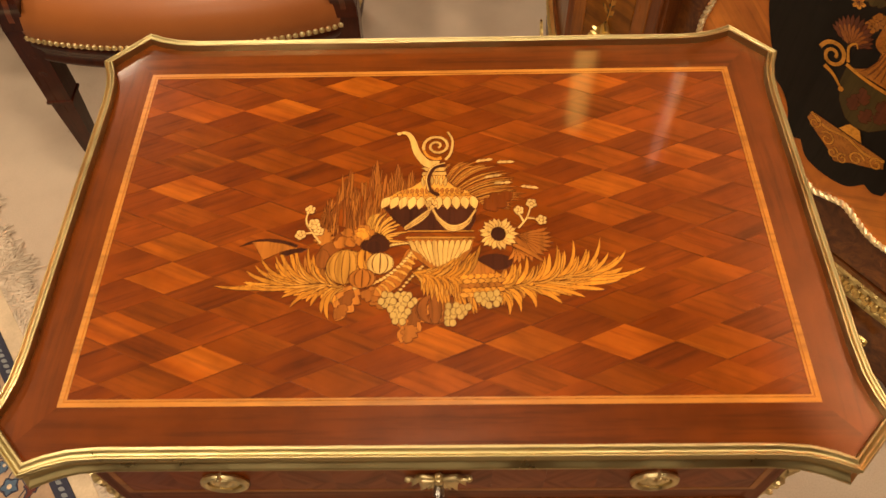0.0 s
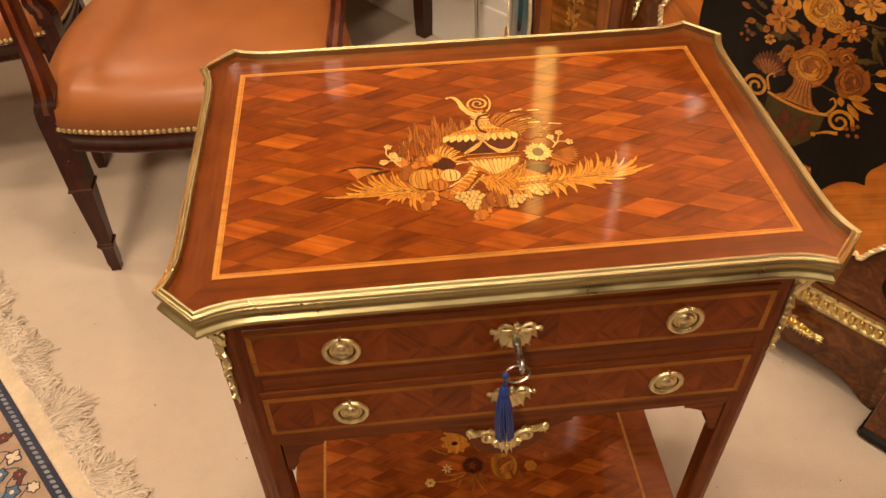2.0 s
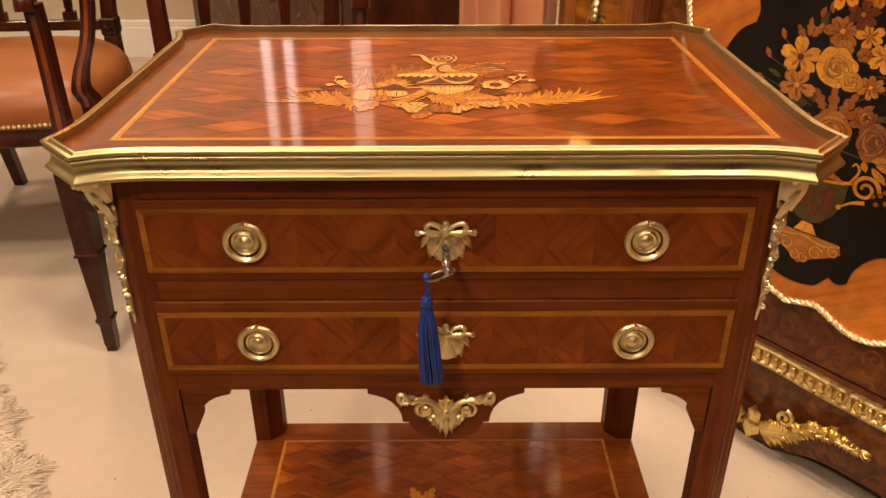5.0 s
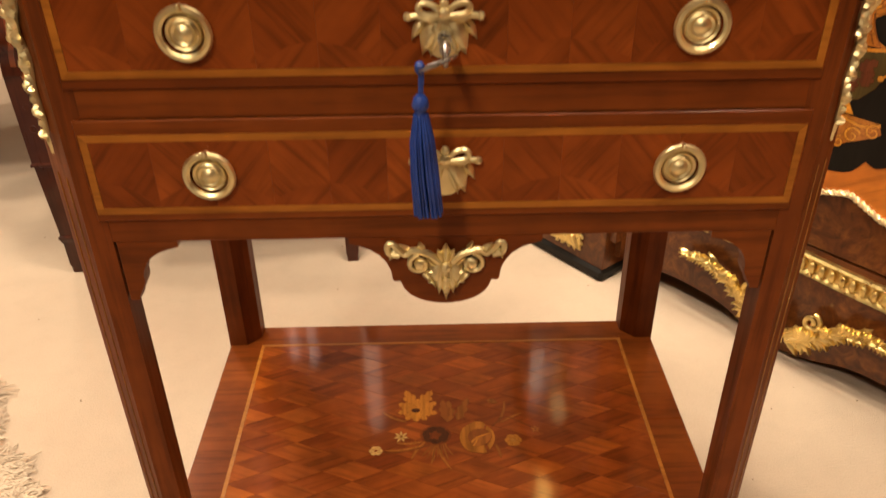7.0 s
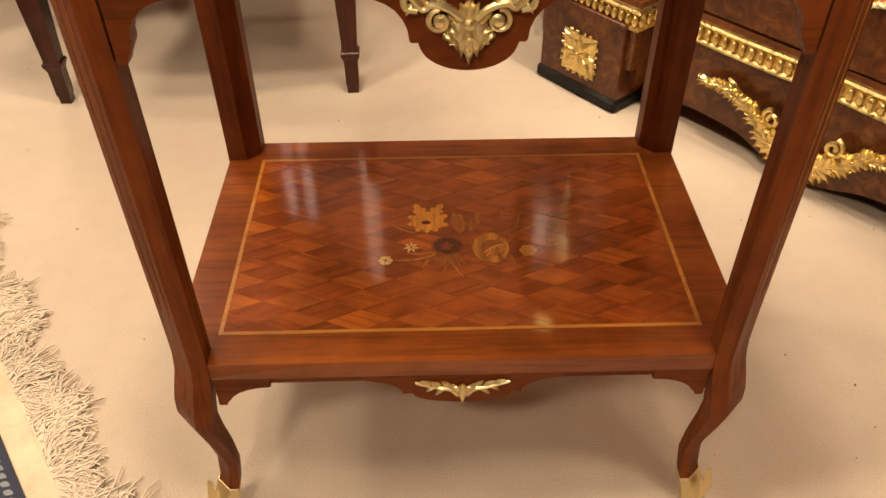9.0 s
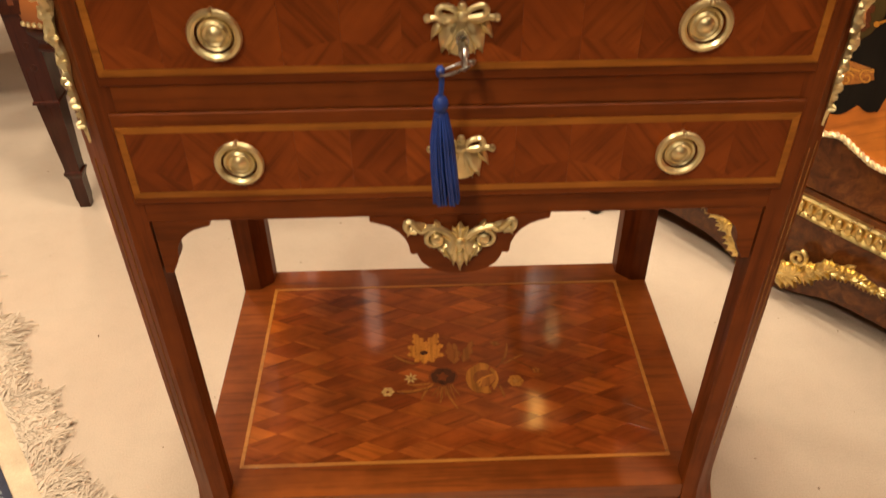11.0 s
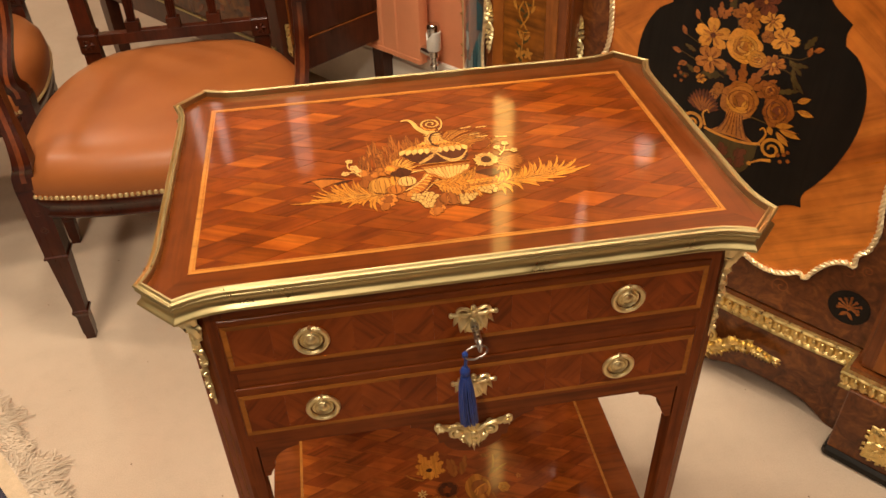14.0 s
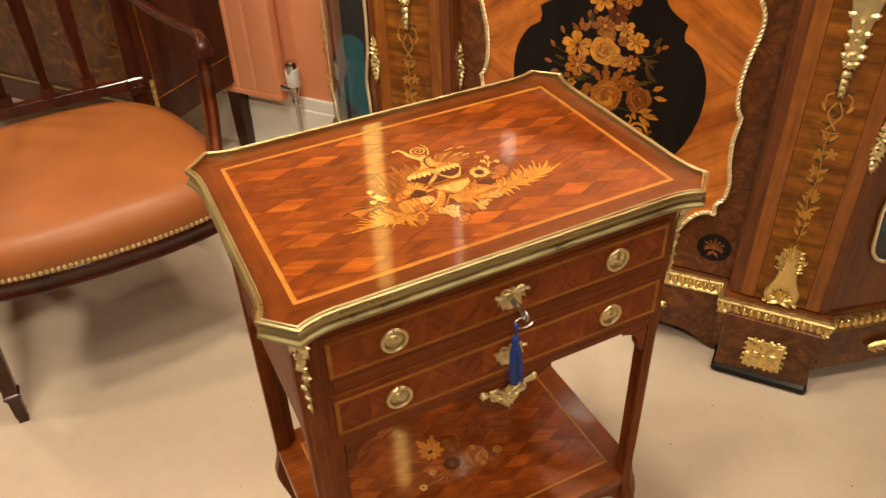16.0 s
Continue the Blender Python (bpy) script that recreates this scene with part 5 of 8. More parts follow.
for d, w in ((0.0, 0.0010), (0.0018, 0.0009), (0.0036, 0.0008)):
    top.strip([(-0.0045, 0.0040), (-0.0090, -0.0030 + d), (-0.0150, -0.0085 + d), (-0.0235, -0.0140 + d * 0.4)], w, w)
    top.strip([(-0.0035, 0.0040), (0.0010, -0.0060 + d * 0.5), (0.0100, -0.0150 + d), (0.0205, -0.0110 + d * 0.7), (0.0282, 0.0030)], w, w)
top.petals(-0.0040, 0.0085, 0.0050, 6, 0.36)
# spray under the urn: barbs that droop from one line, barbs that rise along the bowl, then overlapping scales
SPRAY = ((-0.017, -0.051), (-0.008, -0.053), (0.003, -0.055), (0.013, -0.055), (0.024, -0.054))
DROOP = ((-0.010, -0.070), (-0.004, -0.074), (0.002, -0.078), (0.007, -0.080), (0.013, -0.077), (0.018, -0.083), (0.023, -0.081), (0.027, -0.089), (0.031, -0.074))
RISE = ((-0.002, -0.047), (0.005, -0.046), (0.013, -0.039), (0.019, -0.036), (0.025, -0.034), (0.032, -0.030), (0.032, -0.022))
top.group("leaf_spray", AMBER, "straw-coloured leaf spray in marquetry")
top.poly([(-0.018, -0.050), (-0.004, -0.050), (0.010, -0.047), (0.026, -0.040), (0.040, -0.050), (0.042, -0.066), (0.026, -0.072), (0.010, -0.070), (-0.004, -0.063)])
for mat, wid, count, near in ((GOLDEN, 0.0024, 15, 0.98), (STRAW, 0.0019, 13, 0.74), (GOLDEN, 0.0017, 12, 0.52)):
    top.group("leaf_spray", mat)
    for tips, bow in ((DROOP, -0.1), (RISE, 0.25)):
        for k in range(count if tips is DROOP else count - 5):
            t = (k + rnd.uniform(0.2, 0.8)) / (count if tips is DROOP else count - 5)
            root = along(SPRAY, max(0.0, min(1.0, 0.9 * t + rnd.uniform(-0.03, 0.03))))
            tip = toward(root, along(tips, t), near * rnd.uniform(0.92, 1.0))
            top.sweep(root, (root[0] + 0.009, root[1] + 0.30 * (tip[1] - root[1])), tip, wid)
for row in range(5):
    top.group("plume_scale", (GOLDEN, STRAW, AMBER, GOLDEN, STRAW)[row])
    for k in range(6):
        top.leaf(0.0385 - 0.0046 * k + 0.0021 * (row % 2), -0.0545 - 0.0034 * row - 0.0002 * k, 8 - 5 * row, 0.0068, 0.0019)

# spout and scrolled handle
top.group("spout", BONE, "pale curved spout in marquetry")
top.strip([(-0.0300, 0.0790), (-0.0240, 0.0785), (-0.0195, 0.0715), (-0.0160, 0.0590), (-0.0085, 0.0480), (0.0010, 0.0460)], 0.0011, 0.0040)
top.disc(-0.0302, 0.0782, 0.0018)
top.group("spout_shade", GOLDEN)
top.strip([(-0.0120, 0.0640), (-0.0085, 0.0560), (-0.0020, 0.0520), (0.0030, 0.0530)], 0.0009, 0.0016)
top.group("scroll", BONE)
top.strip([(p[0], p[1] * 1.0) for p in spiral(-0.0005, 0.0650, 0.0110, 0.0015, 200, -1.75, 16)], 0.0012, 0.0009, 2)
top.strip([(0.0080, 0.0795), (0.0115, 0.0705), (0.0100, 0.0580), (0.0060, 0.0510)], 0.0008, 0.0011)
top.group("handle", DARKWOOD)
top.strip([(0.0050, 0.0465), (-0.0030, 0.0430), (-0.0070, 0.0330), (-0.0055, 0.0220), (0.0010, 0.0165)], 0.0016, 0.0014)
top.group("handle_line", BONE)
top.strip([(0.0055, 0.0480), (-0.0040, 0.0440), (-0.0084, 0.0330), (-0.0068, 0.0210)], 0.0005, 0.0005)
# grapes and berries
top.group("grape", GRAPE, "bunches of pale grapes in marquetry")
for bu, bv, rows, lean in ((-0.0270, -0.0690, (5, 6, 5, 4, 3, 2), 0.0004), (0.0150, -0.0785, (4, 4, 3, 2), -0.0020), (0.0345, -0.0690, (4, 4, 3), 0.0006)):
    for row, m in enumerate(rows):
        for k in range(m):
            top.disc(bu + (k - (m - 1) / 2) * 0.0042 + lean * row + rnd.uniform(-0.0009, 0.0009), bv - row * 0.0040 + rnd.uniform(-0.0012, 0.0012), 0.0023, 0.0028, 10)


def sprig(stems, clusters):
    top.group("berry", SYCAMORE, "pale berry sprigs in marquetry")
    for line in stems:
        top.strip(line, 0.0008, 0.0005)
    for u, v, r in clusters:
        for k in range(5):
            a = radians(72 * k + u * 9000)
            top.disc(u + r * 0.62 * math.cos(a), v + r * 0.68 * math.sin(a), r * 0.52, r * 0.56, 8)
        top.disc(u, v, r * 0.42)


sprig(([(-0.0835, -0.0255), (-0.0900, -0.0160), (-0.0955, -0.0060), (-0.0945, 0.0035)], [(-0.0920, -0.0130), (-0.0890, -0.0100)], [(-0.0900, -0.0160), (-0.0975, -0.0175)]),
      ((-0.0935, 0.0045, 0.0034), (-0.0895, -0.0085, 0.0040), (-0.0985, -0.0180, 0.0036), (-0.0855, -0.0150, 0.0034)))
sprig(([(0.0585, -0.0140), (0.0650, -0.0050), (0.0690, 0.0075)], [(0.0625, -0.0080), (0.0585, 0.0010)], [(0.0650, -0.0050), (0.0745, -0.0065)]),
      ((0.0690, 0.0080, 0.0036), (0.0595, 0.0020, 0.0034), (0.0755, -0.0070, 0.0036)))
top.flush()

# flower spray on the shelf, worn and close in tone to the ground
low = Inlay(shelf, lambda u, v, h: (u, v, SHELF_Z + 0.00036 + h), dark=RUST_WOOD, outline=0.00022)
low.group("leaf_sprig", AMBER, "tawny leaves in marquetry")
for a, c, b in (((-0.020, -0.030), (-0.030, -0.040), (-0.034, -0.054)), ((-0.012, -0.032), (-0.010, -0.048), (-0.014, -0.060)), ((-0.008, -0.034), (-0.004, -0.052), (0.006, -0.068)), ((-0.024, -0.030), (-0.040, -0.034), (-0.050, -0.030)),
                ((-0.022, -0.034), (-0.044, -0.044), (-0.062, -0.040)), ((0.056, -0.004), (0.066, 0.010), (0.066, 0.030)), ((0.060, -0.004), (0.074, 0.006), (0.084, 0.010)), ((0.052, -0.036), (0.056, -0.046), (0.056, -0.054)), ((-0.040, 0.000), (-0.056, 0.004), (-0.066, 0.016))):
    low.sweep(a, c, b, 0.0026)
low.oak(0.004, -0.002, 88, 0.032, 0.0075, 3)
low.oak(0.014, 0.000, 70, 0.036, 0.0060, 3)
low.group("leaf_sprig", REED_TONE)
low.oak(0.002, 0.002, 96, 0.030, 0.0060, 3)
for k in range(7):
    low.sweep((-0.012 + 0.002 * k, -0.032), (-0.016 + 0.003 * k, -0.040), (-0.024 + 0.0055 * k, -0.050 - 0.003 * (k % 3)), 0.0015)
low.group("stem", TAWNY)
low.strip([(-0.068, -0.042), (-0.050, -0.044), (-0.030, -0.040), (-0.016, -0.034)], 0.0008)
low.strip([(0.050, -0.010), (0.064, 0.004), (0.080, -0.004), (0.094, -0.014)], 0.0006)
low.group("daisy", GOLDEN, "golden ragged daisy in marquetry")
for a, L, w in ((62, 0.034, 0.0085), (112, 0.033, 0.0085), (28, 0.024, 0.0080), (152, 0.022, 0.0075), (190, 0.020, 0.0070), (-14, 0.022, 0.0075), (232, 0.018, 0.0065), (-56, 0.018, 0.0070), (-92, 0.017, 0.0070)):
    low.oak(-0.029, 0.017, a, L, w, 4)
low.group("daisy_heart", DARKWOOD)
low.disc(-0.030, 0.0165, 0.0046, 0.0032)
low.group("anemone", RUST_WOOD, "dark anemone in marquetry")
low.disc(-0.009, -0.0205, 0.0160, 0.0140, 18)
low.group("anemone", DARKWOOD)
low.disc(-0.009, -0.0205, 0.0100, 0.0090, 14)
for k in range(7):
    a = radians(51.4 * k + 12)
    low.disc(-0.009 + 0.0070 * math.cos(a), -0.0205 + 0.0060 * math.sin(a), 0.0072, 0.0066, 10)
low.group("anemone_heart", RUST_WOOD)
for k in range(5):
    low.leaf(-0.010, -0.021, 72 * k + 10, 0.0070, 0.0024)
low.group("rose", GOLDEN, "open yellow rose in marquetry")
for a0, a1, r0, r1 in ((62, 296, 0.0092, 0.0205), (-52, 56, 0.0125, 0.0190)):
    low.poly([(0.0345 + r1 * 0.92 * math.cos(radians(a)), -0.0250 + r1 * 1.10 * math.sin(radians(a)) * (1 + 0.05 * math.sin(a * 0.09))) for a in np.linspace(a0, a1, 15)] + [(0.0355 + r0 * math.cos(radians(a)), -0.0255 + r0 * math.sin(radians(a))) for a in np.linspace(a1, a0, 11)])
low.group("rose_fold", TAWNY)
low.disc(0.0365, -0.0245, 0.0122, 0.0118, 14)
low.group("rose_fold", AMBER)
low.poly([(0.0270, -0.0330), (0.0310, -0.0250), (0.0400, -0.0215), (0.0490, -0.0190), (0.0480, -0.0280), (0.0420, -0.0350), (0.0340, -0.0380)])
low.group("rose_fold", GOLDEN)
low.sweep((0.0275, -0.0320), (0.0330, -0.0235), (0.0490, -0.0190), 0.0022)
low.sweep((0.0290, -0.0370), (0.0340, -0.0310), (0.0330, -0.0250), 0.0020)
low.group("rosebud", GOLDEN, "small amber rosebud in marquetry")
for k in range(6):
    a = radians(60 * k)
    low.disc(0.0705 + 0.0046 * math.cos(a), -0.0300 + 0.0046 * math.sin(a), 0.0044, 0.0042, 9)
low.group("rosebud_heart", STRAW)
low.disc(0.0705, -0.0300, 0.0030)
low.group("small_star", SYCAMORE)
low.petals(-0.0450, -0.0220, 0.0080, 7, 0.16)
for k in range(6):
    low.disc(-0.0700 + 0.0042 * math.cos(k * 1.05), -0.0410 + 0.0042 * math.sin(k * 1.05), 0.0030, 0.0026, 8)
low.group("small_leaf", AMBER)
low.leaf(0.047, 0.031, -24, 0.013, 0.0034)
low.petals(0.0950, -0.0150, 0.0050, 5, 0.3)
low.flush()

# ---- the large serpentine cabinet ----
CAB = pose(0.5294, 0.3755, 0, 0, 0, -52.0)
cabinet = thing("credenza", "large gilt-mounted burr walnut credenza with flower marquetry door", "cabinet", CAB)


def end_curve(t, off=0.0):
    """The slanting, slightly bowed right end: t runs from the pilaster (0) to the wall side (1)."""
    bow = 0.020 * math.sin(math.pi * t) + off
    return (0.508 + 0.352 * t + 0.684 * bow, 0.002 + 0.330 * t - 0.730 * bow)


def plan(off, block=0.0, centre=0.036):
    """Front line of the cabinet from left to right, grown outwards by off; block: how far the pilaster bases stand out."""
    right = [(0.0, centre - off)] + [(x, centre - off - 0.006 * math.sin(math.pi * x / 0.31)) for x in (0.08, 0.16, 0.24)]
    right += [(0.312 - off, centre - off), (0.312 - off, -block - off), (0.508 + off, -block - off), (0.508 + off, 0.0 - off * 0.6)]
    right += [end_curve(t, off) for t in (0.04, 0.1, 0.2, 0.3, 0.42, 0.55, 0.7, 0.85, 1.0)]
    return [(-x, y) for x, y in right[:0:-1]] + right


def slab(name, off, z0, z1, mat, block=0.0, label="", centre=0.036, rnd=0.0):
    outline = plan(off, block, centre)
    full = outline + [(outline[-1][0], 0.44), (outline[0][0], 0.44)]
    return Shape().prism(full, z0, z1).make(name, mat, cabinet, label)


slab("body", 0.0, 0.165, 1.06, WALNUT, 0.006)
slab("top_board", 0.022, 1.06, 1.085, EBONY, 0.012, "ebonised moulded top")
slab("base_frieze", 0.008, 0.085, 0.166, BURR, 0.018)
slab("base_apron", 0.006, 0.046, 0.0855, BURR, 0.0)
lower = [(0.0, 0.006), (0.03, 0.009), (0.065, 0.018), (0.095, 0.030), (0.13, 0.037), (0.17, 0.0385), (0.21, 0.0385), (0.245, 0.033), (0.27, 0.020), (0.29, 0.006), (0.311, 0.0)]
edge = [tuple(p) for p in curve_pts(lower, 3)]
Shape().prism(edge + [(0.311, 0.0858), (-0.311, 0.0858)] + [(-x, z) for x, z in edge[:0:-1]], 0.0275, 0.048, "xz").make("shaped_apron", BURR, cabinet, "scalloped burr walnut apron")
for sx in (-1, 1):
    blk = Shape().bevel_box(min(sx * 0.319, sx * 0.506), max(sx * 0.319, sx * 0.506), -0.036, 0.12, 0.022, 0.166, 0.002).make("plinth_block", BURR, cabinet, "walnut plinth block with ebonised foot")
    Shape().bevel_box(min(sx * 0.314, sx * 0.511), max(sx * 0.314, sx * 0.511), -0.043, 0.13, 0.0, 0.024, 0.006).make("foot_moulding", EBONY, blk)
    # square leaf-cast rosette
    s = Shape()
    cx, cz, y, n = sx * 0.411, 0.080, -0.037, (0, -1, 0)
    w = 0.0385
    s.loft([[(cx + a * w * k, y - d, cz + b * w * k) for a, b in ((-1, -1), (0, -0.93), (1, -1), (0.93, 0), (1, 1), (0, 0.93), (-1, 1), (-0.93, 0))] for k, d in ((1.0, 0.0), (0.97, 0.003), (0.80, 0.0035), (0.5, 0.002))])
    for q in range(8):
        a = radians(45 * q)
        L = w * (1.28 if q % 2 else 0.92)
        s.leaf((cx, y - 0.002, cz), (cx + L * math.cos(a), y - 0.003, cz + L * math.sin(a)), w * 0.26, 0.005, n, serr=1)
        s.leaf((cx, y - 0.004, cz), (cx + w * 0.62 * math.cos(a + 0.39), y - 0.006, cz + w * 0.62 * math.sin(a + 0.39)), w * 0.14, 0.004, n)
    for a in (-1, 1):
        for b in (-1, 1):
            for q in (-0.5, -0.15, 0.15, 0.5):
                s.leaf((cx + a * w * 0.95, y - 0.001, cz + b * w * abs(q)), (cx + a * w * 1.10, y - 0.001, cz + b * w * (abs(q) + 0.16)), w * 0.10, 0.003, n)
                s.leaf((cx + b * w * abs(q), y - 0.001, cz + a * w * 0.95), (cx + b * w * (abs(q) + 0.16), y - 0.001, cz + a * w * 1.10), w * 0.10, 0.003, n)
    s.ball((cx, y - 0.007, cz), 0.006, 5, 8)
    s.make("plinth_mount", GILT, blk, "square gilt leaf rosette")

# gilt egg moulding along the foot of the body
s = Shape()
prof = [(0.002, 0.1575), (0.0100, 0.1590), (0.0085, 0.1625), (0.0040, 0.1665), (0.0030, 0.1760), (0.0050, 0.1845), (0.0105, 0.1880), (0.0125, 0.1915), (0.0100, 0.1950), (-0.012, 0.1965)]
s.loft([[(x, y, z) for x, y in plan(0.003 + o, 0.018)] for o, z in prof], closed=False, caps=False)
pts = plan(0.0105, 0.018)
for a, b in zip(pts[:-1], pts[1:]):
    A, B = Vector(a), Vector(b)
    L = (B - A).length
    k = max(1, int(L / 0.0136))
    d = (B - A).normalized()
    for i in range(k):
        p = A + (B - A) * ((i + 0.5) / k)
        e = Matrix.Rotation(math.atan2(d.y, d.x), 3, "Z")
        o = len(s.v)
        s.ball((0, 0, 0), 0.0060, 6, 9, (1.0, 0.95, 1.75))
        for q in range(o, len(s.v)):
            r = e @ Vector(s.v[q])
            s.v[q] = (p.x + r.x, p.y + r.y, 0.1750 + r.z)
s.make("egg_moulding", GILT, cabinet, "gilt egg-and-dart moulding")
slab("body_bead", 0.006, 0.1955, 0.205, WALNUT, 0.0165)


def rope(path, r, parent, closed=False, label="gilt rope-twist border"):
    """A twisted rope: two strands that wind round each other along a line."""
    pts = [Vector(p) for p in path]
    if closed:
        pts.append(pts[0])
    fine, run = [], 0.0
    for a, b in zip(pts[:-1], pts[1:]):
        L = (b - a).length
        m = max(1, round(L / (r * 0.55)))
        side = (b - a).cross(Vector((0, 1, 0))).normalized()
        for k in range(m):
            fine.append((a + (b - a) * (k / m), side, run + L * k / m))
        run += L
    s = Shape()
    turns = max(1, round(run / (r * 3.4)))
    for phase in (0.0, math.pi):
        line_ = []
        for p, side, d in fine:
            q = 2 * math.pi * turns * d / run + phase
            line_.append(p + (side * math.cos(q) + Vector((0, -1, 0)) * math.sin(q)) * r * 0.46)
        s.tube(line_, r * 0.56, 6, closed)
    return s.make("rope_border", ROPE_GILT, parent, label)


# central door: quartered tulipwood, black cartouche with a vase of flowers, rope border
DOOR_Y, DOOR_U = 0.026, 0.0
door = Shape().bevel_box(-0.3165, 0.3165, DOOR_Y, 0.044, 0.208, 1.03, 0.002).make("central_door", BURR, cabinet, "burr walnut door with shaped tulipwood panel")
half = curve_pts([(0.0, 0.296), (0.025, 0.304), (0.048, 0.309), (0.075, 0.298), (0.101, 0.288), (0.128, 0.287), (0.152, 0.295), (0.170, 0.307), (0.184, 0.300)], 4)[:-1] + curve_pts([(0.184, 0.300), (0.195, 0.324), (0.214, 0.350), (0.236, 0.363), (0.250, 0.360)], 4)[:-1] + \
    curve_pts([(0.250, 0.360), (0.249, 0.384), (0.262, 0.402), (0.266, 0.440), (0.259, 0.480), (0.256, 0.530), (0.262, 0.580)], 4)[:-1] + curve_pts([(0.262, 0.580), (0.252, 0.600), (0.248, 0.640), (0.252, 0.690), (0.264, 0.745), (0.263, 0.78), (0.252, 0.81), (0.26, 0.88), (0.225, 0.95), (0.12, 0.985), (0.0, 1.0)], 4)
outline = [tuple(p) for p in half] + [(-p[0], p[1]) for p in half[-2:0:-1]]
cz0 = 0.64
# four quarters with the grain running outwards from the middle
TULIP_A = wood("tulipwood_rising", (0.270, 0.066, 0.0085), (0.60, 0.190, 0.0270), "x", vary=0.06, fine=110, figure=8, coat=0.4, rot=(0, 34, 0))
TULIP_B = wood("tulipwood_falling", (0.270, 0.066, 0.0085), (0.60, 0.190, 0.0270), "x", vary=0.06, fine=110, figure=8, coat=0.4, rot=(0, -34, 0))
for sx, lo, mat in ((1, True, TULIP_A), (-1, True, TULIP_B), (1, False, TULIP_B), (-1, False, TULIP_A)):
    quarter = [(p[0], p[1]) for p in half if (p[1] <= cz0) == lo]
    if lo:
        poly = quarter + [(quarter[-1][0], cz0), (0.0, cz0)]
    else:
        poly = [(0.0, cz0), (quarter[0][0], cz0)] + quarter
    Shape().prism([(sx * x * 0.996, z) for x, z in poly], DOOR_Y + 0.004, DOOR_Y - 0.0012, "xz").make("quarter_panel", mat, door)
rope([(x, DOOR_Y - 0.004, z) for x, z in outline], 0.0052, door, True)

ch = curve_pts([(0.0, 0.333), (0.016, 0.334), (0.037, 0.341), (0.054, 0.362)], 4)[:-1] + curve_pts([(0.054, 0.362), (0.068, 0.357), (0.082, 0.363)], 3)[:-1] + curve_pts([(0.082, 0.363), (0.088, 0.390), (0.106, 0.415), (0.126, 0.427), (0.143, 0.430)], 4)[:-1] + \
    curve_pts([(0.143, 0.430), (0.139, 0.446), (0.142, 0.460)], 3)[:-1] + curve_pts([(0.142, 0.460), (0.156, 0.482), (0.176, 0.525), (0.190, 0.585), (0.187, 0.645), (0.166, 0.690), (0.139, 0.710)], 4)[:-1] + \
    curve_pts([(0.139, 0.710), (0.136, 0.726), (0.140, 0.742)], 3)[:-1] + curve_pts([(0.140, 0.742), (0.110, 0.762), (0.096, 0.785), (0.104, 0.82), (0.112, 0.87), (0.075, 0.915), (0.0, 0.935)], 4)
cart = [tuple(p) for p in ch] + [(-p[0], p[1]) for p in ch[-2:0:-1]]
cartouche = Shape().prism(cart, DOOR_Y + 0.002, DOOR_Y - 0.0022, "xz").make("black_cartouche", EBONY, cabinet, "shaped ebonised panel inlaid with a vase of flowers")

OLIVE = wood("green_stained_sycamore", (0.040, 0.026, 0.0050), (0.085, 0.052, 0.0110), "z", vary=0.1, fine=300)
RUSSET = wood("russet_stained_wood", (0.080, 0.018, 0.0056), (0.150, 0.037, 0.0100), "z", vary=0.14, fine=300)
PLUM = wood("plum_stained_wood", (0.060, 0.0135, 0.0060), (0.115, 0.026, 0.0095), "z", vary=0.1, fine=300)
fl = Inlay(cartouche, lambda u, v, h: (u, DOOR_Y - 0.0024 - h, v), outline=0.00045, step=0.000004, dark=DARKWOOD)
r6 = random.Random(5)


def blossom(u, v, r, n, mats, turn=0.0, sq=0.92, notch=0.10):
    """An open flower: n broad petals of uneven length, each with a vein, round a small eye."""
    fl.group("blossom", mats[0], "golden blossom in marquetry")
    for k in range(n):
        a = radians(turn + 360 * k / n + r6.uniform(-7, 7))
        d, s_ = Vector((math.cos(a), math.sin(a) * sq)), Vector((-math.sin(a), math.cos(a) * sq))
        R, w = r * r6.uniform(0.88, 1.08), r * 2.0 / n
        c = Vector((u, v))
        fl.poly([tuple(c + d * R * p + s_ * w * q) for p, q in ((0.08, -0.12), (0.38, -0.66), (0.68, -0.92), (0.90, -0.66), (0.98, -0.28), (1.0 - notch, 0.0), (1.0, 0.30), (0.88, 0.70), (0.64, 0.90), (0.36, 0.62), (0.08, 0.12))])
    fl.group("blossom_vein", mats[1])
    for k in range(n):
        a = radians(turn + 360 * k / n)
        fl.leaf(u + r * 0.12 * math.cos(a), v + r * 0.12 * math.sin(a) * sq, math.degrees(math.atan2(math.sin(a) * sq, math.cos(a))), r * 0.50, r * 0.055)
    fl.group("blossom_eye", mats[2])
    fl.disc(u, v, r * 0.15)


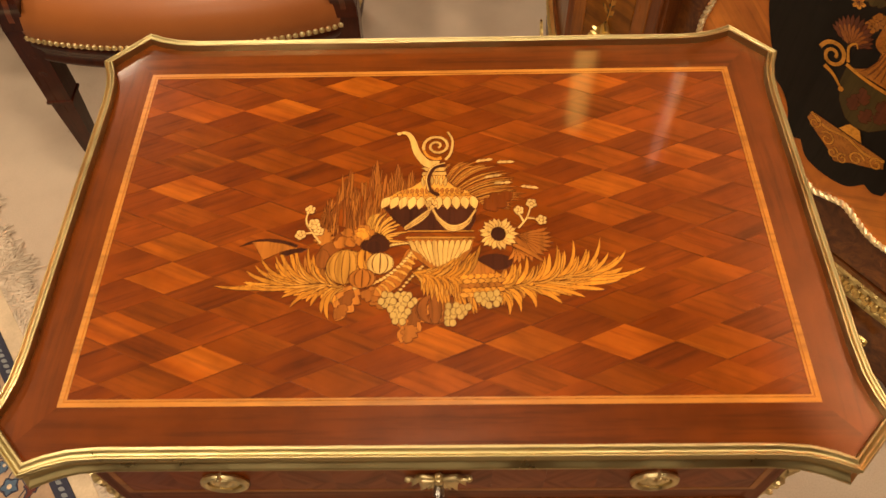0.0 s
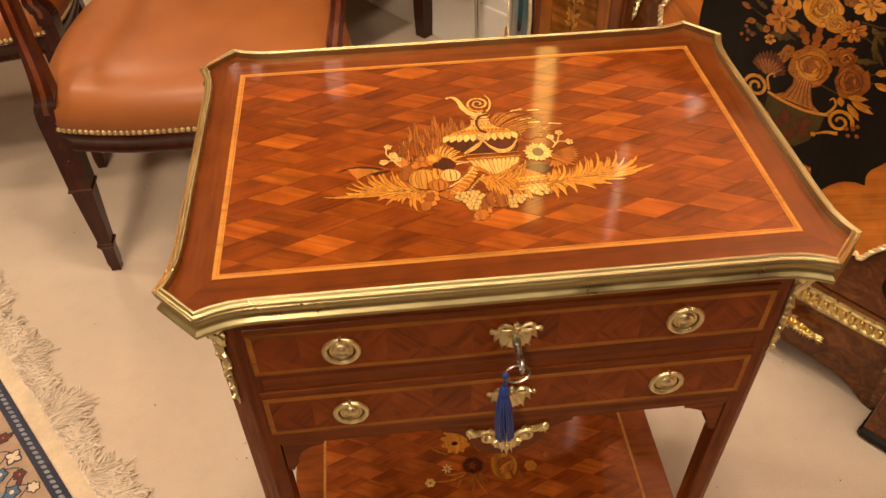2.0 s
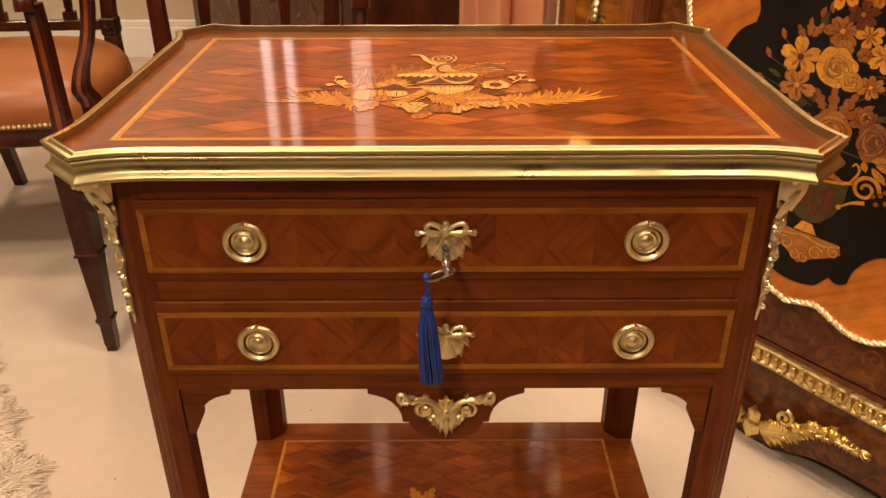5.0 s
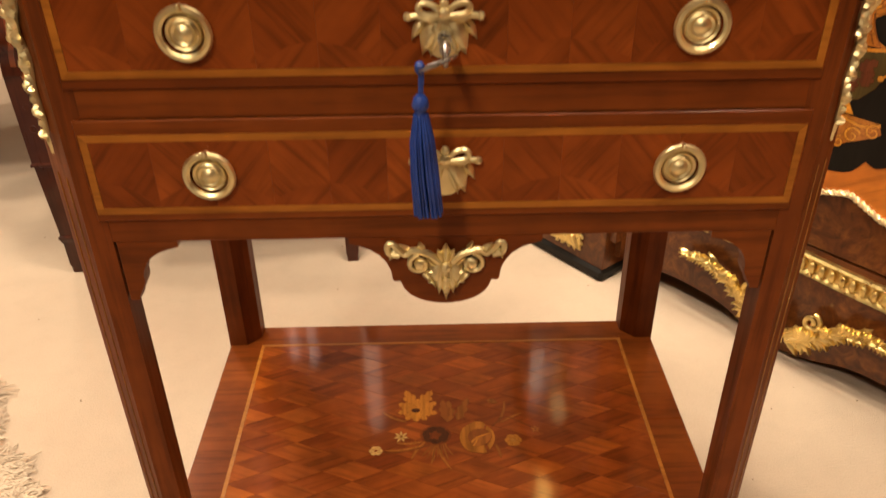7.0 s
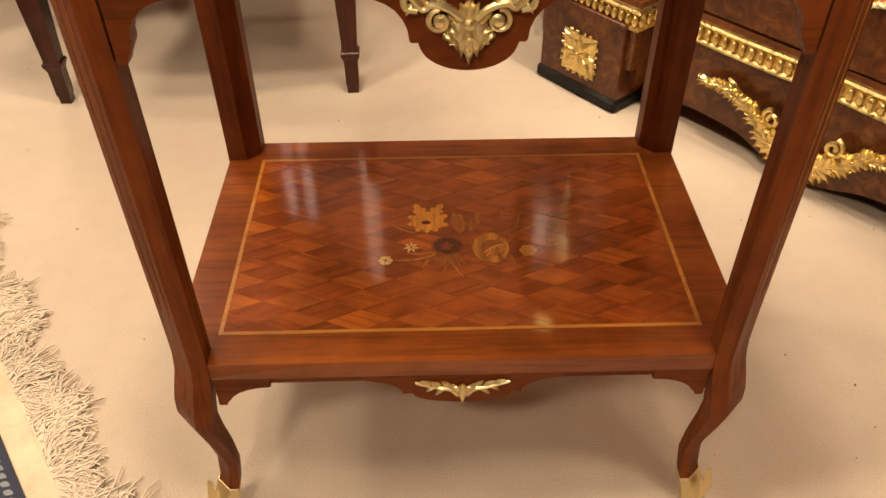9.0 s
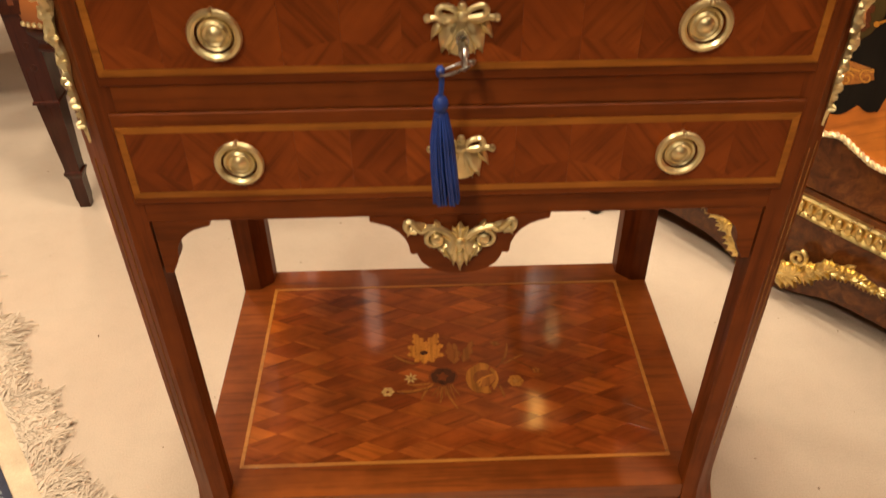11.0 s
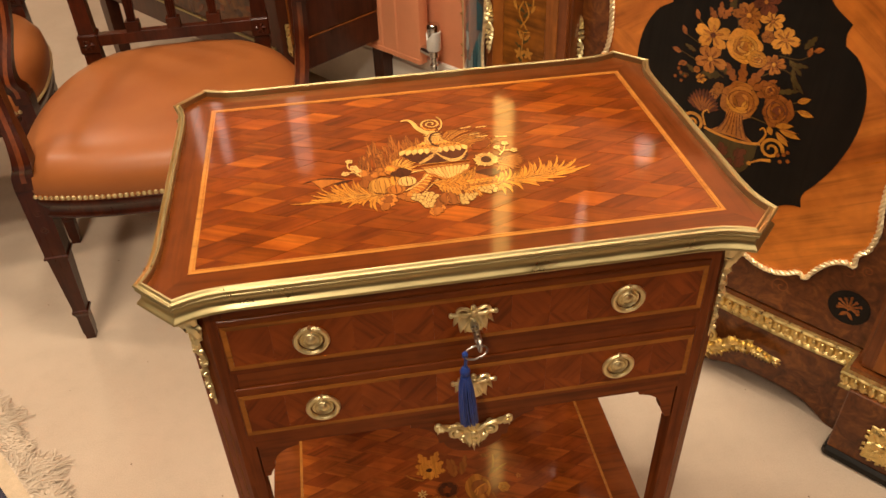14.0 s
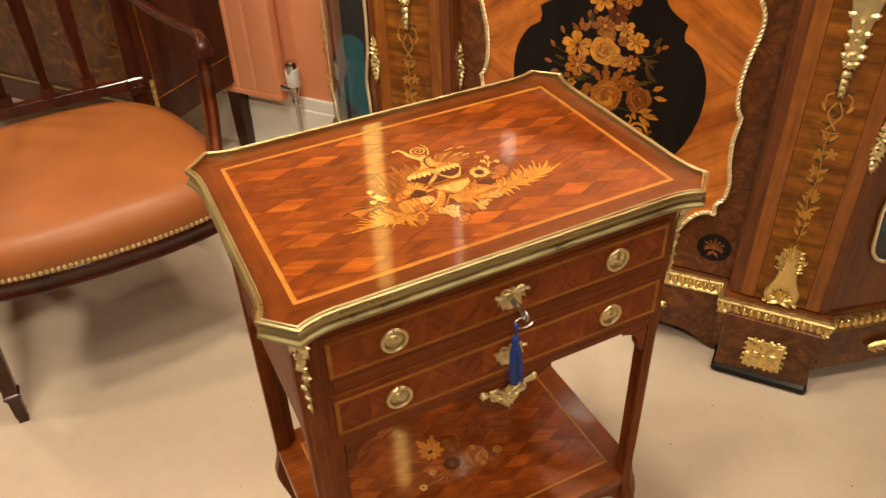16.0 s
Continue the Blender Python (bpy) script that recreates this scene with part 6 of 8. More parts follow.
def cupped(u, v, r, mats, name, turn=0.0, tall=1.0):
    """A full rose: ruffled guard petals of uneven length, then sickle-shaped petals that wind in towards the heart."""
    fl.group(name, mats[0])
    for k in range(6):
        a0, R = turn + 60 * k + r6.uniform(-14, 14), r * r6.uniform(0.84, 1.10)
        outer = [(R * (0.90 + 0.10 * math.sin(math.pi * q) + 0.04 * math.sin(9 * q + k)), a0 + 78 * (q - 0.5)) for q in np.linspace(0, 1, 9)]
        fl.poly([(u + p * math.cos(radians(a)), v + p * tall * math.sin(radians(a))) for p, a in outer + [(R * 0.30, a0 + 30), (R * 0.30, a0 - 30)]])
    fl.group(name + "_fold", mats[-1])
    fl.disc(u + r * 0.04, v - r * 0.04, r * 0.66, r * 0.62 * tall, 14)
    for k in range(8):
        fl.group(name + "_petal", mats[k % (len(mats) - 1)])
        a0, R, span = turn + 137 * k, r * (0.66 - 0.066 * k), r6.uniform(120, 190)
        cu_, cv_ = u + 0.10 * r * math.cos(radians(a0 + 60)), v + 0.10 * r * math.sin(radians(a0 + 60)) - 0.02 * r
        arc_ = np.linspace(0, 1, 10)
        outer = [(R * (1 + 0.05 * math.sin(7 * q + k)), a0 + span * q) for q in arc_]
        inner = [(R - 0.20 * r * math.sin(math.pi * q) ** 0.7, a0 + span * q) for q in arc_[-2:0:-1]]
        fl.poly([(cu_ + p * math.cos(radians(a)), cv_ + p * tall * math.sin(radians(a))) for p, a in outer + inner])


fl.group("stem", OLIVE)
for line in ([(-0.02, 0.62), (-0.06, 0.645), (-0.107, 0.665)], [(-0.03, 0.61), (-0.07, 0.622), (-0.110, 0.634)], [(-0.04, 0.66), (-0.07, 0.68), (-0.090, 0.695)], [(0.03, 0.63), (0.06, 0.65), (0.085, 0.640)], [(0.05, 0.67), (0.08, 0.672), (0.094, 0.682)],
             [(0.05, 0.59), (0.08, 0.598), (0.103, 0.610)], [(0.06, 0.58), (0.085, 0.588), (0.109, 0.594)], [(-0.02, 0.69), (-0.03, 0.72), (-0.044, 0.735)], [(0.0, 0.70), (0.012, 0.76), (0.010, 0.80)], [(0.01, 0.56), (0.06, 0.555), (0.09, 0.556)]):
    fl.strip(line, 0.0010, 0.0006)
fl.group("leaf", OLIVE, "olive stained leaves")
for u, v, a, L, w in ((0.066, 0.668, -40, 0.030, 0.0050), (0.074, 0.656, -70, 0.034, 0.0045), (0.070, 0.662, 5, 0.026, 0.0042), (0.080, 0.640, -45, 0.026, 0.0034), (0.084, 0.690, 60, 0.026, 0.0055), (-0.030, 0.716, 120, 0.030, 0.0060), (-0.040, 0.712, 80, 0.030, 0.0055), (-0.085, 0.640, 160, 0.022, 0.0040),
                    (-0.020, 0.618, 150, 0.030, 0.0080), (-0.036, 0.612, 190, 0.034, 0.0085), (0.060, 0.612, 20, 0.034, 0.0050), (0.074, 0.560, -25, 0.032, 0.0055), (-0.080, 0.604, 150, 0.020, 0.0045), (-0.090, 0.596, 190, 0.018, 0.0040), (0.020, 0.770, 60, 0.034, 0.0070), (-0.020, 0.770, 120, 0.034, 0.0070)):
    fl.oak(u, v, a, L, w, 3)
fl.group("leaf", TAWNY, "tawny leaves")
for u, v, a, L, w in ((0.002, 0.606, 96, 0.040, 0.0085), (0.012, 0.606, 62, 0.042, 0.0085), (0.020, 0.604, 36, 0.044, 0.0080), (-0.010, 0.608, 124, 0.034, 0.0080), (0.026, 0.598, 12, 0.040, 0.0070), (-0.050, 0.704, 60, 0.024, 0.0060), (-0.054, 0.704, 96, 0.026, 0.0060), (-0.060, 0.700, 130, 0.022, 0.0055), (0.050, 0.600, 60, 0.024, 0.0070)):
    fl.oak(u, v, a, L, w, 3)
fl.group("bud", TAWNY, "russet buds")
for u, v, a in ((-0.107, 0.664, 120), (-0.112, 0.633, 170), (-0.090, 0.694, 110), (-0.044, 0.732, 75), (-0.030, 0.740, 95), (0.092, 0.680, 80), (0.098, 0.690, 30), (-0.100, 0.618, 215)):
    fl.leaf(u, v, a, 0.016, 0.0042)
    fl.leaf(u + 0.002, v, a + 24, 0.011, 0.0026)
for args in ((-0.061, 0.674, 0.030, 5, (GOLDEN, AMBER, RUSSET), 20), (-0.058, 0.634, 0.028, 5, (AMBER, TAWNY, GOLDEN), 62), (-0.010, 0.719, 0.026, 6, (AMBER, TAWNY, GOLDEN), 10), (0.028, 0.719, 0.019, 5, (GOLDEN, AMBER, AMBER), 40),
             (0.053, 0.696, 0.024, 5, (GOLDEN, AMBER, AMBER), 80), (0.045, 0.654, 0.020, 8, (AMBER, TAWNY, GOLDEN), 0), (0.012, 0.745, 0.022, 6, (RUSSET, PLUM, AMBER), 30), (-0.018, 0.770, 0.026, 6, (GOLDEN, AMBER, RUSSET), 15), (0.030, 0.775, 0.024, 5, (AMBER, TAWNY, GOLDEN), 50),
             (0.006, 0.815, 0.028, 6, (GOLDEN, AMBER, RUSSET), 0), (-0.040, 0.815, 0.020, 5, (AMBER, TAWNY, GOLDEN), 70), (0.045, 0.820, 0.020, 5, (GOLDEN, AMBER, AMBER), 20), (-0.068, 0.597, 0.0095, 6, (GOLDEN, AMBER, RUSSET), 0)):
    blossom(*args[:5], turn=args[5])
fl.group("small_bloom", AMBER)
for u, v, r in ((0.026, 0.694, 0.010), (-0.002, 0.697, 0.013), (-0.078, 0.610, 0.006), (-0.034, 0.590, 0.010), (-0.040, 0.578, 0.009)):
    for k in range(6):
        fl.disc(u + r * 0.55 * math.cos(k * 1.05), v + r * 0.55 * math.sin(k * 1.05), r * 0.5, r * 0.48, 8)
cupped(-0.006, 0.670, 0.030, (GOLDEN, STRAW, AMBER), "peony", 200, 0.9)
cupped(0.018, 0.655, 0.016, (GOLDEN, STRAW, AMBER), "peony", 300, 0.8)
cupped(0.006, 0.580, 0.035, (AMBER, GOLDEN, AMBER, TAWNY), "rose", 30, 0.96)
cupped(0.066, 0.582, 0.026, (TAWNY, REED_TONE, RUSSET), "tulip", 80, 1.22)
cupped(0.050, 0.612, 0.015, (TAWNY, AMBER, RUSSET), "tulip", 10, 0.9)
fl.group("carnation", RUSSET, "russet carnation")
for k in range(14):
    a = 20 + 140 * k / 13
    fl.oak(-0.056, 0.542, a, 0.040 - 0.010 * abs(k - 6.5) / 6.5, 0.0045, 3)
fl.group("carnation", TAWNY)
for k in range(8):
    fl.oak(-0.056, 0.540, 40 + 100 * k / 7, 0.028, 0.0034, 3)
fl.group("lily", GOLDEN, "golden lily buds")
for u, v, a, L in ((0.094, 0.606, 30, 0.022), (0.098, 0.592, -4, 0.026), (0.070, 0.556, 18, 0.030), (0.078, 0.552, -8, 0.036), (0.074, 0.546, -36, 0.030), (0.060, 0.552, -60, 0.016)):
    fl.leaf(u, v, a, L, 0.0052)
fl.group("lily_fold", AMBER)
for u, v, a, L in ((0.096, 0.607, 38, 0.018), (0.100, 0.592, 4, 0.020), (0.078, 0.554, 2, 0.030), (0.074, 0.548, -28, 0.026)):
    fl.leaf(u, v, a, L, 0.0018)
# two-handled vase with a bellied body on a scrolled foot
fl.group("vase_neck", AMBER, "fluted golden vase neck")
fl.poly([(-0.036, 0.512), (0.042, 0.514), (0.024, 0.524), (0.016, 0.542), (0.015, 0.556), (-0.013, 0.556), (-0.013, 0.540), (-0.020, 0.524)])
fl.group("vase_flute", TAWNY)
for k in range(7):
    fl.sweep((-0.010 + 0.0040 * k, 0.555), (-0.012 + 0.0050 * k, 0.530), (-0.026 + 0.0098 * k, 0.515), 0.0010)
fl.group("vase_body", OLIVE, "green stained vase body")
fl.poly([(-0.044, 0.510), (0.050, 0.512), (0.049, 0.488), (0.040, 0.462), (0.022, 0.442), (0.004, 0.436), (-0.014, 0.441), (-0.032, 0.460), (-0.043, 0.486)])
fl.group("vase_patch", RUSSET)
for u, v, a in ((-0.012, 0.456, 100), (0.006, 0.448, 80), (0.022, 0.460, 70), (0.0, 0.474, 120), (0.014, 0.480, 40)):
    fl.oak(u, v, a, 0.026, 0.0100, 3)
fl.group("vase_rim", GOLDEN)
fl.strip([(-0.046, 0.513), (-0.020, 0.509), (0.010, 0.508), (0.034, 0.511), (0.054, 0.517)], 0.0024)
fl.poly([(-0.004, 0.436), (0.012, 0.436), (0.022, 0.420), (-0.014, 0.420)])
fl.group("vase_handle", GOLDEN, "scrolled vase handles")
for sx in (-1, 1):
    fl.strip([(0.003 + sx * p[0], p[1]) for p in spiral(0.070, 0.514, 0.004, 0.020, 200, -1.55, 18)], 0.0020, 0.0030, 2)
    fl.strip([(0.003 + sx * 0.074, 0.494), (0.003 + sx * 0.058, 0.489), (0.003 + sx * 0.042, 0.478)], 0.0030, 0.0014)
    fl.strip([(0.003 + sx * 0.048, 0.517), (0.003 + sx * 0.056, 0.536), (0.003 + sx * 0.050, 0.546), (0.003 + sx * 0.045, 0.541)], 0.0020, 0.0010)
    fl.disc(0.003 + sx * 0.040, 0.476, 0.0040)
fl.group("vase_foot", AMBER, "scrolled golden vase foot")
fl.poly([(-0.056, 0.418), (0.058, 0.418), (0.064, 0.404), (0.046, 0.392), (0.022, 0.380), (0.003, 0.366), (-0.016, 0.380), (-0.040, 0.392), (-0.060, 0.404)])
fl.group("vase_foot_scroll", GOLDEN)
fl.strip([(-0.058, 0.416), (-0.030, 0.408), (0.003, 0.414), (0.034, 0.408), (0.060, 0.416)], 0.0022)
for sx in (-1, 1):
    for u, v, r, a in ((0.050, 0.404, 0.011, 60), (0.024, 0.392, 0.012, 30), (0.008, 0.378, 0.009, 80)):
        fl.strip([(0.003 + sx * p[0], p[1]) for p in spiral(u, v, r, 0.002, a, 1.3, 12)], 0.0016, 0.0012, 2)
fl.group("stray_berry", TAWNY)
for u, v in ((0.086, 0.508), (0.095, 0.512), (0.104, 0.503), (0.092, 0.498), (0.100, 0.518)):
    fl.disc(u, v, 0.0034)
    fl.disc(-u - 0.010, v + 0.085, 0.0030)
fl.flush()

# black medallions, inlaid stringing on the door
for sx in (-1, 1):
    med = Shape().prism([(DOOR_U + sx * 0.264 + 0.0345 * math.cos(a), 0.278 + 0.0340 * math.sin(a)) for a in (2 * math.pi * k / 28 for k in range(28))], DOOR_Y + 0.002, DOOR_Y - 0.0010, "xz").make("medallion", EBONY, cabinet, "small black medallion inlaid with a flower sprig")
    md = Inlay(med, lambda u, v, h, c=DOOR_U + sx * 0.264: (u * 1.1 + c, DOOR_Y - 0.0012 - h, 0.278 + (v - 0.300) * 1.1), outline=0.0)
    md.group("sprig", TAWNY)
    for a, L in ((90, 0.018), (60, 0.015), (120, 0.015), (30, 0.017), (150, 0.017), (0, 0.013), (180, 0.013), (-20, 0.015), (200, 0.015)):
        md.leaf(0.003 * math.cos(radians(a)), 0.300 + 0.003 * math.sin(radians(a)), a, L, 0.0016)
        md.petals(1.05 * L * math.cos(radians(a)), 0.300 + 1.05 * L * math.sin(radians(a)), 0.0034, 5, 0.34)
    md.petals(0.0, 0.300, 0.0065, 6, 0.3)
    for a in (-50, -130):
        md.leaf(0.0, 0.292, a, 0.016, 0.003)
    md.flush()
    sc = Inlay(door, lambda u, v, h: (u, DOOR_Y - 0.0006 - h, v), outline=0.0)
    sc.group("scroll_inlay", WALNUT, "faint walnut scrolls")
    for q, (u, v, r) in enumerate(((0.245, 0.345, 0.012), (0.230, 0.262, 0.016), (0.150, 0.262, 0.018), (0.272, 0.36, 0.010), (0.282, 0.46, 0.012), (0.284, 0.62, 0.010), (0.280, 0.72, 0.014))):
        sc.strip([(sx * p[0] + DOOR_U, p[1]) for p in spiral(u, v, 0.002, r, 40 * q, 1.4, 14)], 0.0010, 0.0014, 2)
    sc.flush()


# pilasters: banded panel with a trail of flowers, mounts above and below
PANEL_WOOD = wood("pale_burr_panel", (0.130, 0.040, 0.0050), (0.285, 0.098, 0.0118), "x", vary=0.05, fine=90, figure=26, coat=0.15, spec=0.15, blotch=1.8)
TRAIL = wood("golden_trail_inlay", (0.300, 0.125, 0.0170), (0.440, 0.200, 0.0300), "z", vary=0.08, fine=300)
BAND_WOOD = wood("rosewood_banding", (0.190, 0.055, 0.0080), (0.290, 0.094, 0.0140), "z", vary=0.05, fine=120, coat=0.4)


def small_escutcheon(u, z, y, sx=1):
    s = Shape()
    n = (0, -1, 0)
    for k in range(9):
        t = k / 8 - 0.5
        w = 0.010 * math.cos(t * 2.6) + 0.002
        for q in (-1, 1):
            s.leaf((u, y, z + t * 0.080), (u + q * w, y - 0.002, z + t * 0.080 + 0.007 * (1 if t > 0 else -1)), 0.0042, 0.005, n)
        s.ball((u + 0.002 * math.sin(k * 2.1), y - 0.005, z + t * 0.084), 0.0038 - abs(t) * 0.003, 4, 7)
    s.tube([(u + 0.0075 * math.cos(a), y - 0.004, z + 0.012 * math.sin(a) - 0.004) for a in (2 * math.pi * k / 16 for k in range(16))], 0.0022, 6, True)
    s.leaf((u, y, z + 0.03), (u, y - 0.002, z + 0.054), 0.005, 0.005, n)
    s.leaf((u, y, z - 0.03), (u, y - 0.002, z - 0.056), 0.0045, 0.005, n)
    s.weld().make("lock_mount", GILT_PALE, cabinet, "pierced gilt rococo lock plate")


for sx in (-1, 1):
    cu = sx * 0.412
    pil = Shape().bevel_box(min(sx * 0.318, sx * 0.504), max(sx * 0.318, sx * 0.504), -0.014, 0.02, 0.206, 1.03, 0.002).make("pilaster", WALNUT, cabinet, "banded pilaster with trailing flower marquetry")
    for u in (cu - 0.062, cu + 0.062):
        Shape().bevel_box(u - 0.013, u + 0.013, -0.0165, -0.010, 0.21, 1.02, 0.001).make("banding", BAND_WOOD, pil)
    Shape().bevel_box(cu - 0.0485, cu + 0.0485, -0.0158, -0.010, 0.21, 1.02, 0.0008).make("inlaid_panel", PANEL_WOOD, pil)
    tr = Inlay(pil, lambda u, v, h, c=cu: (u + c, -0.0160 - h, v), outline=0.0, step=0.00003)
    r3 = random.Random(7)
    tr.group("trail_leaf", OLIVE)
    for k in range(26):
        z = 0.375 + 0.0125 * k + r3.uniform(-0.004, 0.004)
        q = 1 if k % 2 else -1
        tr.oak(0.002 * q, z, 90 + q * r3.uniform(30, 85), r3.uniform(0.014, 0.026), 0.0042, 3)
    tr.group("trail_stem", TRAIL)
    tr.strip([(0.0, 0.365), (0.004, 0.41), (-0.003, 0.46), (0.003, 0.51), (-0.002, 0.56), (0.0, 0.60)], 0.0009)
    tr.group("trail_leaf", TRAIL, "straw-coloured trailing flowers")
    for k, z in enumerate((0.380, 0.400, 0.420, 0.438, 0.455, 0.500, 0.520, 0.585)):
        for q in (-1, 1):
            tr.oak(q * 0.003, z, 90 - q * r3.uniform(25, 65), r3.uniform(0.014, 0.022), 0.0040, 3)
    for u, z, m in ((0.012, 0.560, 5), (-0.008, 0.556, 5), (0.002, 0.474, 7), (-0.004, 0.520, 5), (0.002, 0.428, 6)):
        for k in range(m):
            tr.oak(u, z, 360 * k / m + 20, 0.0125, 0.0042, 2)
    tr.group("trail_ribbon", STRAW)
    for q in (-1, 1):
        tr.strip([(q * 0.002, 0.660), (q * 0.011, 0.636), (-q * 0.008, 0.606)], 0.0015)
        tr.strip([(q * 0.010, 0.676), (q * 0.020, 0.668), (q * 0.020, 0.652)], 0.0016, 0.0010)
        tr.leaf(q * 0.016, 0.640, 90 - q * 30, 0.020, 0.0030)
    tr.strip([(-0.015, 0.604), (0.0, 0.600), (0.015, 0.604)], 0.0013)
    tr.flush()
    # lower mount
    s = Shape()
    y, n = -0.017, (0, -1, 0)
    rows = [(0.211, 0.014), (0.217, 0.025), (0.228, 0.030), (0.240, 0.0305), (0.252, 0.027), (0.266, 0.0205), (0.282, 0.0160), (0.298, 0.0160), (0.312, 0.0195), (0.325, 0.0215), (0.337, 0.0175), (0.350, 0.0100), (0.366, 0.0015)]
    s.loft([[(cu - w, y + 0.002, z), (cu - w * 0.92, y - 0.005, z), (cu - w * 0.5, y - 0.0035, z), (cu, y - 0.004, z), (cu + w * 0.5, y - 0.0035, z), (cu + w * 0.92, y - 0.005, z), (cu + w, y + 0.002, z)] for z, w in rows], closed=False, caps=False)
    for q in (-1, 1):
        edge_line = curve_pts([(cu + q * w, y - 0.0035, z) for z, w in rows[1:-1]], 3)
        s.tube(edge_line, 0.0022, 6)
        for k, z in enumerate((0.298, 0.306, 0.314, 0.323, 0.333, 0.343)):
            w = 0.0195 - 0.0011 * k
            s.leaf((cu + q * w * 0.55, y - 0.003, z - 0.004), (cu + q * (w + 0.007), y - 0.006, z + 0.005), 0.0040, 0.005, n)
        s.tube([(cu + q * p[0], y - 0.004, p[1]) for p in spiral(0.0235, 0.322, 0.001, 0.0055, 0, 1.2, 12)], 0.0020, 6)
        s.tube([(cu + q * p[0], y - 0.004, p[1]) for p in spiral(0.0280, 0.214, 0.001, 0.0055, 90, 1.2, 12)], 0.0022, 6)
        for a in (8, 32, 56, 78):
            s.leaf((cu, y - 0.004, 0.226), (cu + q * 0.021 * math.cos(radians(a)), y - 0.007, 0.226 + 0.024 * math.sin(radians(a))), 0.0042, 0.006, n)
        s.leaf((cu, y - 0.004, 0.322), (cu + q * 0.008, y - 0.006, 0.356), 0.0045, 0.006, n)
        s.leaf((cu, y - 0.004, 0.217), (cu + q * 0.022, y - 0.006, 0.211), 0.0050, 0.006, n)
    s.leaf((cu, y - 0.004, 0.320), (cu, y - 0.006, 0.366), 0.0060, 0.007, n)
    s.ball((cu, y - 0.006, 0.225), 0.0075, 5, 9)
    s.make("pilaster_mount", GILT, pil, "tall gilt rococo leaf mount")
    # upper mount with a husk drop
    s = Shape()
    rows = [(0.730, 0.008), (0.742, 0.014), (0.758, 0.012), (0.780, 0.013), (0.810, 0.019), (0.840, 0.026), (0.870, 0.028), (0.90, 0.022)]
    s.loft([[(cu - w, y + 0.002, z), (cu - w * 0.9, y - 0.006, z), (cu, y - 0.003, z), (cu + w * 0.9, y - 0.006, z), (cu + w, y + 0.002, z)] for z, w in rows], closed=False, caps=False)
    for q in (-1, 1):
        for z, w in rows:
            s.ball((cu + q * w, y - 0.004, z), 0.0036, 4, 7)
            s.leaf((cu + q * w * 0.5, y - 0.003, z), (cu + q * (w + 0.006), y - 0.005, z + 0.006), 0.006, 0.006, n)
    for k, z in enumerate((0.745, 0.728, 0.712, 0.698, 0.686, 0.676)):
        s.ball((cu, y - 0.005, z), 0.0072 - 0.0009 * k, 5, 8)
        for q in (-1, 1):
            s.leaf((cu, y - 0.003, z + 0.006), (cu + q * (0.011 - 0.0015 * k), y - 0.005, z - 0.006), 0.0045, 0.005, n)
    for z in (0.77, 0.785, 0.80):
        s.ball((cu, y - 0.007, z), 0.0055, 5, 8)
    s.make("pilaster_mount", GILT_PALE, pil, "gilt cartouche mount with husk drop")
    small_escutcheon(sx * 0.494, 0.592, -0.016)
small_escutcheon(-0.312, 0.592, DOOR_Y - 0.002)

# rounded ends: walnut shell, shaped glazed panel with rope edge, teal cloth within
TEAL = plain("teal_velvet", (0.010, 0.085, 0.105), 0.85, 0.25, 120)


def glass_material():
    m, nt, b = nodes_of("cabinet_glass")
    setv(b, Base_Color=(0.9, 0.95, 0.95, 1), Roughness=0.02, IOR=1.45)
    b.inputs["Transmission Weight"].default_value = 1.0
    return m


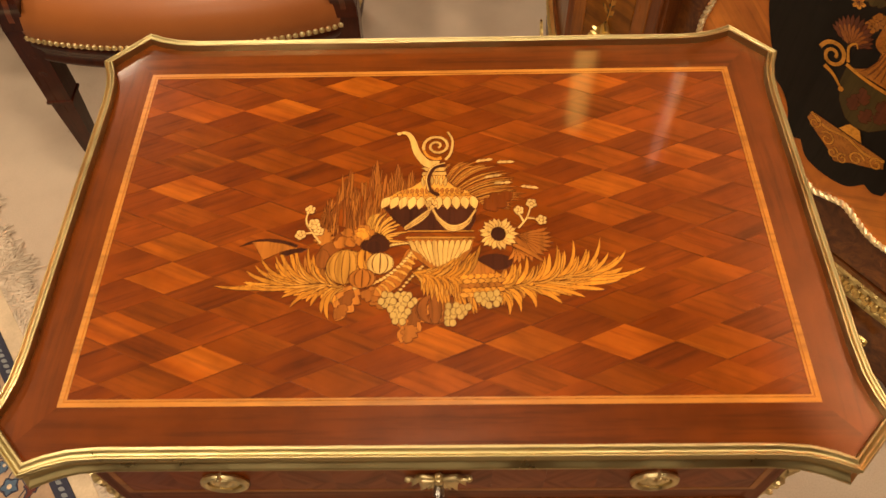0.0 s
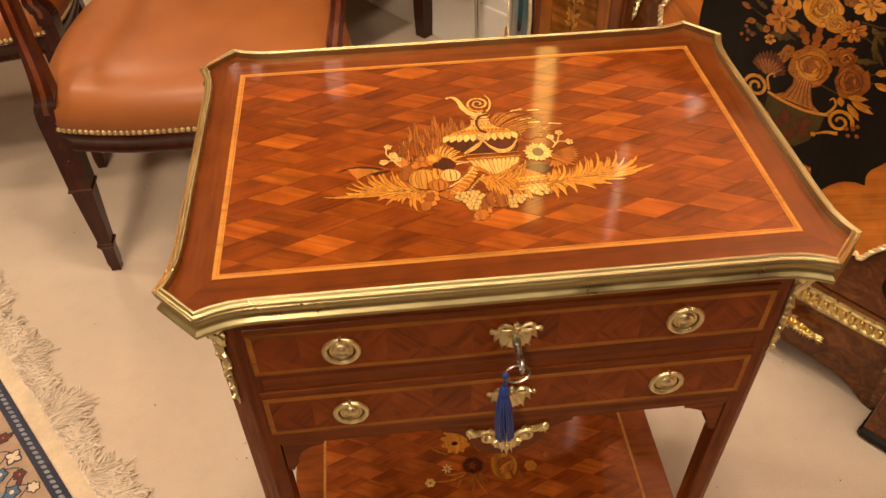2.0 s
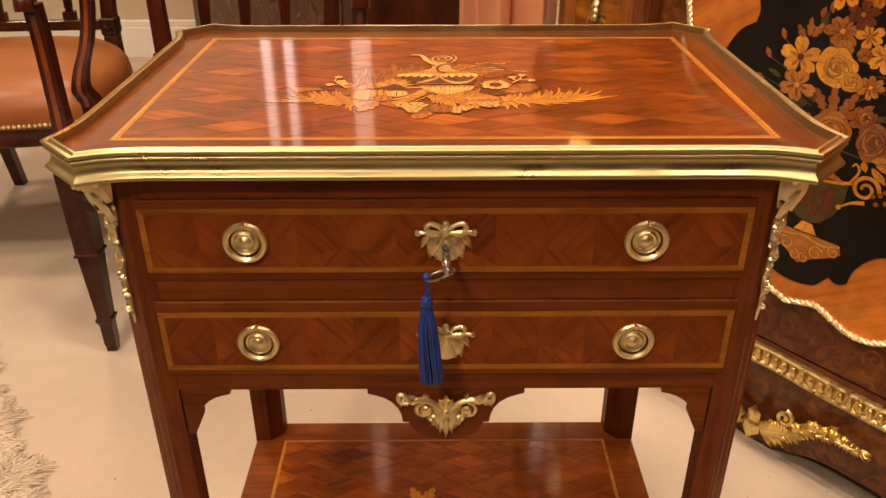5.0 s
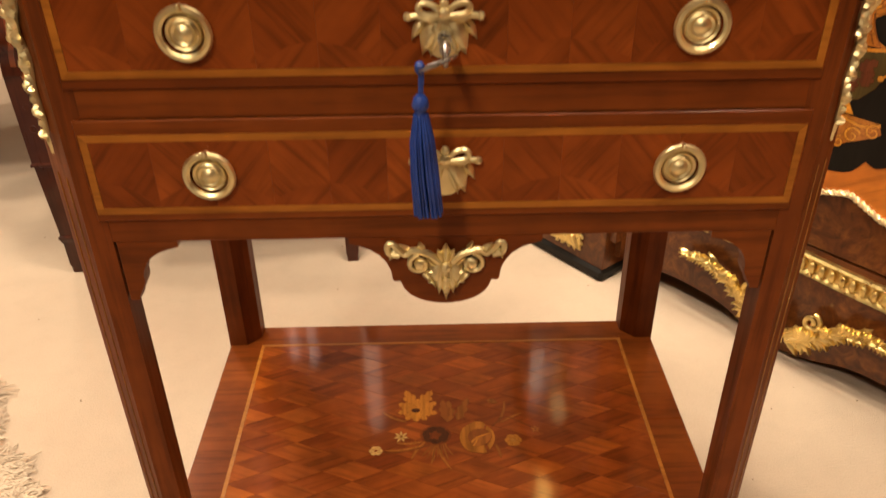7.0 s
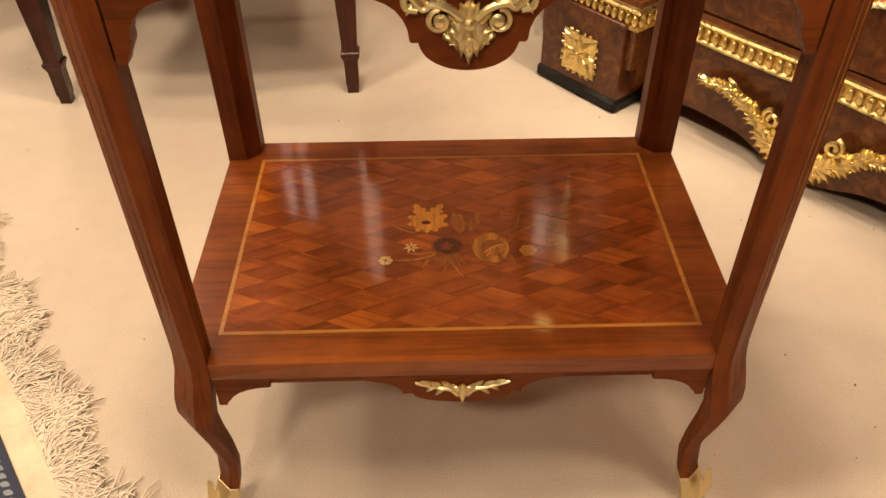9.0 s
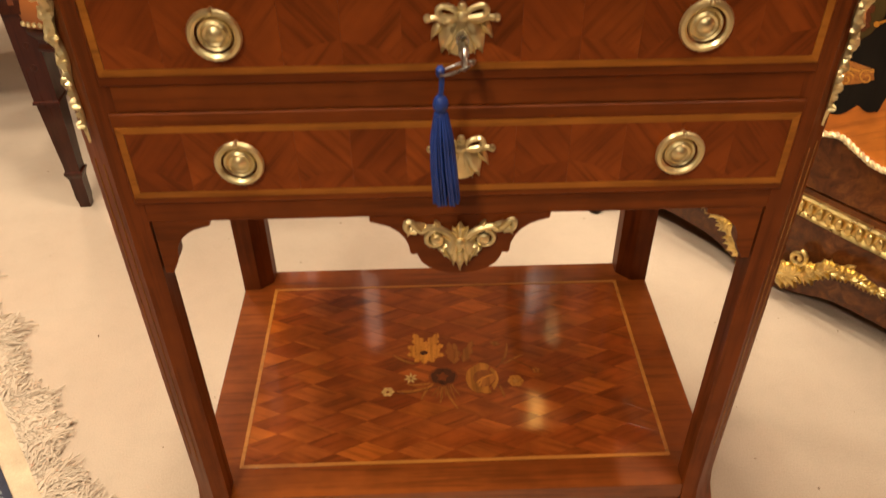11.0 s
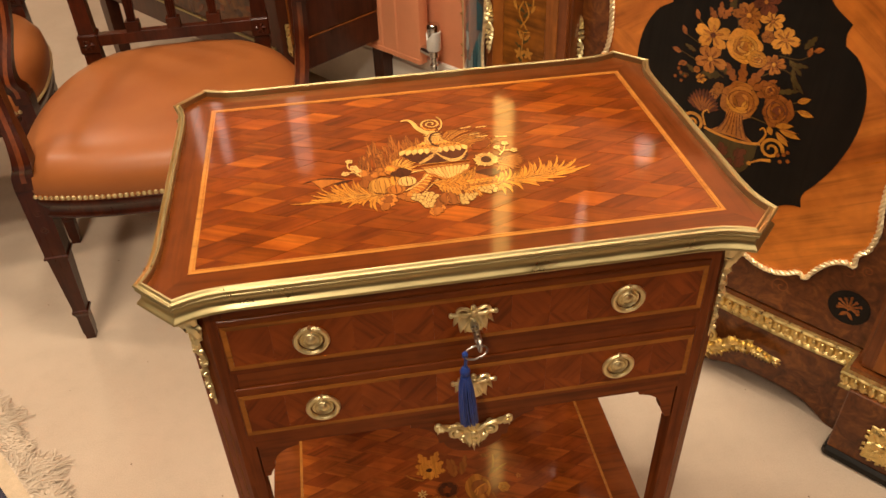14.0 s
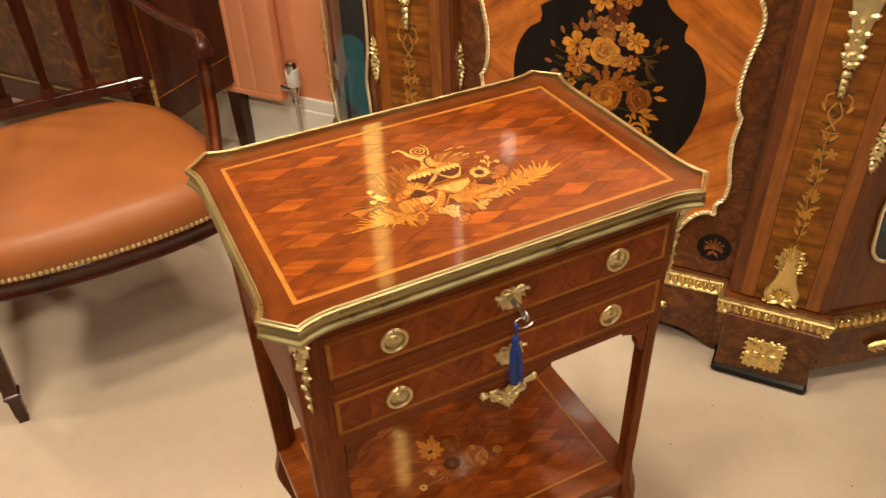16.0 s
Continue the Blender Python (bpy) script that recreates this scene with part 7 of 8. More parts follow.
GLASS = glass_material()
DARK_INSIDE = plain("dark_cabinet_lining", (0.012, 0.013, 0.012), 0.7, 0.2, 60)
for sx in (-1, 1):
    def wrap(t, z, off):
        x, y = end_curve(t, off)
        return (sx * x, y, z)
    ol = curve_pts([(0.40, 0.275), (0.28, 0.290), (0.20, 0.318), (0.13, 0.330), (0.085, 0.355), (0.072, 0.40), (0.065, 0.45), (0.080, 0.50), (0.075, 0.53), (0.035, 0.60), (0.024, 0.68), (0.034, 0.76), (0.024, 0.84), (0.09, 0.93), (0.40, 0.985)], 4)
    ol = [tuple(p) for p in ol]
    full = ol + [(0.81 - 0.5 * t if t < 0.3 else 0.81 - t, z) for t, z in ol[-2:0:-1]]
    pane = Shape()
    m = len(ol)
    for i in range(m - 1):
        (t0, z0), (t1, z1) = ol[i], ol[i + 1]
        e0, e1 = (0.81 - 0.5 * q if q < 0.3 else 0.81 - q for q in (t0, t1))
        cols = 10
        for k in range(cols):
            a0, a1 = t0 + (e0 - t0) * k / cols, t0 + (e0 - t0) * (k + 1) / cols
            b0, b1 = t1 + (e1 - t1) * k / cols, t1 + (e1 - t1) * (k + 1) / cols
            pane.add([wrap(a0, z0, 0.0025), wrap(a1, z0, 0.0025), wrap(b1, z1, 0.0025), wrap(b0, z1, 0.0025)], [(0, 1, 2, 3)])
    back = pane.make("lining", DARK_INSIDE, cabinet, "dark lining behind the curved glass")
    g = Shape()
    g.v, g.f = [(p[0] * 1.004, p[1] - 0.003, p[2]) for p in pane.v], list(pane.f)
    ob = g.make("glass_pane", GLASS, cabinet, "curved glass pane")
    ob.visible_shadow = False
    cloth = Shape()
    for k in range(12):
        t0, t1 = 0.09 + 0.44 * k / 12, 0.09 + 0.44 * (k + 1) / 12
        h0, h1 = (0.605 - 0.10 * max(0.0, (q - 0.12) / 0.41) ** 2.2 for q in (t0, t1))
        cloth.add([wrap(t0, 0.40, 0.0036), wrap(t1, 0.40, 0.0036), wrap(t1, h1, 0.0036), wrap(t0, h0, 0.0036)], [(0, 1, 2, 3)])
    cloth.make("teal_cloth", TEAL, cabinet, "teal cloth seen through the glass")
    rope([wrap(t, z, 0.006) for t, z in full], 0.0042, cabinet, True, "thin gilt rope edge of the glazed end")
    s = Shape()
    for z in (0.34, 0.37, 0.45, 0.48, 0.51):
        c = Vector(wrap(0.86, z, 0.004))
        s.ball(c, 0.008, 5, 8)
        for a in range(0, 360, 60):
            s.leaf(c, c + Vector((0.004 * math.cos(radians(a)), 0.012 * math.cos(radians(a)), 0.014 * math.sin(radians(a)))), 0.004, 0.005, (sx, 0, 0))
    s.weld().make("end_mount", GILT, cabinet, "gilt leaf mount on the rounded end")

# acanthus garland across the base apron
def acanthus(s, path, w, y, n=(0, -1, 0), flip=1):
    """A sheaf of ribs along a line, with curled leaf tips that flare out on both sides."""
    pts = curve_pts(path, 8)
    m = len(pts)
    rnd = random.Random(int(w * 1e5))
    steps_ = []
    for i in range(m):
        t = (pts[min(i + 1, m - 1)] - pts[max(i - 1, 0)]).normalized()
        steps_.append((pts[i], t, Vector((-t.y, t.x))))
    for o in (-0.42, -0.22, 0.0, 0.22, 0.42):
        line_ = []
        for i, (p, t, sd) in enumerate(steps_):
            f = i / (m - 1)
            spread = (0.72 + 0.28 * math.sin(f * 11.0)) * (1 - 0.72 * f)
            q = p + sd * o * w * spread
            line_.append((q.x, y - 0.005 - 0.004 * (1 - abs(o) * 2) * (1 - f), q.y))
        s.tube(line_, [w * 0.145 * (1 - 0.70 * i / (m - 1)) for i in range(m)], 6)
    for k, f in enumerate((0.10, 0.24, 0.36, 0.48, 0.60, 0.72, 0.84)):
        p, t, sd = steps_[int(f * (m - 1))]
        size = w * (1 - 0.45 * f) * rnd.uniform(0.85, 1.15)
        for q in ((1, -1) if k % 3 == 0 else ((1,) if k % 2 else (-1,))):
            for a, L in ((0.35, 1.05), (0.75, 0.95), (1.15, 0.72)):
                tip = p + (t * math.cos(a) + sd * q * math.sin(a)) * size * L
                s.leaf((p.x, y - 0.003, p.y), (tip.x, y - 0.007, tip.y), size * 0.30, 0.009, n, serr=1, curl=-q * size * 0.14)
    e, t, sd = steps_[-1]
    for a in (-0.5, 0.0, 0.5):
        tip = e + (t * math.cos(a) + sd * math.sin(a)) * w * 0.85
        s.leaf((e.x, y - 0.003, e.y), (tip.x, y - 0.005, tip.y), w * 0.16, 0.006, n, serr=1)


s = Shape()
yb = 0.012
for sx in (-1, 1):
    acanthus(s, [(sx * 0.022, 0.050), (sx * 0.060, 0.070), (sx * 0.090, 0.098), (sx * 0.118, 0.110)], 0.036, yb)
    acanthus(s, [(sx * 0.110, 0.106), (sx * 0.135, 0.114), (sx * 0.155, 0.114), (sx * 0.175, 0.111)], 0.022, yb)
    s.tube([(sx * p[0], yb - 0.007, p[1]) for p in spiral(0.052, 0.098, 0.003, 0.016, -60, 1.4, 18)], 0.0040, 7)
    s.leaf((sx * 0.02, yb - 0.003, 0.052), (sx * 0.045, yb - 0.005, 0.030), 0.009, 0.010, (0, -1, 0), serr=1)
s.leaf((0, yb - 0.003, 0.060), (0, yb - 0.006, 0.020), 0.014, 0.012, (0, -1, 0), serr=1)
s.leaf((0, yb - 0.003, 0.050), (0, yb - 0.006, 0.092), 0.011, 0.012, (0, -1, 0), serr=1)
s.ball((0, yb - 0.009, 0.055), 0.010, 5, 9)
s.make("apron_garland", GILT, cabinet, "gilt acanthus garland along the base")
for sx in (-1, 1):
    s = Shape()
    for k in range(7):
        t = 0.22 + 0.035 * k
        x, y = end_curve(t, 0.016)
        for q in (-1, 1):
            x2, y2 = end_curve(t + 0.05, 0.018)
            s.leaf((sx * x, y, 0.098), (sx * x2, y2, 0.098 + q * (0.016 - 0.0015 * k)), 0.005, 0.006, (sx * (x - 0.505), y - 0.4, 0), serr=1)
    s.make("end_leaf", GILT, cabinet, "gilt leaf spray on the rounded base")

# ---- the armchairs ----
def seat_outline(k=1.0, grow=0.0):
    pts = []
    right = curve_pts([(0.0, -0.052), (0.12, -0.046), (0.215, -0.028), (0.258, -0.008), (0.279, 0.05), (0.282, 0.15), (0.268, 0.27), (0.235, 0.38), (0.17, 0.462), (0.09, 0.490), (0.0, 0.496)], 4)
    pts = [(p[0], p[1]) for p in right] + [(-p[0], p[1]) for p in right[-2:0:-1]]
    cx, cy = 0.0, 0.21
    out = []
    for x, y in pts:
        d = Vector((x - cx, y - cy))
        L = d.length
        out.append((cx + d.x * k * (L + grow) / L, cy + d.y * k * (L + grow) / L))
    return out


def square_tube(s, path, widths, depth=None, twist=None):
    """A bar of rectangular section (widths across x, depth across y) along a path."""
    loops = []
    for i, p in enumerate(path):
        w = widths[i] / 2 if isinstance(widths, (list, tuple)) else widths / 2
        d = (depth[i] if isinstance(depth, (list, tuple)) else (depth if depth else 2 * w)) / 2
        loops.append([(p[0] - w, p[1] - d, p[2]), (p[0] + w, p[1] - d, p[2]), (p[0] + w, p[1] + d, p[2]), (p[0] - w, p[1] + d, p[2])])
    s.loft(loops)
    return s


def armchair(m, label):
    ch = thing("armchair", label, "armchair", m, "leather armchairs")
    # seat rail and leather
    rail_loops = [(0.0, 0.326, -0.006), (0.0, 0.3275, 0.001), (0.0, 0.331, 0.0035), (0.0, 0.336, 0.0035), (0.0, 0.339, 0.0012), (0.0, 0.345, 0.0008), (0.0, 0.352, 0.0028), (0.0, 0.357, 0.0062), (0.0, 0.362, 0.0082), (0.0, 0.368, 0.0078), (0.0, 0.372, 0.0048), (0.0, 0.374, -0.004)]
    Shape().loft([[(x, y, z) for x, y in seat_outline(1.0, g)] for _, z, g in rail_loops]).make("seat_rail", CHAIR_WOOD, ch, "moulded mahogany seat rail", smooth=50)
    dome = [(1.0, 0.366, 0.003), (1.0, 0.372, 0.007), (1.0, 0.395, 0.010), (1.0, 0.420, 0.006), (0.965, 0.441, 0.0), (0.90, 0.453, 0.0), (0.78, 0.463, 0.0), (0.6, 0.469, 0.0), (0.4, 0.472, 0.0), (0.2, 0.4735, 0.0), (0.04, 0.474, 0.0)]
    seat = Shape().loft([[(x, y, z) for x, y in seat_outline(k, g)] for k, z, g in dome]).make("seat", LEATHER, ch, "domed tan leather seat", smooth=80)
    # brass nails round the seat
    ol = seat_outline(1.0, 0.0085)
    ol = ol + [ol[0]]
    run, nail = 0.0, None
    for a, b in zip(ol[:-1], ol[1:]):
        A, B = Vector(a), Vector(b)
        L = (B - A).length
        while run < L:
            p = A + (B - A) * (run / L)
            if nail is None:
                nail = Shape().ball((0, 0, 0), 0.0050, 4, 7).make("brass_nail", GILT_PALE, ch)
                ob = nail
            else:
                ob = new("brass_nail", nail.data)
                ob.parent = ch
            ob.location = (p.x, p.y, 0.3785)
            run += 0.0108
        run -= L
    for sx in (-1, 1):
        # front leg with collars, panel block and spade foot
        leg = Shape()
        prof = [(0.412, 0.044), (0.400, 0.046), (0.245, 0.042), (0.236, 0.042), (0.234, 0.047), (0.229, 0.047), (0.227, 0.039), (0.093, 0.0275), (0.084, 0.027), (0.082, 0.033), (0.077, 0.034), (0.073, 0.030), (0.064, 0.0245), (0.020, 0.0240), (0.012, 0.0205), (0.0, 0.0200)]
        square_tube(leg, [(sx * 0.262, 0.0, z) for z, w in prof], [w for z, w in prof])
        lg = leg.make("front_leg", CHAIR_WOOD, ch, "square tapered leg with spade foot")
        for dz in (0.30, 0.34):
            Shape().lathe([(0.0005, 0.0), (0.008, 0.0), (0.006, 0.0016), (0.003, 0.001), (0.0005, 0.002)], (sx * 0.262, -0.0212, dz), 8, "y").make("carved_disc", CHAIR_WOOD, lg)
        # raking back leg and upright
        up = Shape()
        path = [(sx * 0.190, 0.525, 0.0), (sx * 0.190, 0.487, 0.16), (sx * 0.190, 0.462, 0.32), (sx * 0.190, 0.452, 0.44), (sx * 0.192, 0.457, 0.52), (sx * 0.200, 0.478, 0.68), (sx * 0.210, 0.512, 0.86), (sx * 0.214, 0.535, 0.98)]
        square_tube(up, path, [0.028, 0.031, 0.035, 0.036, 0.034, 0.031, 0.028, 0.026], [0.03, 0.034, 0.038, 0.038, 0.034, 0.030, 0.026, 0.024])
        post = up.make("back_post", CHAIR_WOOD, ch, "fluted back upright and raking leg")
        Shape().bevel_box(sx * 0.191 - 0.021, sx * 0.191 + 0.021, 0.428, 0.476, 0.462, 0.506, 0.003).make("post_block", CHAIR_WOOD, post)
        sblk = Shape()
        for q in range(6):
            a = radians(60 * q)
            sblk.leaf((sx * 0.191, 0.428, 0.484), (sx * 0.191 + 0.014 * math.cos(a), 0.427, 0.484 + 0.014 * math.sin(a)), 0.005, 0.004, (0, -1, 0))
        sblk.make("carved_rosette", CHAIR_WOOD, post)
        # arm support and arm
        path = curve_pts([(sx * 0.262, -0.004, 0.395), (sx * 0.262, -0.004, 0.425), (sx * 0.254, -0.012, 0.450), (sx * 0.258, 0.004, 0.490), (sx * 0.272, 0.036, 0.548), (sx * 0.281, 0.056, 0.62), (sx * 0.284, 0.056, 0.692)], 4)
        sup = Shape()
        square_tube(sup, path, [0.044 - 0.018 * min(1, i / 14) for i in range(len(path))], [0.044 - 0.016 * min(1, i / 14) for i in range(len(path))])
        sp = sup.make("arm_support", CHAIR_WOOD, ch, "swept arm support with satinwood banding")
        band = Shape()
        face = [(p[0], p[1] - (0.044 - 0.016 * min(1, i / 14)) / 2 - 0.0004, p[2]) for i, p in enumerate(path)]
        band.loft([[(p[0] - 0.0045, p[1], p[2]), (p[0] + 0.0045, p[1], p[2]), (p[0] + 0.0045, p[1] + 0.002, p[2]), (p[0] - 0.0045, p[1] + 0.002, p[2])] for p in face[2:-1]])
        band.make("inlaid_band", CHAIR_INLAY, sp)
        path = curve_pts([(sx * 0.286, 0.028, 0.684), (sx * 0.287, 0.034, 0.704), (sx * 0.287, 0.062, 0.715), (sx * 0.278, 0.12, 0.712), (sx * 0.262, 0.20, 0.706), (sx * 0.244, 0.29, 0.703), (sx * 0.226, 0.39, 0.705), (sx * 0.204, 0.488, 0.712)], 5)
        Shape().tube(path, [0.0175] * 5 + [0.0165, 0.0150, 0.0140] + [0.0128] * (len(path) - 8), 10, flat=0.8).make("arm", CHAIR_WOOD, ch, "shaped and polished arm", smooth=60)
    # back: lower rail, three fluted splats that spread upwards, crest rail
    Shape().bevel_box(-0.172, 0.172, 0.440, 0.462, 0.474, 0.500, 0.0012).make("lower_rail", CHAIR_WOOD, ch, "inlaid lower back rail")
    Shape().tube(curve_pts([(-0.215, 0.537, 0.975), (-0.11, 0.545, 1.0), (0.0, 0.548, 1.012), (0.11, 0.545, 1.0), (0.215, 0.537, 0.975)], 5), 0.018, 10, flat=1.0).make("crest_rail", CHAIR_WOOD, ch)
    for x in (-0.09, 0.0, 0.09):
        sl = Shape()
        square_tube(sl, [(x, 0.452, 0.500), (x, 0.453, 0.522)], 0.030, 0.024)
        square_tube(sl, [(x, 0.453, 0.522), (x, 0.468, 0.62), (x * 1.06, 0.502, 0.80), (x * 1.1, 0.542, 0.985)], [0.017, 0.026, 0.034, 0.040], 0.013)
        for q in (-0.008, 0.0, 0.008):
            sl.tube([(x + q * 0.5, 0.4465, 0.525), (x + q, 0.4610, 0.62), (x * 1.06 + q * 1.2, 0.4950, 0.80)], 0.0024, 5)
        sl.make("splat", CHAIR_WOOD, ch, "fluted splat")
    return ch


first = armchair(pose(-0.426, 0.690, 0, 0, 0, 2.3), "dark mahogany armchair with domed tan leather seat, brass nailed")
second = copy_thing(first, pose(-1.052, 1.030, 0, 0, 0, 4.0))
tagged(second, "dark mahogany armchair with tan leather seat, standing behind its twin")

# ---- furniture and fittings behind the chairs ----
commode = thing("corner_cabinet", "dark mahogany cabinet on tall square legs with pale stringing", "cabinet", pose(-0.221, 1.340, 0, 0, 0, 38.0))
BEHIND = wood("dark_panel_mahogany", (0.030, 0.0070, 0.0032), (0.066, 0.0165, 0.0065), "z", vary=0.05, fine=100, figure=5)
FIGURED = burr("figured_walnut_front", (0.032, 0.0090, 0.0022), (0.080, 0.0255, 0.0048), (0.190, 0.0720, 0.0120), 16.0)
Shape().bevel_box(0.0, 0.40, 0.0, 1.05, 0.25, 1.02, 0.003).make("body", BEHIND, commode)
Shape().bevel_box(-0.012, 0.412, -0.012, 1.06, 1.02, 1.045, 0.004).make("top_board", BEHIND, commode)
Shape().bevel_box(0.035, 0.365, -0.0025, 0.0, 0.345, 0.98, 0.001).make("side_panel", BEHIND, commode)
for z0, z1, x0, x1 in ((0.338, 0.3415, 0.03, 0.37), (0.98, 0.9835, 0.03, 0.37)):
    Shape().box(x0, x1, -0.0036, 0.0, z0, z1).make("stringing_line", TAWNY, commode)
for x in (0.03, 0.367):
    Shape().box(x, x + 0.003, -0.0036, 0.0, 0.3415, 0.98).make("stringing_line", TAWNY, commode)
Shape().bevel_box(-0.0030, 0.0, 0.05, 1.0, 0.34, 0.98, 0.001).make("front_panel", FIGURED, commode, "figured walnut front with brass stringing")
for z in (0.325, 0.985):
    Shape().box(-0.0045, 0.0, 0.03, 1.02, z, z + 0.006).make("brass_strip", BRASS, commode)
pat = Inlay(commode, lambda u, v, h: (-0.0034 - h, u, v), outline=0.0, step=0.0001)
r4 = random.Random(12)
for mat, count, size in ((DARKWOOD, 90, 0.050), (RUST_WOOD, 110, 0.042), (TAWNY, 90, 0.030)):
    pat.group("front_marquetry", mat, "dense golden leaf marquetry")
    for k in range(count):
        pat.oak(r4.uniform(0.08, 0.97), r4.uniform(0.36, 0.94), r4.uniform(0, 360), size * r4.uniform(0.7, 1.2), size * 0.22, 3)
pat.flush()
for x in (0.004, 0.356):
    for y in (0.004, 1.006):
        leg = Shape()
        square_tube(leg, [(x + 0.02, y + 0.02, 0.255), (x + 0.02, y + 0.02, 0.06), (x + 0.02, y + 0.02, 0.0)], [0.046, 0.042, 0.036])
        leg.make("leg", BEHIND, commode)
for x in (0.022, 0.378):
    s = Shape()
    for k in range(4):
        s.leaf((x, -0.002, 0.40 - 0.02 * k), (x, -0.004, 0.368 - 0.02 * k), 0.008, 0.006, (0, -1, 0))
    s.make("corner_mount", GILT, commode)

CHROME = metal("chrome_plate", (0.75, 0.75, 0.74), 0.10, 0.05, 60, 0.02)
PLASTIC = plain("white_plastic", (0.80, 0.78, 0.72), 0.35, 0.04, 60, bumpy=0.02)
radiator = thing("radiator", "terracotta painted panel radiator hung on the wall", "radiator", SHOP_WALL)
s = Shape()
flutes = [(-1.66, 0.345)]
for k in range(9):
    u = -1.645 + 0.062 * k
    flutes += [(u, 0.345), (u + 0.004, 0.3485), (u + 0.012, 0.3485), (u + 0.016, 0.345)]
flutes += [(-1.062, 0.345), (-1.054, 0.347), (-1.052, 0.352), (-1.052, 0.372), (-1.66, 0.372)]
s.prism(flutes, 0.2180, 0.760)
s.make("panel", WALL_PAINT, radiator, "fluted radiator panel")
Shape().bevel_box(-1.66, -1.0525, 0.3425, 0.346, 0.2180, 0.2330, 0.001).make("bottom_seam", WALL_PAINT, radiator)
Shape().bevel_box(-1.66, -1.058, 0.3725, 0.388, 0.226, 0.750, 0.002).make("rear_panel", WALL_PAINT, radiator)
for u in (-1.50, -1.16):
    Shape().bevel_box(u, u + 0.03, 0.3885, 0.4115, 0.30, 0.70, 0.002).make("bracket", WALL_PAINT, radiator)
valve = thing("radiator_valve", "white thermostatic radiator valve with chrome cap beside the radiator", "radiator valve", SHOP_WALL @ pose(-1.004, 0.352, 0.0))
# white collar with a V-shaped notch that shows the chrome core
s = Shape()
ring = [(0.0205 * math.cos(2 * math.pi * k / 32), 0.0205 * math.sin(2 * math.pi * k / 32)) for k in range(32)]
low_, high = [], []
for k, (x, y) in enumerate(ring):
    d = abs((k - 22 + 16) % 32 - 16) / 5.0
    low_.append((x * 0.90, y * 0.90, 0.2760))
    high.append((x, y, 0.3300 - 0.024 * max(0.0, 1.0 - d)))
s.loft([[(x * 0.5, y * 0.5, 0.2755) for x, y in ring], low_, [(x * 1.0, y * 1.0, 0.2800) for x, y in ring], high, [(x * 0.86, y * 0.86, z) for x, y, z in high]])
s.make("valve_collar", PLASTIC, valve, "white plastic collar")
Shape().lathe([(0.0005, 0.280), (0.0168, 0.280), (0.0176, 0.330), (0.0190, 0.338), (0.0186, 0.347), (0.0150, 0.352), (0.0005, 0.353)], sides=24).make("valve_cap", CHROME, valve, "domed chrome cap")
Shape().lathe([(0.0005, 0.214), (0.0085, 0.214), (0.0125, 0.219), (0.0125, 0.231), (0.0095, 0.235), (0.0095, 0.252), (0.0150, 0.257), (0.0150, 0.275), (0.0005, 0.275)], sides=18).make("valve_body", CHROME, valve)
Shape().tube([(0.0, 0.0, 0.216), (0.0, 0.004, 0.12), (0.0, 0.004, 0.0)], 0.0065, 12).make("pipe", CHROME, valve)
Shape().tube([(0, 0, 0.262), (-0.024, 0.002, 0.262), (-0.047, 0.006, 0.262)], [0.0100, 0.0125, 0.0125], 12).make("elbow", CHROME, valve)


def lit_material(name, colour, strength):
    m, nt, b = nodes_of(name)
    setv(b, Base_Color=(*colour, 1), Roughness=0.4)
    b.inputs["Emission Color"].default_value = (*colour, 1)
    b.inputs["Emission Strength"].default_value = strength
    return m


GLOW_GOLD = lit_material("amber_streak_glow", (1.0, 0.62, 0.16), 8.5)
GLOW_WHITE = lit_material("white_streak_glow", (1.0, 0.86, 0.80), 2.8)
GLOW_SOFT = lit_material("soft_streak_glow", (1.0, 0.82, 0.74), 2.0)
# unseen glowing tubes, added to lay bright streaks across the polished table top
for x, y, z0, z1, w, turn, mat, label in ((0.346, 1.190, 1.24, 1.98, 0.025, -52, GLOW_GOLD, "tall amber glowing tube on the terracotta wall, added for its reflection"), (0.612, 0.858, 1.20, 1.39, 0.020, -52, GLOW_SOFT, "short dim glowing tube on the terracotta wall, added for its reflection"),
                                           (0.515, 0.978, 1.53, 1.90, 0.010, -52, GLOW_SOFT, "thin dim glowing tube on the terracotta wall, added for its reflection"),
                                           (-0.710, 2.546, 0.94, 2.24, 0.020, -52, GLOW_WHITE, "slim white glowing tube on the terracotta wall, added for its reflection"), (-0.589, 2.390, 0.92, 2.15, 0.018, -52, GLOW_WHITE, "slim white glowing tube on the terracotta wall, added for its reflection")):
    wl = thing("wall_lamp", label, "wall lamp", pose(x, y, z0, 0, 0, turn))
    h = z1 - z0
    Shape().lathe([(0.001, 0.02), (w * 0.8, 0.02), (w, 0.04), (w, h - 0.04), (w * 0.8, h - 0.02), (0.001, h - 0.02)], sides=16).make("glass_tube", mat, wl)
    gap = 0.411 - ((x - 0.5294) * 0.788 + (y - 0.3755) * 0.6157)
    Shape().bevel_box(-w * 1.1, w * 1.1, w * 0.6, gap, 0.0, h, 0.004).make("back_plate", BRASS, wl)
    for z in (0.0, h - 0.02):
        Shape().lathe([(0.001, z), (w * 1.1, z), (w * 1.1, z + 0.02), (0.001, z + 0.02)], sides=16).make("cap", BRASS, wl)

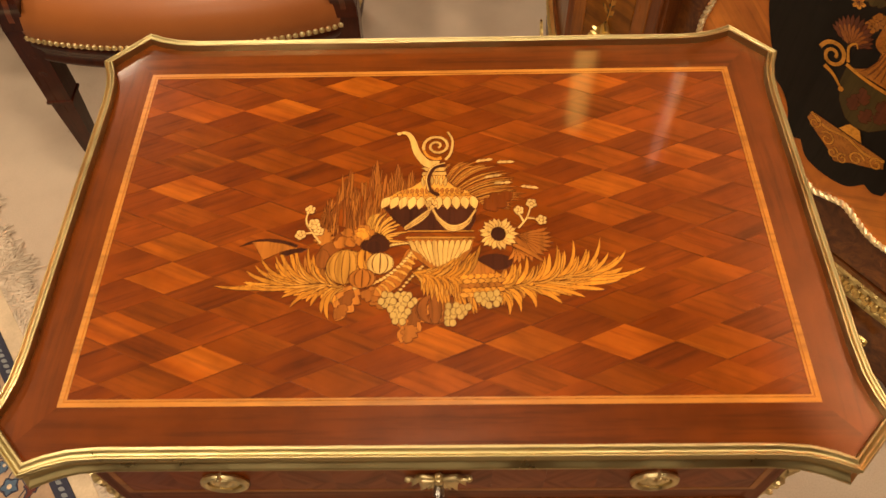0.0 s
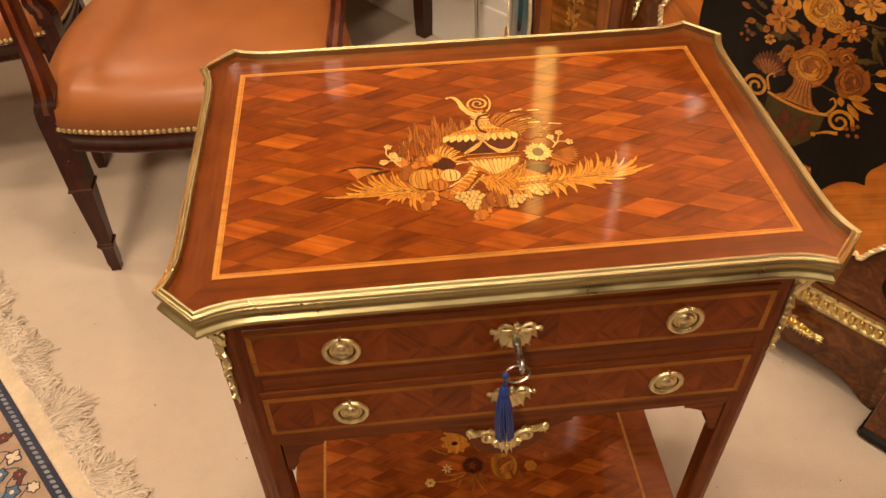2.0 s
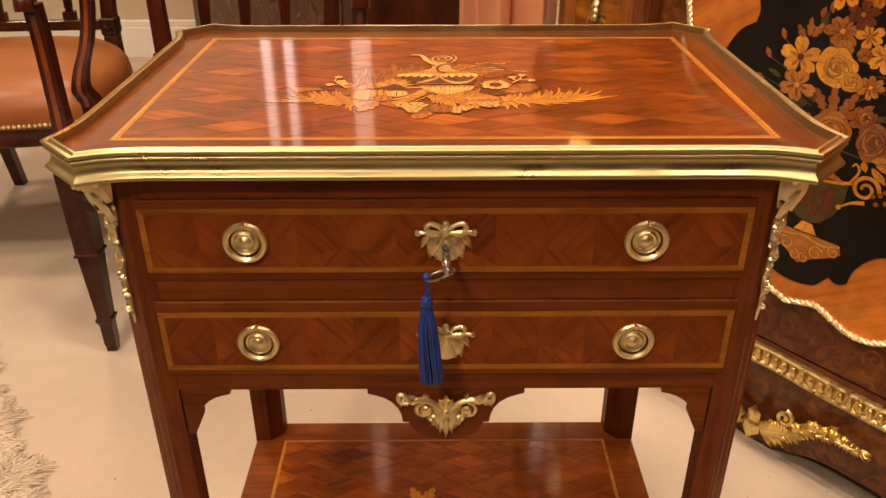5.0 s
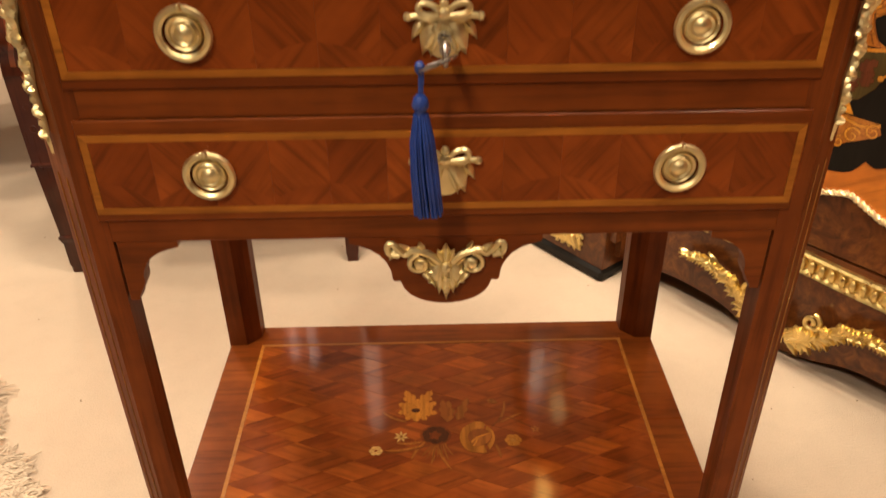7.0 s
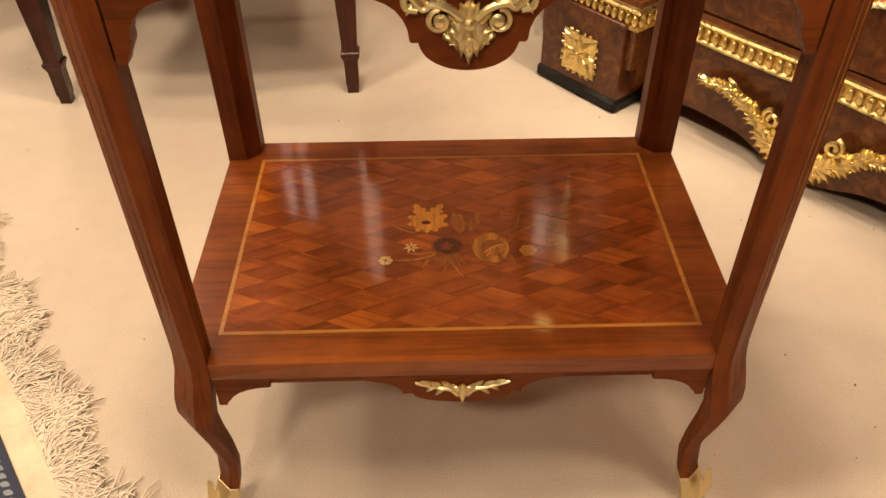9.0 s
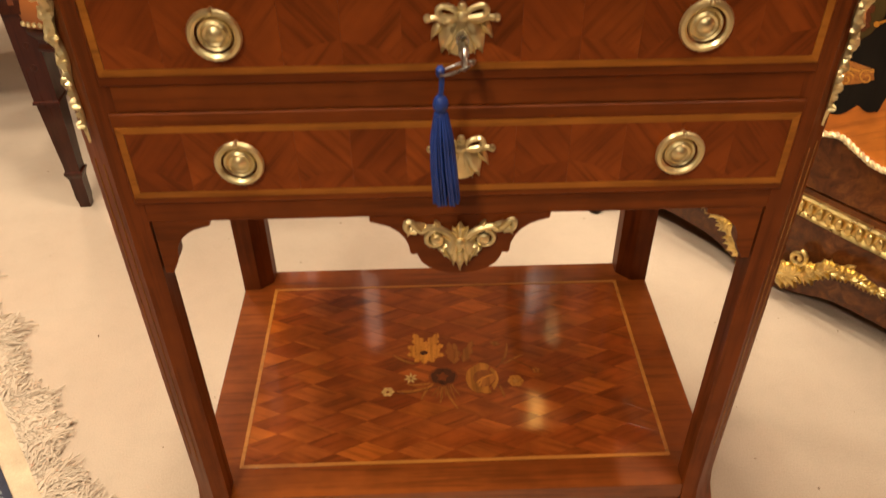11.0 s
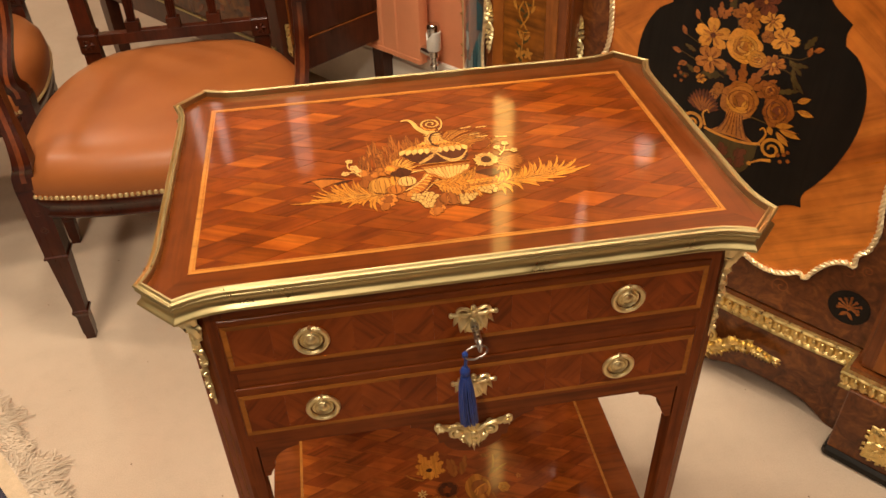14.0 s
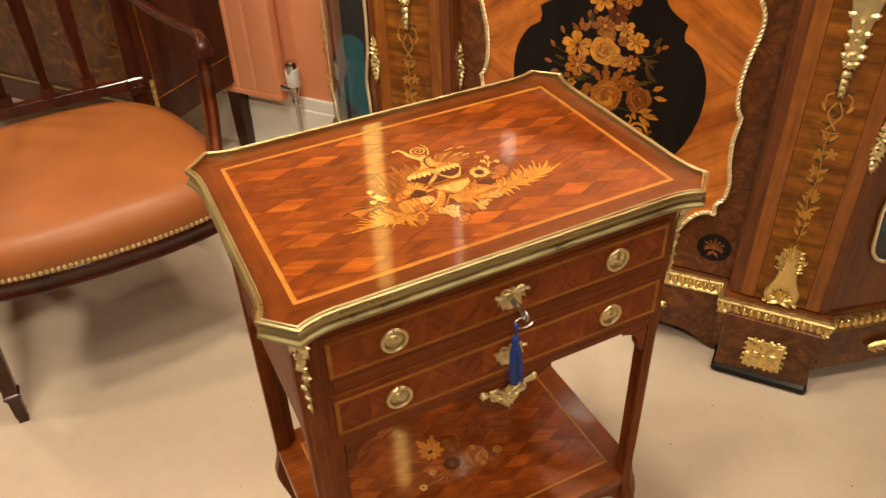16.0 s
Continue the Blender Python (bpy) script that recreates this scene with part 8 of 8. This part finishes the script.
# unseen glowing tube on the corner cabinet, added for a pink streak in the table top
GLOW_PINK = lit_material("pink_streak_glow", (1.0, 0.72, 0.58), 1.6)
tall = thing("column_lamp", "slim pink-white glowing tube on the corner cabinet, added for its reflection", "lamp", pose(-0.215, 1.445, 1.045))
Shape().lathe([(0.001, 0.0), (0.045, 0.0), (0.045, 0.012), (0.020, 0.020), (0.001, 0.020)], sides=20).make("base", BRASS, tall)
Shape().lathe([(0.001, 0.020), (0.026, 0.020), (0.026, 0.58), (0.020, 0.60), (0.001, 0.60)], sides=20).make("glass_tube", GLOW_PINK, tall)

# ---- the fringed rug ----
RUG = pose(-0.644, 0.159, 0, 0, 0, math.degrees(math.atan2(-0.81, 0.585)))


RUG_PILE = plain("rug_tan_wool", (0.36, 0.250, 0.165), 0.95, 0.22, 300, bumpy=0.5, dist=0.002)
RUG_BLUE = plain("rug_blue_wool", (0.075, 0.125, 0.190), 0.95, 0.25, 300, bumpy=0.5, dist=0.002)
RUG_RUST = plain("rug_rust_wool", (0.115, 0.030, 0.020), 0.95, 0.25, 300, bumpy=0.5, dist=0.002)
RUG_SLATE = plain("rug_slate_wool", (0.20, 0.22, 0.235), 0.95, 0.25, 300, bumpy=0.5, dist=0.002)
RUG_CREAM = plain("rug_cream_wool", (0.60, 0.48, 0.33), 0.95, 0.18, 300, bumpy=0.5, dist=0.002)
RUG_NAVY = plain("rug_navy_wool", (0.030, 0.032, 0.055), 0.95, 0.3, 300, bumpy=0.5, dist=0.002)
FRINGE = plain("rug_fringe_cotton", (0.60, 0.50, 0.385), 0.95, 0.15, 200)
rug = thing("rug", "patterned wool rug with long cream fringe on the carpet", "rug", RUG)
L0, L1 = -0.75, 0.95
Shape().box(L0, L1, -0.90, -0.056, 0.0, 0.009).make("border_ground", RUG_PILE, rug, "tan wool pile with blue, cream and rust flowers")
Shape().box(L0, L1, -0.030, 0.0, 0.0, 0.006).make("kilim_end", RUG_CREAM, rug)
Shape().box(L0, L1, -0.056, -0.030, 0.0, 0.0092).make("guard_stripe", RUG_NAVY, rug, "navy guard stripe with pale dashes")
Shape().box(L0, L1, -0.152, -0.127, 0.0, 0.0092).make("guard_stripe", RUG_NAVY, rug)
Shape().box(L0, L1, -0.90, -0.152, 0.0, 0.0094).make("field", RUG_SLATE, rug, "slate field of the rug")
wv = Inlay(rug, lambda u, v, h: (u, v, 0.0092 + h), outline=0.0, step=0.0001)
r5 = random.Random(31)
wv.group("dash", RUG_SLATE)
k = L0
while k < L1:
    wv.leaf(k, -0.0465, 38, 0.0125, 0.0036)
    wv.leaf(k, -0.1430, 38, 0.0125, 0.0036)
    k += 0.0125
spots = [(L0 + 0.0215 * k + r5.uniform(-0.006, 0.006), -0.091 + (0.016 if k % 2 else -0.016) + r5.uniform(-0.006, 0.006), r5.uniform(0.012, 0.018), r5.uniform(0, 90)) for k in range(int((L1 - L0) / 0.0215))]
wv.group("woven_patch", RUG_SLATE)
for u, v, r, a in spots[::2]:
    wv.oak(u + 0.010, v - 0.004, a * 4, 0.026, 0.009, 3)
wv.group("woven_vine", RUG_NAVY)
wv.strip([(L0 + 0.0107 * k, -0.091 + 0.015 * math.sin(k * 1.571)) for k in range(int((L1 - L0) / 0.0107))], 0.0011, None, 2)
wv.group("woven_outline", RUG_NAVY)
for u, v, r, a in spots:
    wv.petals(u, v, r, 4 + int(a) % 3, 0.44, a)
    wv.leaf(u + 0.006, v, a * 4 + 40, 0.022, 0.0055)
for q, mat in enumerate((RUG_BLUE, RUG_CREAM, RUG_BLUE, RUG_RUST)):
    wv.group("woven_flower", mat)
    for u, v, r, a in spots[q::4]:
        wv.petals(u, v, r * 0.84, 4 + int(a) % 3, 0.34, a)
        wv.leaf(u + 0.007, v, a * 4 + 40, 0.018, 0.0036)
wv.group("woven_heart", RUG_CREAM)
for u, v, r, a in spots[::2]:
    wv.disc(u, v, r * 0.24)
for mat in (RUG_NAVY, RUG_CREAM, RUG_RUST):
    wv.group("field_motif", mat)
    for k in range(110):
        wv.lobed(r5.uniform(L0 + 0.03, L1 - 0.03), r5.uniform(-0.86, -0.18), r5.uniform(0, 360), r5.uniform(0.02, 0.04), 0.010, 3)
wv.flush()
# fringe: flattened cotton strands over a thin ragged mat of felted ends
rnd = random.Random(4)


def reach(x):
    return 0.056 + 0.011 * math.sin(x * 31) + 0.008 * math.sin(x * 73 + 1) + 0.005 * math.sin(x * 190)


xs = [L0 + 0.006 * k for k in range(int((L1 - L0) / 0.006) + 1)]
mat_pts = [(x + rnd.uniform(-0.002, 0.002), reach(x) * rnd.uniform(0.72, 0.98)) for x in xs]
s = Shape()
s.loft([[(x, -0.002, 0.0045), (x, y * 0.35, 0.0035 + rnd.uniform(-0.0012, 0.0012)), (x, y * 0.7, 0.0030 + rnd.uniform(-0.0015, 0.0015)), (x, y, 0.0012)] for x, y in mat_pts], closed=False, caps=False)
s.make("fringe_mat", FRINGE, rug, "felted cotton fringe ends", smooth=60)
s = Shape()
for k in range(4200):
    x = rnd.uniform(L0, L1)
    lean = 0.55 * math.sin(x * 37) + 0.4 * math.sin(x * 91)
    a = lean + rnd.gauss(0, 0.35)
    L = reach(x) * rnd.uniform(0.55, 1.12)
    y0 = rnd.uniform(0.0, 0.6) * L
    p = [(x, y0, 0.0052)]
    L -= y0 * 0.8
    for i in range(3):
        a += rnd.gauss(0, 0.35)
        q = p[-1]
        p.append((q[0] + L / 3 * math.sin(a), q[1] + L / 3 * abs(math.cos(a)), max(0.0022, 0.0058 - 0.0008 * i + rnd.uniform(-0.0015, 0.0045))))
    s.tube(p, 0.0010, 4)
tagged(s.make("fringe", FRINGE, rug, "tangled cream cotton fringe"), kind="stuff")
